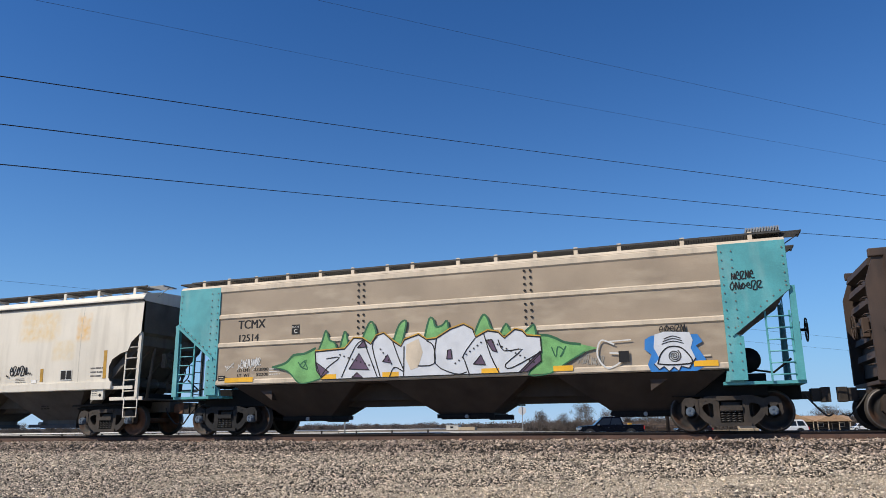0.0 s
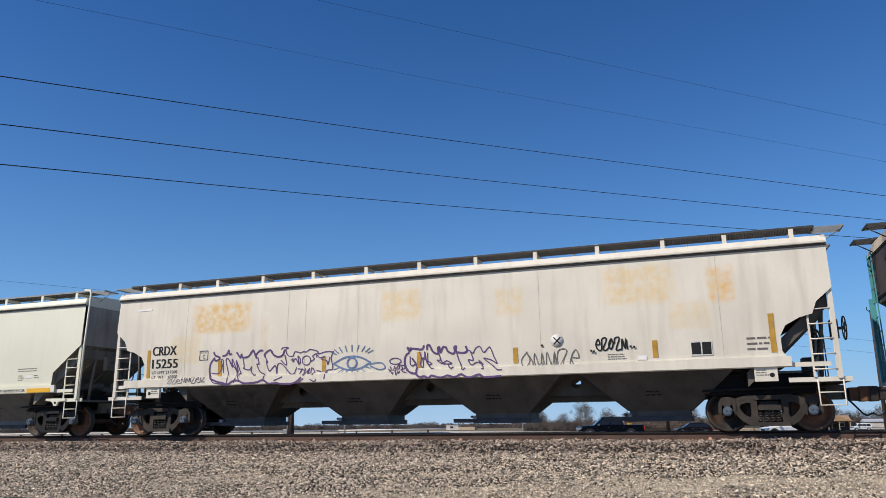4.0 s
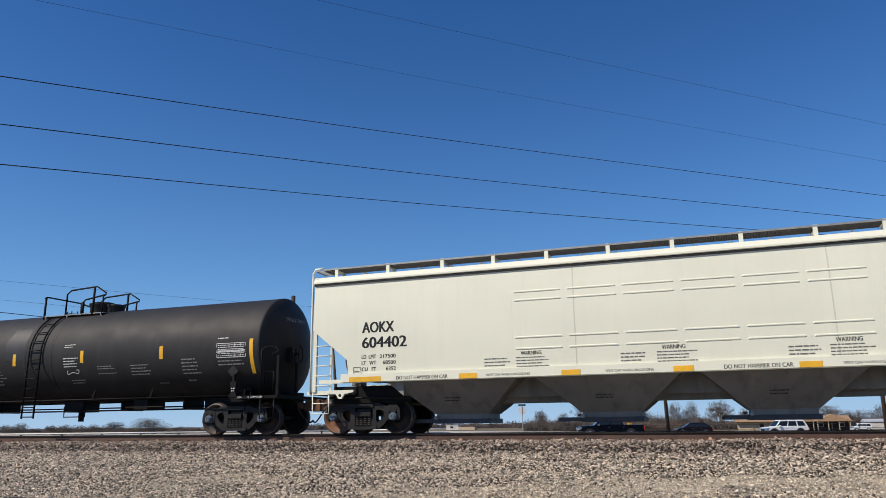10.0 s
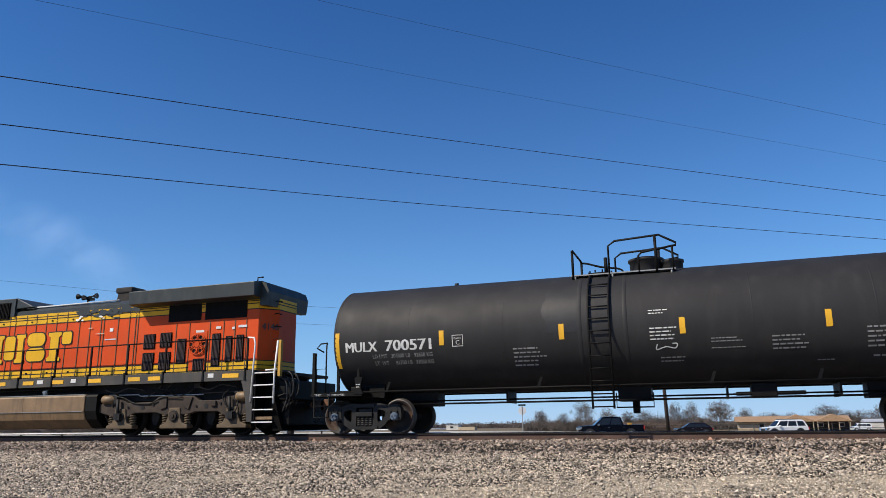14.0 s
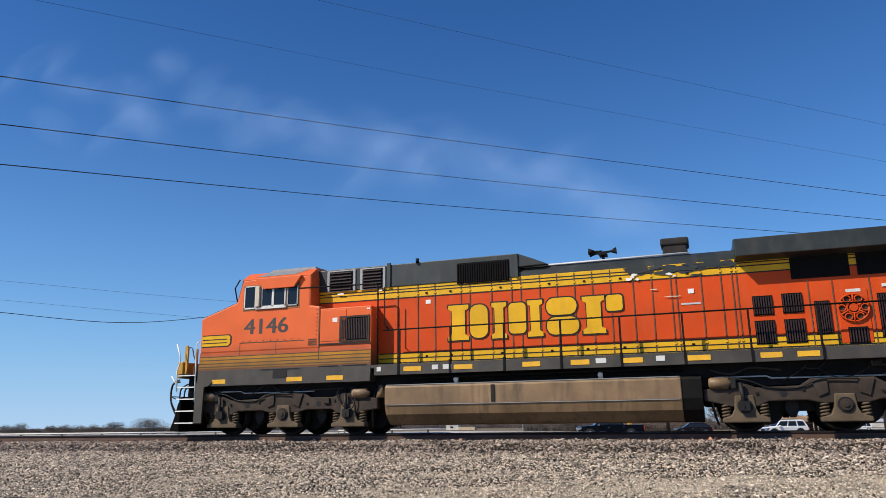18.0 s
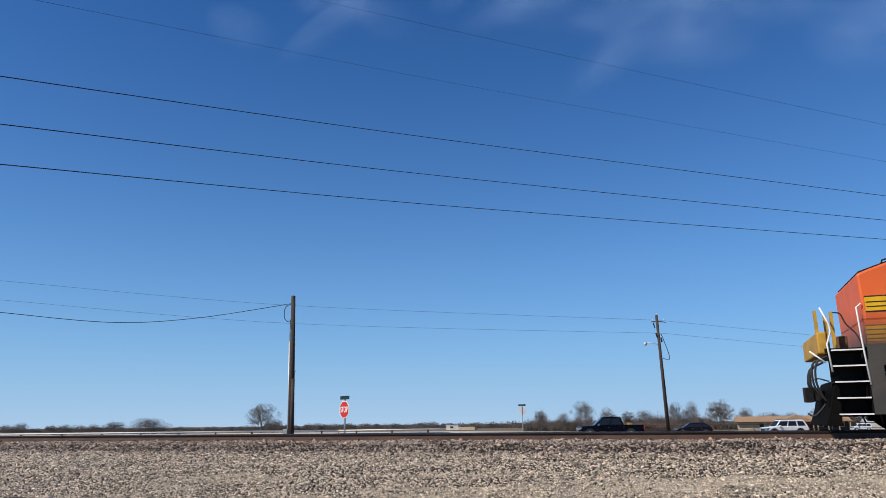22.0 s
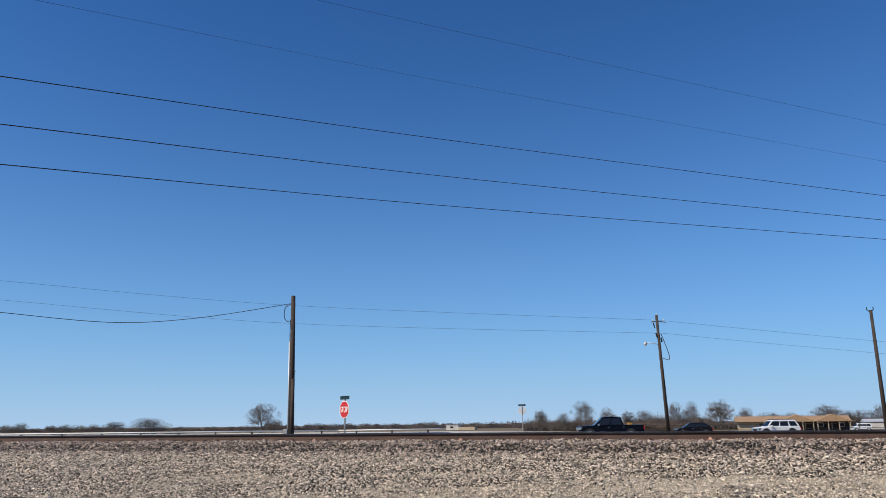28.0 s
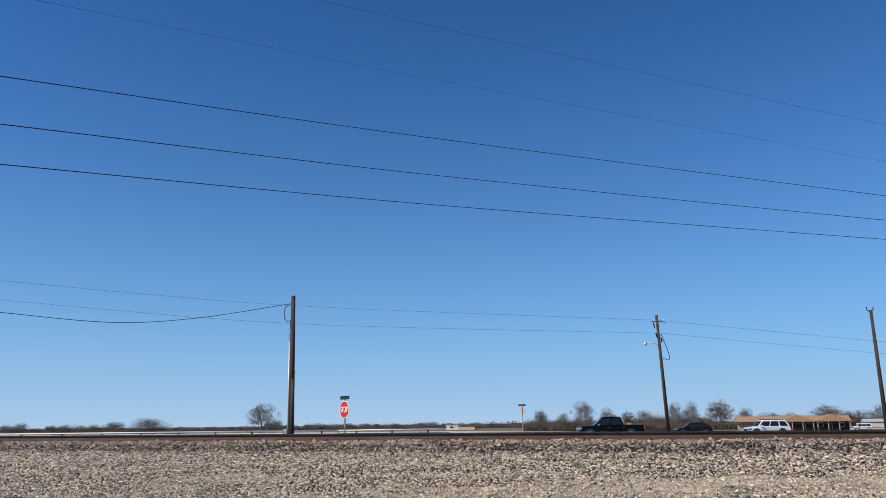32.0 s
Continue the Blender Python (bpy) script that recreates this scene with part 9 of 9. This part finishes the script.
def clumps(rng, cx, cy, cz, rx, rz, count, size):
    """Small flakes in every direction that fill a dome: far brush, seen as a fuzzy mass."""
    u = rng.normal(size=(count, 3))
    u[:, 2] = np.abs(u[:, 2])
    u /= np.linalg.norm(u, axis=1)[:, None]
    p = np.array((cx, cy, cz)) + u * np.array((rx, rx, rz)) * rng.uniform(0.35, 1.0, count)[:, None] ** 0.6
    return (p[:, None] + rng.normal(0, size, (count, 3, 3))).reshape(-1, 3)


def tri_mesh(name, v, mat):
    v = np.asarray(v, np.float32)
    n = len(v) // 3
    me = bpy.data.meshes.new(name)
    me.vertices.add(3 * n)
    me.vertices.foreach_set("co", v.ravel())
    me.loops.add(3 * n)
    me.loops.foreach_set("vertex_index", np.arange(3 * n, dtype=np.int32))
    me.polygons.add(n)
    me.polygons.foreach_set("loop_start", np.arange(0, 3 * n, 3, dtype=np.int32))
    me.materials.append(mat)
    me.update(calc_edges=True)
    return me


def brush_row(name, label, pts, height, depth, lumps, per, seed, w, mat, fill=twigs, wide=(0.5, 0.85)):
    """A far belt of bare scrub: lumps of fine upright sprays in one mesh."""
    rng = np.random.default_rng(seed)
    seg = [math.dist(a, b) for a, b in zip(pts, pts[1:])]
    tot, out = sum(seg), []
    for i in range(lumps):
        s = tot * (i + rng.uniform(0, 1)) / lumps
        for (a, b), L in zip(zip(pts, pts[1:]), seg):
            if s <= L:
                break
            s -= L
        k = min(1, s / L)
        x, y = a[0] + (b[0] - a[0]) * k, a[1] + (b[1] - a[1]) * k + rng.uniform(-depth, depth)
        hh = height * rng.uniform(0.55, 1.0) * (0.8 + 0.4 * noise.noise((x * 0.05, y * 0.02, seed)))
        out.append(fill(rng, x, y, ground_z(x, y) - 0.2, hh * rng.uniform(*wide), hh, per, w))
    tagged(new(name, tri_mesh(name, np.concatenate(out), mat)), label, "brush", kind="stuff")


def scrub():
    brush_row("far_treeline", "hazy grey-brown treeline on the horizon", [(-330, 480), (-230, 500), (-60, 520), (120, 560)], 6.4, 14, 460, 300, 5, 0.26, FARBRUSH, clumps, (0.7, 1.2))
    brush_row("far_hedge", "low hazy hedge line far across the fields", [(-900, 420), (-620, 450), (-330, 480)], 5.2, 10, 420, 300, 15, 0.24, FARBRUSH, clumps, (0.8, 1.4))
    brush_row("scrub_row", "grey-brown leafless scrub behind the houses", [(-62, 266), (-20, 276), (10, 292), (60, 330), (130, 340)], 7.6, 7, 260, 520, 6, 0.04, BRUSH)
    brush_row("low_scrub", "low leafless scrub in the fields", [(-262, 215), (-215, 232), (-180, 225)], 3.0, 5, 30, 400, 7, 0.05, BRUSH)
    brush_row("near_scrub", "dry reddish-brown scrub behind the fence", [(-30, 225), (-14, 235), (-4, 258)], 4.6, 5, 34, 460, 8, 0.04, BRUSH_RED)


# ---- houses and vehicles in the distance ----
def ranch_house():
    h = thing("house", (21.0, 248, -2.8), "long tan house with low tan shingle roofs", "house", "houses")
    part("wall", M().box(-13, 17, -5, 5, 0, 2.7), HOUSE_TAN, h)
    part("roof", M().prism([(-6.5, 2.6), (6.5, 2.6), (0.5, 4.2), (-0.5, 4.2)], -13.8, 17.5, "x"), SHINGLE, h, "tan shingle roof")
    # walls under porch and gables carry their shade in the colour
    part("porch_wall", M().box(-2.5, 16.8, -5.04, -5.0, 0, 2.6), PORCH_SHADE, h, "porch wall darkened by painted shade")
    for cx in (3.0, 12.5):
        part("gable_roof", M().prism([(cx - 5, 2.5), (cx + 5, 2.5), (cx, 4.6)], -8.5, 0.0), SHINGLE, h)
        part("gable_wall", M().prism([(cx - 4.2, 2.5), (cx + 4.2, 2.5), (cx, 4.25)], -7.6, -7.5), PORCH_SHADE, h, "gable wall darkened by painted shade")
        for dx in (-4.2, -1.4, 1.4, 4.2):
            part("porch_post", M().box(cx + dx - 0.1, cx + dx + 0.1, -8.3, -8.1, 0, 2.6), HOUSE_TAN, h)
    for a in (-6.5, 0.5, 9.5, 15.0):
        f = part("window", M().box(a - 0.75, a + 0.75, -5.06, -4.98, 0.9, 2.2), WHITE, h)
        part("pane", M().box(a - 0.65, a + 0.65, -5.09, -5.03, 1.0, 2.1), GLASS, f)
    part("garage_door", M().box(-12.4, -8.4, -5.08, -5.0, 0, 2.3), HOUSE_TAN, h)
    b = thing("shed", (50.0, 268, -2.8), "pale low outbuilding beside the scrub", "shed", "houses")
    part("wall", M().box(-4, 6, -3, 3, 0, 2.3), CONCRETE, b)
    part("roof", M().prism([(-3.4, 2.2), (3.4, 2.2), (0, 3.1)], -4.4, 6.4, "x"), SIGNBACK, b)
    b = thing("trailer_home", (-109, 332, -3.0), "small pale trailer home in the distance", "trailer", "houses")
    part("wall", M().box(-8, -2, -2, 2, 0.3, 2.4), CONCRETE, b)
    part("roof", M().box(-8.2, -1.8, -2.1, 2.1, 2.4, 2.6), SIGNBACK, b)
    part("annex", M().box(-2, 6, -2, 2, 0.3, 1.7), HOUSE_TAN, b)
    part("window", M().box(-6, -4.5, -2.03, -1.98, 1.2, 2.0), GLASS, b)


def slab_mesh(prof, stations):
    """A car body: the outline prof(k) of (x, z) points at each station (y, k), lofted across the width."""
    m, rows = M(), [prof(k) for _, k in stations]
    n = len(rows[0])
    vs = [(a, y, b) for (y, _), row in zip(stations, rows) for a, b in row]
    fs = [tuple(range(n)), tuple(range(len(vs) - 1, len(vs) - n - 1, -1))]
    for j in range(len(rows) - 1):
        fs += [(j * n + i, (j + 1) * n + i, (j + 1) * n + (i + 1) % n, j * n + (i + 1) % n) for i in range(n)]
    return m.add(vs, fs)


def vehicle(name, at, heading, L, W, H, prof, cabin, paint, label, panes, wheels, wheel_r=0.38, bed=False):
    """A car with its front towards -x when heading is 0. prof: side outline of the lower body, cabin: of the greenhouse, in shares of length and height."""
    v = thing(name, at, label, "car", "parked and passing cars")
    v.rotation_euler = (0, 0, radians(heading))
    hw = W / 2

    def low(k):
        return [(L * (a - 0.5) * (1 - 0.03 * k), H * b - 0.03 * k * (b > 0.4)) for a, b in prof]
    part("body", slab_mesh(low, ((-hw, 1.0), (-hw + 0.07, 0.4), (-hw * 0.55, 0.0), (hw * 0.55, 0.0), (hw - 0.07, 0.4), (hw, 1.0))), paint, v, bevel=0.025)
    cab = [(L * (a - 0.5), H * b) for a, b in cabin]
    zb, zt = cab[0][1], cab[1][1]

    def side(z):
        """Half width of the greenhouse at height z: it leans in towards the roof."""
        return hw - 0.07 - 0.2 * max(0.0, (z - zb) / (zt - zb))
    vs = [(a, s * side(b), b) for s in (-1, 1) for a, b in cab]
    n = len(cab)
    m = M().add(vs, [tuple(range(n)), tuple(range(2 * n - 1, n - 1, -1))] + [(i, n + i, n + (i + 1) % n, (i + 1) % n) for i in range(n)])
    part("cabin", m, paint, v, bevel=0.05)
    front, rear = (cab[0][0], cab[1][0]), (cab[-1][0], cab[-2][0])
    lo, hi = 0.1, 0.86

    def edge(pair, k):
        return pair[0] + (pair[1] - pair[0]) * k
    for u0, u1 in panes:
        for s in (-1, 1):
            q = []
            for u, k in ((u0, lo), (u1, lo), (u1, hi), (u0, hi)):
                z = zb + (zt - zb) * k
                q.append((edge(front, k) + 0.1 + (edge(rear, k) - edge(front, k) - 0.2) * u, s * (side(z) + 0.008), z))
            part("side_window", M().add(q + [(a, b - s * 0.03, c) for a, b, c in q], [(0, 1, 2, 3), (7, 6, 5, 4), (0, 4, 5, 1), (1, 5, 6, 2), (2, 6, 7, 3), (3, 7, 4, 0)]), GLASS, v)
    for nm, pair, d in (("windscreen", front, -0.012), ("rear_window", rear, 0.012)):
        q = [(edge(pair, k) + d, s * (side(zb + (zt - zb) * k) - 0.1), zb + (zt - zb) * k) for k, s in ((0.08, -1), (0.08, 1), (0.9, 1), (0.9, -1))]
        part(nm, M().add(q + [(a - d * 2, b, c) for a, b, c in q], [(0, 1, 2, 3), (7, 6, 5, 4), (0, 4, 5, 1), (1, 5, 6, 2), (2, 6, 7, 3), (3, 7, 4, 0)]), GLASS, v)
    for sy in (-1, 1):
        part("sill_cladding", M().box(-L * 0.47, L * 0.47, sy * (hw - 0.05), sy * (hw + 0.01), H * 0.17, H * 0.23), RUBBER, v)
        for x in wheels:
            part("wheel_arch", M().cyl((L * (x - 0.5), sy * (hw - 0.12), wheel_r), (L * (x - 0.5), sy * (hw + 0.004), wheel_r), wheel_r * 1.2, 20), RUBBER, v)
            t = part("wheel", M().cyl((0, -0.11, 0), (0, 0.11, 0), wheel_r, 20), RUBBER, v, at=(L * (x - 0.5), sy * (hw - 0.09), wheel_r))
            part("rim", M().cyl((0, -0.125, 0), (0, 0.125, 0), wheel_r * 0.62, 14), SIGNBACK, t)
        for x in (-0.06, 0.17):
            part("door_handle", M().box(L * x, L * x + 0.18, sy * (hw - 0.02), sy * (hw + 0.025), H * 0.50, H * 0.525), paint if paint is CARWHITE else CHROME, v)
        part("headlight", M().prism([(-L / 2 - 0.01, H * 0.40), (-L / 2 + 0.02, H * 0.51), (-L / 2 + 0.3, H * 0.52), (-L / 2 + 0.2, H * 0.42)], sy * (hw - 0.4), sy * (hw + 0.006)), CHROME, v)
        part("mirror", M().box(front[0] + 0.28, front[0] + 0.46, sy * (hw - 0.02), sy * (hw + 0.2), zb - 0.02, zb + 0.16), CHROME if bed else paint, v, bevel=0.03)
        part("tail_light", M().box(L / 2 - 0.16, L / 2 + 0.005, sy * (hw - 0.22), sy * (hw - 0.01), H * 0.40, H * 0.56), SIGNRED, v)
        part("fog_light", M().box(-L / 2 - 0.02, -L / 2 + 0.05, sy * (hw * 0.72) - 0.09, sy * (hw * 0.72) + 0.09, H * 0.25, H * 0.30), RUBBER, v)
    part("grille", M().box(-L / 2 - 0.02, -L / 2 + 0.06, -W * 0.26, W * 0.26, H * 0.33, H * 0.49), CHROME if bed else RUBBER, v, bevel=0.01)
    part("bumper", M().box(-L / 2 - 0.07, -L / 2 + 0.1, -W * 0.47, W * 0.47, H * 0.17, H * 0.27), CHROME if bed else paint, v, bevel=0.04)
    part("rear_bumper", M().box(L / 2 - 0.1, L / 2 + 0.07, -W * 0.46, W * 0.46, H * 0.18, H * 0.28), CHROME if bed else paint, v, bevel=0.04)
    if bed:
        x0, x1 = rear[0] + 0.1, L / 2 - 0.1
        part("bed_opening", M().box(x0, x1, -hw + 0.16, hw - 0.16, H * 0.6, H * 0.618), RUBBER, v)
        part("bed_load", M().box(L * 0.27, L * 0.33, -0.4, 0.0, H * 0.6, H * 0.70), YELLOW_OLD, v, "tan load in the bed", bevel=0.04)
    return v


def vehicles():
    vehicle("pickup_truck", (-8.7, 69.5, -1.2), 16, 5.9, 2.0, 1.92,
            [(0.0, 0.2), (0.0, 0.5), (0.03, 0.57), (0.27, 0.61), (0.64, 0.62), (1.0, 0.62), (1.0, 0.24), (0.9, 0.2)], [(0.24, 0.59), (0.38, 0.97), (0.45, 1.0), (0.6, 0.99), (0.65, 0.97), (0.69, 0.59)],
            NAVY, "dark navy crew-cab pickup truck on the road", ((0.02, 0.5), (0.54, 0.98)), (0.17, 0.79), 0.4, True)
    vehicle("sedan_car", (-2.2, 104.5, -1.55), 12, 4.7, 1.85, 1.6,
            [(0.0, 0.2), (0.0, 0.44), (0.04, 0.53), (0.28, 0.6), (0.97, 0.62), (1.0, 0.52), (1.0, 0.2)], [(0.2, 0.58), (0.4, 0.96), (0.55, 1.0), (0.72, 0.98), (0.8, 0.94), (0.98, 0.6)], GREYCAR, "dark red low car standing on the road", ((0.0, 0.34), (0.37, 0.68), (0.71, 0.97)), (0.18, 0.8), 0.34)
    s = vehicle("suv", (7.3, 84.7, -1.42), 20, 4.4, 1.78, 1.7,
                [(0.0, 0.2), (0.0, 0.46), (0.02, 0.54), (0.26, 0.61), (0.98, 0.62), (1.0, 0.5), (1.0, 0.22)], [(0.22, 0.59), (0.36, 0.96), (0.44, 1.0), (0.86, 1.0), (0.91, 0.97), (0.985, 0.6)], CARWHITE, "white suv with roof rack creeping along the road", ((0.0, 0.33), (0.36, 0.67), (0.71, 0.98)), (0.18, 0.79), 0.39)
    part("roof_rack", M().box(-0.5, 1.6, -0.58, -0.53, 1.7, 1.76).box(-0.5, 1.6, 0.53, 0.58, 1.7, 1.76).box(-0.3, -0.25, -0.58, 0.58, 1.72, 1.77).box(1.2, 1.25, -0.58, 0.58, 1.72, 1.77), BLACK_METAL, s)
    vehicle("van", (33.5, 199, -2.45), 10, 4.3, 1.9, 1.75,
            [(0.0, 0.2), (0.0, 0.5), (0.03, 0.55), (0.2, 0.6), (1.0, 0.62), (1.0, 0.2)], [(0.18, 0.58), (0.3, 0.95), (0.36, 1.0), (0.86, 1.0), (0.92, 0.97), (0.99, 0.58)], CARWHITE, "white van parked beyond the fence", ((0.0, 0.33), (0.36, 0.67), (0.7, 0.98)), (0.18, 0.8), 0.35)
    return s


# ---- exhaust ----
def smoke_material():
    """Thin pale exhaust: mostly clear, thickest at a wisp's middle, torn by noise."""
    m = bpy.data.materials.new("thin_exhaust")
    m.use_nodes = True
    n, l = m.node_tree.nodes, m.node_tree.links
    n.remove(n["Principled BSDF"])
    out = n["Material Output"]
    clear = n.new("ShaderNodeBsdfTransparent")
    grey = n.new("ShaderNodeBsdfTranslucent")
    grey.inputs[0].default_value = (0.42, 0.55, 0.72, 1)
    white = n.new("ShaderNodeBsdfDiffuse")
    white.inputs[0].default_value = (0.42, 0.55, 0.72, 1)
    both = n.new("ShaderNodeAddShader")
    l.new(grey.outputs[0], both.inputs[0])
    l.new(white.outputs[0], both.inputs[1])
    co = n.new("ShaderNodeTexCoord").outputs["Object"]
    ln = n.new("ShaderNodeVectorMath")
    ln.operation = "LENGTH"
    l.new(co, ln.inputs[0])
    fall = n.new("ShaderNodeMapRange")
    fall.interpolation_type = "SMOOTHSTEP"
    fall.inputs["From Min"].default_value, fall.inputs["From Max"].default_value = 1.0, 0.05
    l.new(ln.outputs["Value"], fall.inputs["Value"])
    info = n.new("ShaderNodeObjectInfo")
    nz = n.new("ShaderNodeTexNoise")
    nz.noise_dimensions = "4D"
    nz.inputs["Scale"].default_value, nz.inputs["Detail"].default_value = 1.3, 3
    l.new(co, nz.inputs["Vector"])
    w = n.new("ShaderNodeMath")
    w.operation = "MULTIPLY"
    l.new(info.outputs["Random"], w.inputs[0])
    w.inputs[1].default_value = 40
    l.new(w.outputs[0], nz.inputs["W"])
    torn = n.new("ShaderNodeMapRange")
    torn.inputs["From Min"].default_value, torn.inputs["From Max"].default_value = 0.25, 0.85
    l.new(nz.outputs["Fac"], torn.inputs["Value"])
    a = n.new("ShaderNodeMath")
    a.operation = "MULTIPLY"
    l.new(fall.outputs[0], a.inputs[0])
    l.new(torn.outputs[0], a.inputs[1])
    k = n.new("ShaderNodeMath")
    k.operation = "MULTIPLY"
    l.new(a.outputs[0], k.inputs[0])
    k.inputs[1].default_value = 0.16
    mix = n.new("ShaderNodeMixShader")
    l.new(k.outputs[0], mix.inputs[0])
    l.new(clear.outputs[0], mix.inputs[1])
    l.new(both.outputs[0], mix.inputs[2])
    l.new(mix.outputs[0], out.inputs["Surface"])
    return m


PUFFS = []
STACK = -82.95      # x of the stack at the start


def exhaust():
    """Wisps that ride inside the engine hood until the stack lets them go, then rise and drift back."""
    mat = smoke_material()
    m = M()
    n, r = 20, 12
    # a shallow bowl, open at the back
    vs = [(math.sin(math.pi / 2 * (j + 0.2) / r) * math.cos(2 * math.pi * k / n), -0.25 * math.cos(math.pi / 2 * (j + 0.2) / r), math.sin(math.pi / 2 * (j + 0.2) / r) * math.sin(2 * math.pi * k / n)) for j in range(r) for k in range(n)]
    m.add(vs, [(j * n + k, j * n + (k + 1) % n, (j + 1) * n + (k + 1) % n, (j + 1) * n + k) for j in range(r - 1) for k in range(n)], True)
    me = m.mesh("smoke_wisp", mat)
    rnd = random.Random(77)
    for i in range(46):
        t0 = 8.0 + i * 0.27
        o = new("smoke_wisp", me)
        sx, sz = rnd.uniform(1.3, 2.6), rnd.uniform(0.85, 0.99)
        o.scale = (sx, 0.9, sz)
        tagged(o, "thin torn wisp of pale engine exhaust", "smoke", "exhaust wisps")
        PUFFS.append((o, t0, rnd.uniform(1.9, 2.4), rnd.uniform(0.6, 0.88), rnd.uniform(-0.5, 0.5), rnd.uniform(5, 50) * rnd.choice((-1, 1))))


def worn(x, y):
    """How far wheels have worn the bank down to packed grit, 0 to 1: long streaks, most of all where cars turn."""
    k = 0.5 + 1.1 * noise.noise((x * 0.22, y * 1.1, 7.0)) + 0.5 * noise.noise((x * 0.9, y * 2.6, 3.0)) + max(-0.55, min(0.3, (x + 6.5) * 0.075)) - max(0, y - 14.5) * 0.9
    return max(0.0, min(1.0, k))


build_ground()
stones("ballast", "coarse grey-brown ballast stones along the track", BALLAST, 38000, (-25, 5.5, 15.7, 18.7), 0.0265, 1,
       lambda x, y: 1 if y > 16.25 else max(0, (y - 15.7) / 0.55) * (0.5 + noise.noise((x * 0.8, y, 2))))
stones("far_ballast", "ballast stones between and beyond the rails", BALLAST, 12000, (-25, 8, 18.7, 22.0), 0.03, 11)
stones("gravel", "loose grey-brown gravel on the bank", GRAVEL, 150000, (-24.5, 5, 11.2, 16.4), 0.0185, 2, lambda x, y: 1 - 0.86 * worn(x, y))
stones("fine_grit", "fine pale grit in the worn patches of the bank", PALE_STONE, 110000, (-14, 5, 11.2, 15.6), 0.0085, 13, lambda x, y: 0.75 * worn(x, y))
stones("pale_gravel", "bleached stones scattered on the bank", PALE_STONE, 22000, (-24, 5, 11.5, 16.2), 0.016, 12, lambda x, y: 0.25 + 0.5 * worn(x, y))
build_track()
TRAIN = [brown_hopper(), taupe_hopper(), graffiti_hopper(), cream_hopper(), tank_car(), locomotive()]
road()
guard_rail()
utility_poles()
stop_sign("stop_sign", -15.40, 29.80, 2.12, True, "red stop sign on a post with a street-name blade", -30)
stop_sign("stop_sign", -17.01, 69.96, 2.6, False, "bare back of a stop sign with a street-name blade")
wires()
trees()
scrub()
ranch_house()
WHITE_SUV = vehicles()
exhaust()


def motions():
    times = [float(t) for t in range(33)]
    for car in TRAIN:
        x, y, z = car.location
        walk(car, [(t, pose(x + run(t), y, z)) for t in times])
    walk(WHITE_SUV, [(t, pose(x, 84.7, -1.42, 0, 0, 20)) for t, x in ((0.0, 7.17), (23.0, 7.17), (24.0, 7.11), (25.5, 6.95), (27.5, 6.55), (29.0, 6.09), (30.0, 5.82), (31.0, 5.58), (32.0, 5.49))])
    for o, t0, vx, vz, dy, tilt in PUFFS:
        rows = [(t, pose(STACK + run(t), D, 2.9)) for t in (0.0, t0 / 2, t0)]
        xs = STACK + run(t0)
        for dt in (0.35, 0.8, 1.6, 3.0, 5.0, 8.0, 12.0, 18.0, 24.0):
            if t0 + dt < 31.9:
                rows.append((t0 + dt, pose(xs + vx * dt + 1.2 * (1 - math.exp(-dt)), D + dy * (1 - math.exp(-dt)), 2.9 + 2.6 * (1 - math.exp(-2.2 * dt)) + vz * dt, 0, tilt * (1 - math.exp(-0.9 * dt)))))
        dt = 32.0 - t0
        rows.append((32.0, pose(xs + vx * dt + 1.2, D + dy, 5.5 + vz * dt, 0, tilt)))
        walk(o, rows)
    fine = [i / 10 for i in range(321)]
    for w, x, z, r in SPIN:
        walk(w, [(t, pose(x, 0, z, 0, math.degrees(run(t) / r), 0)) for t in fine])


motions()
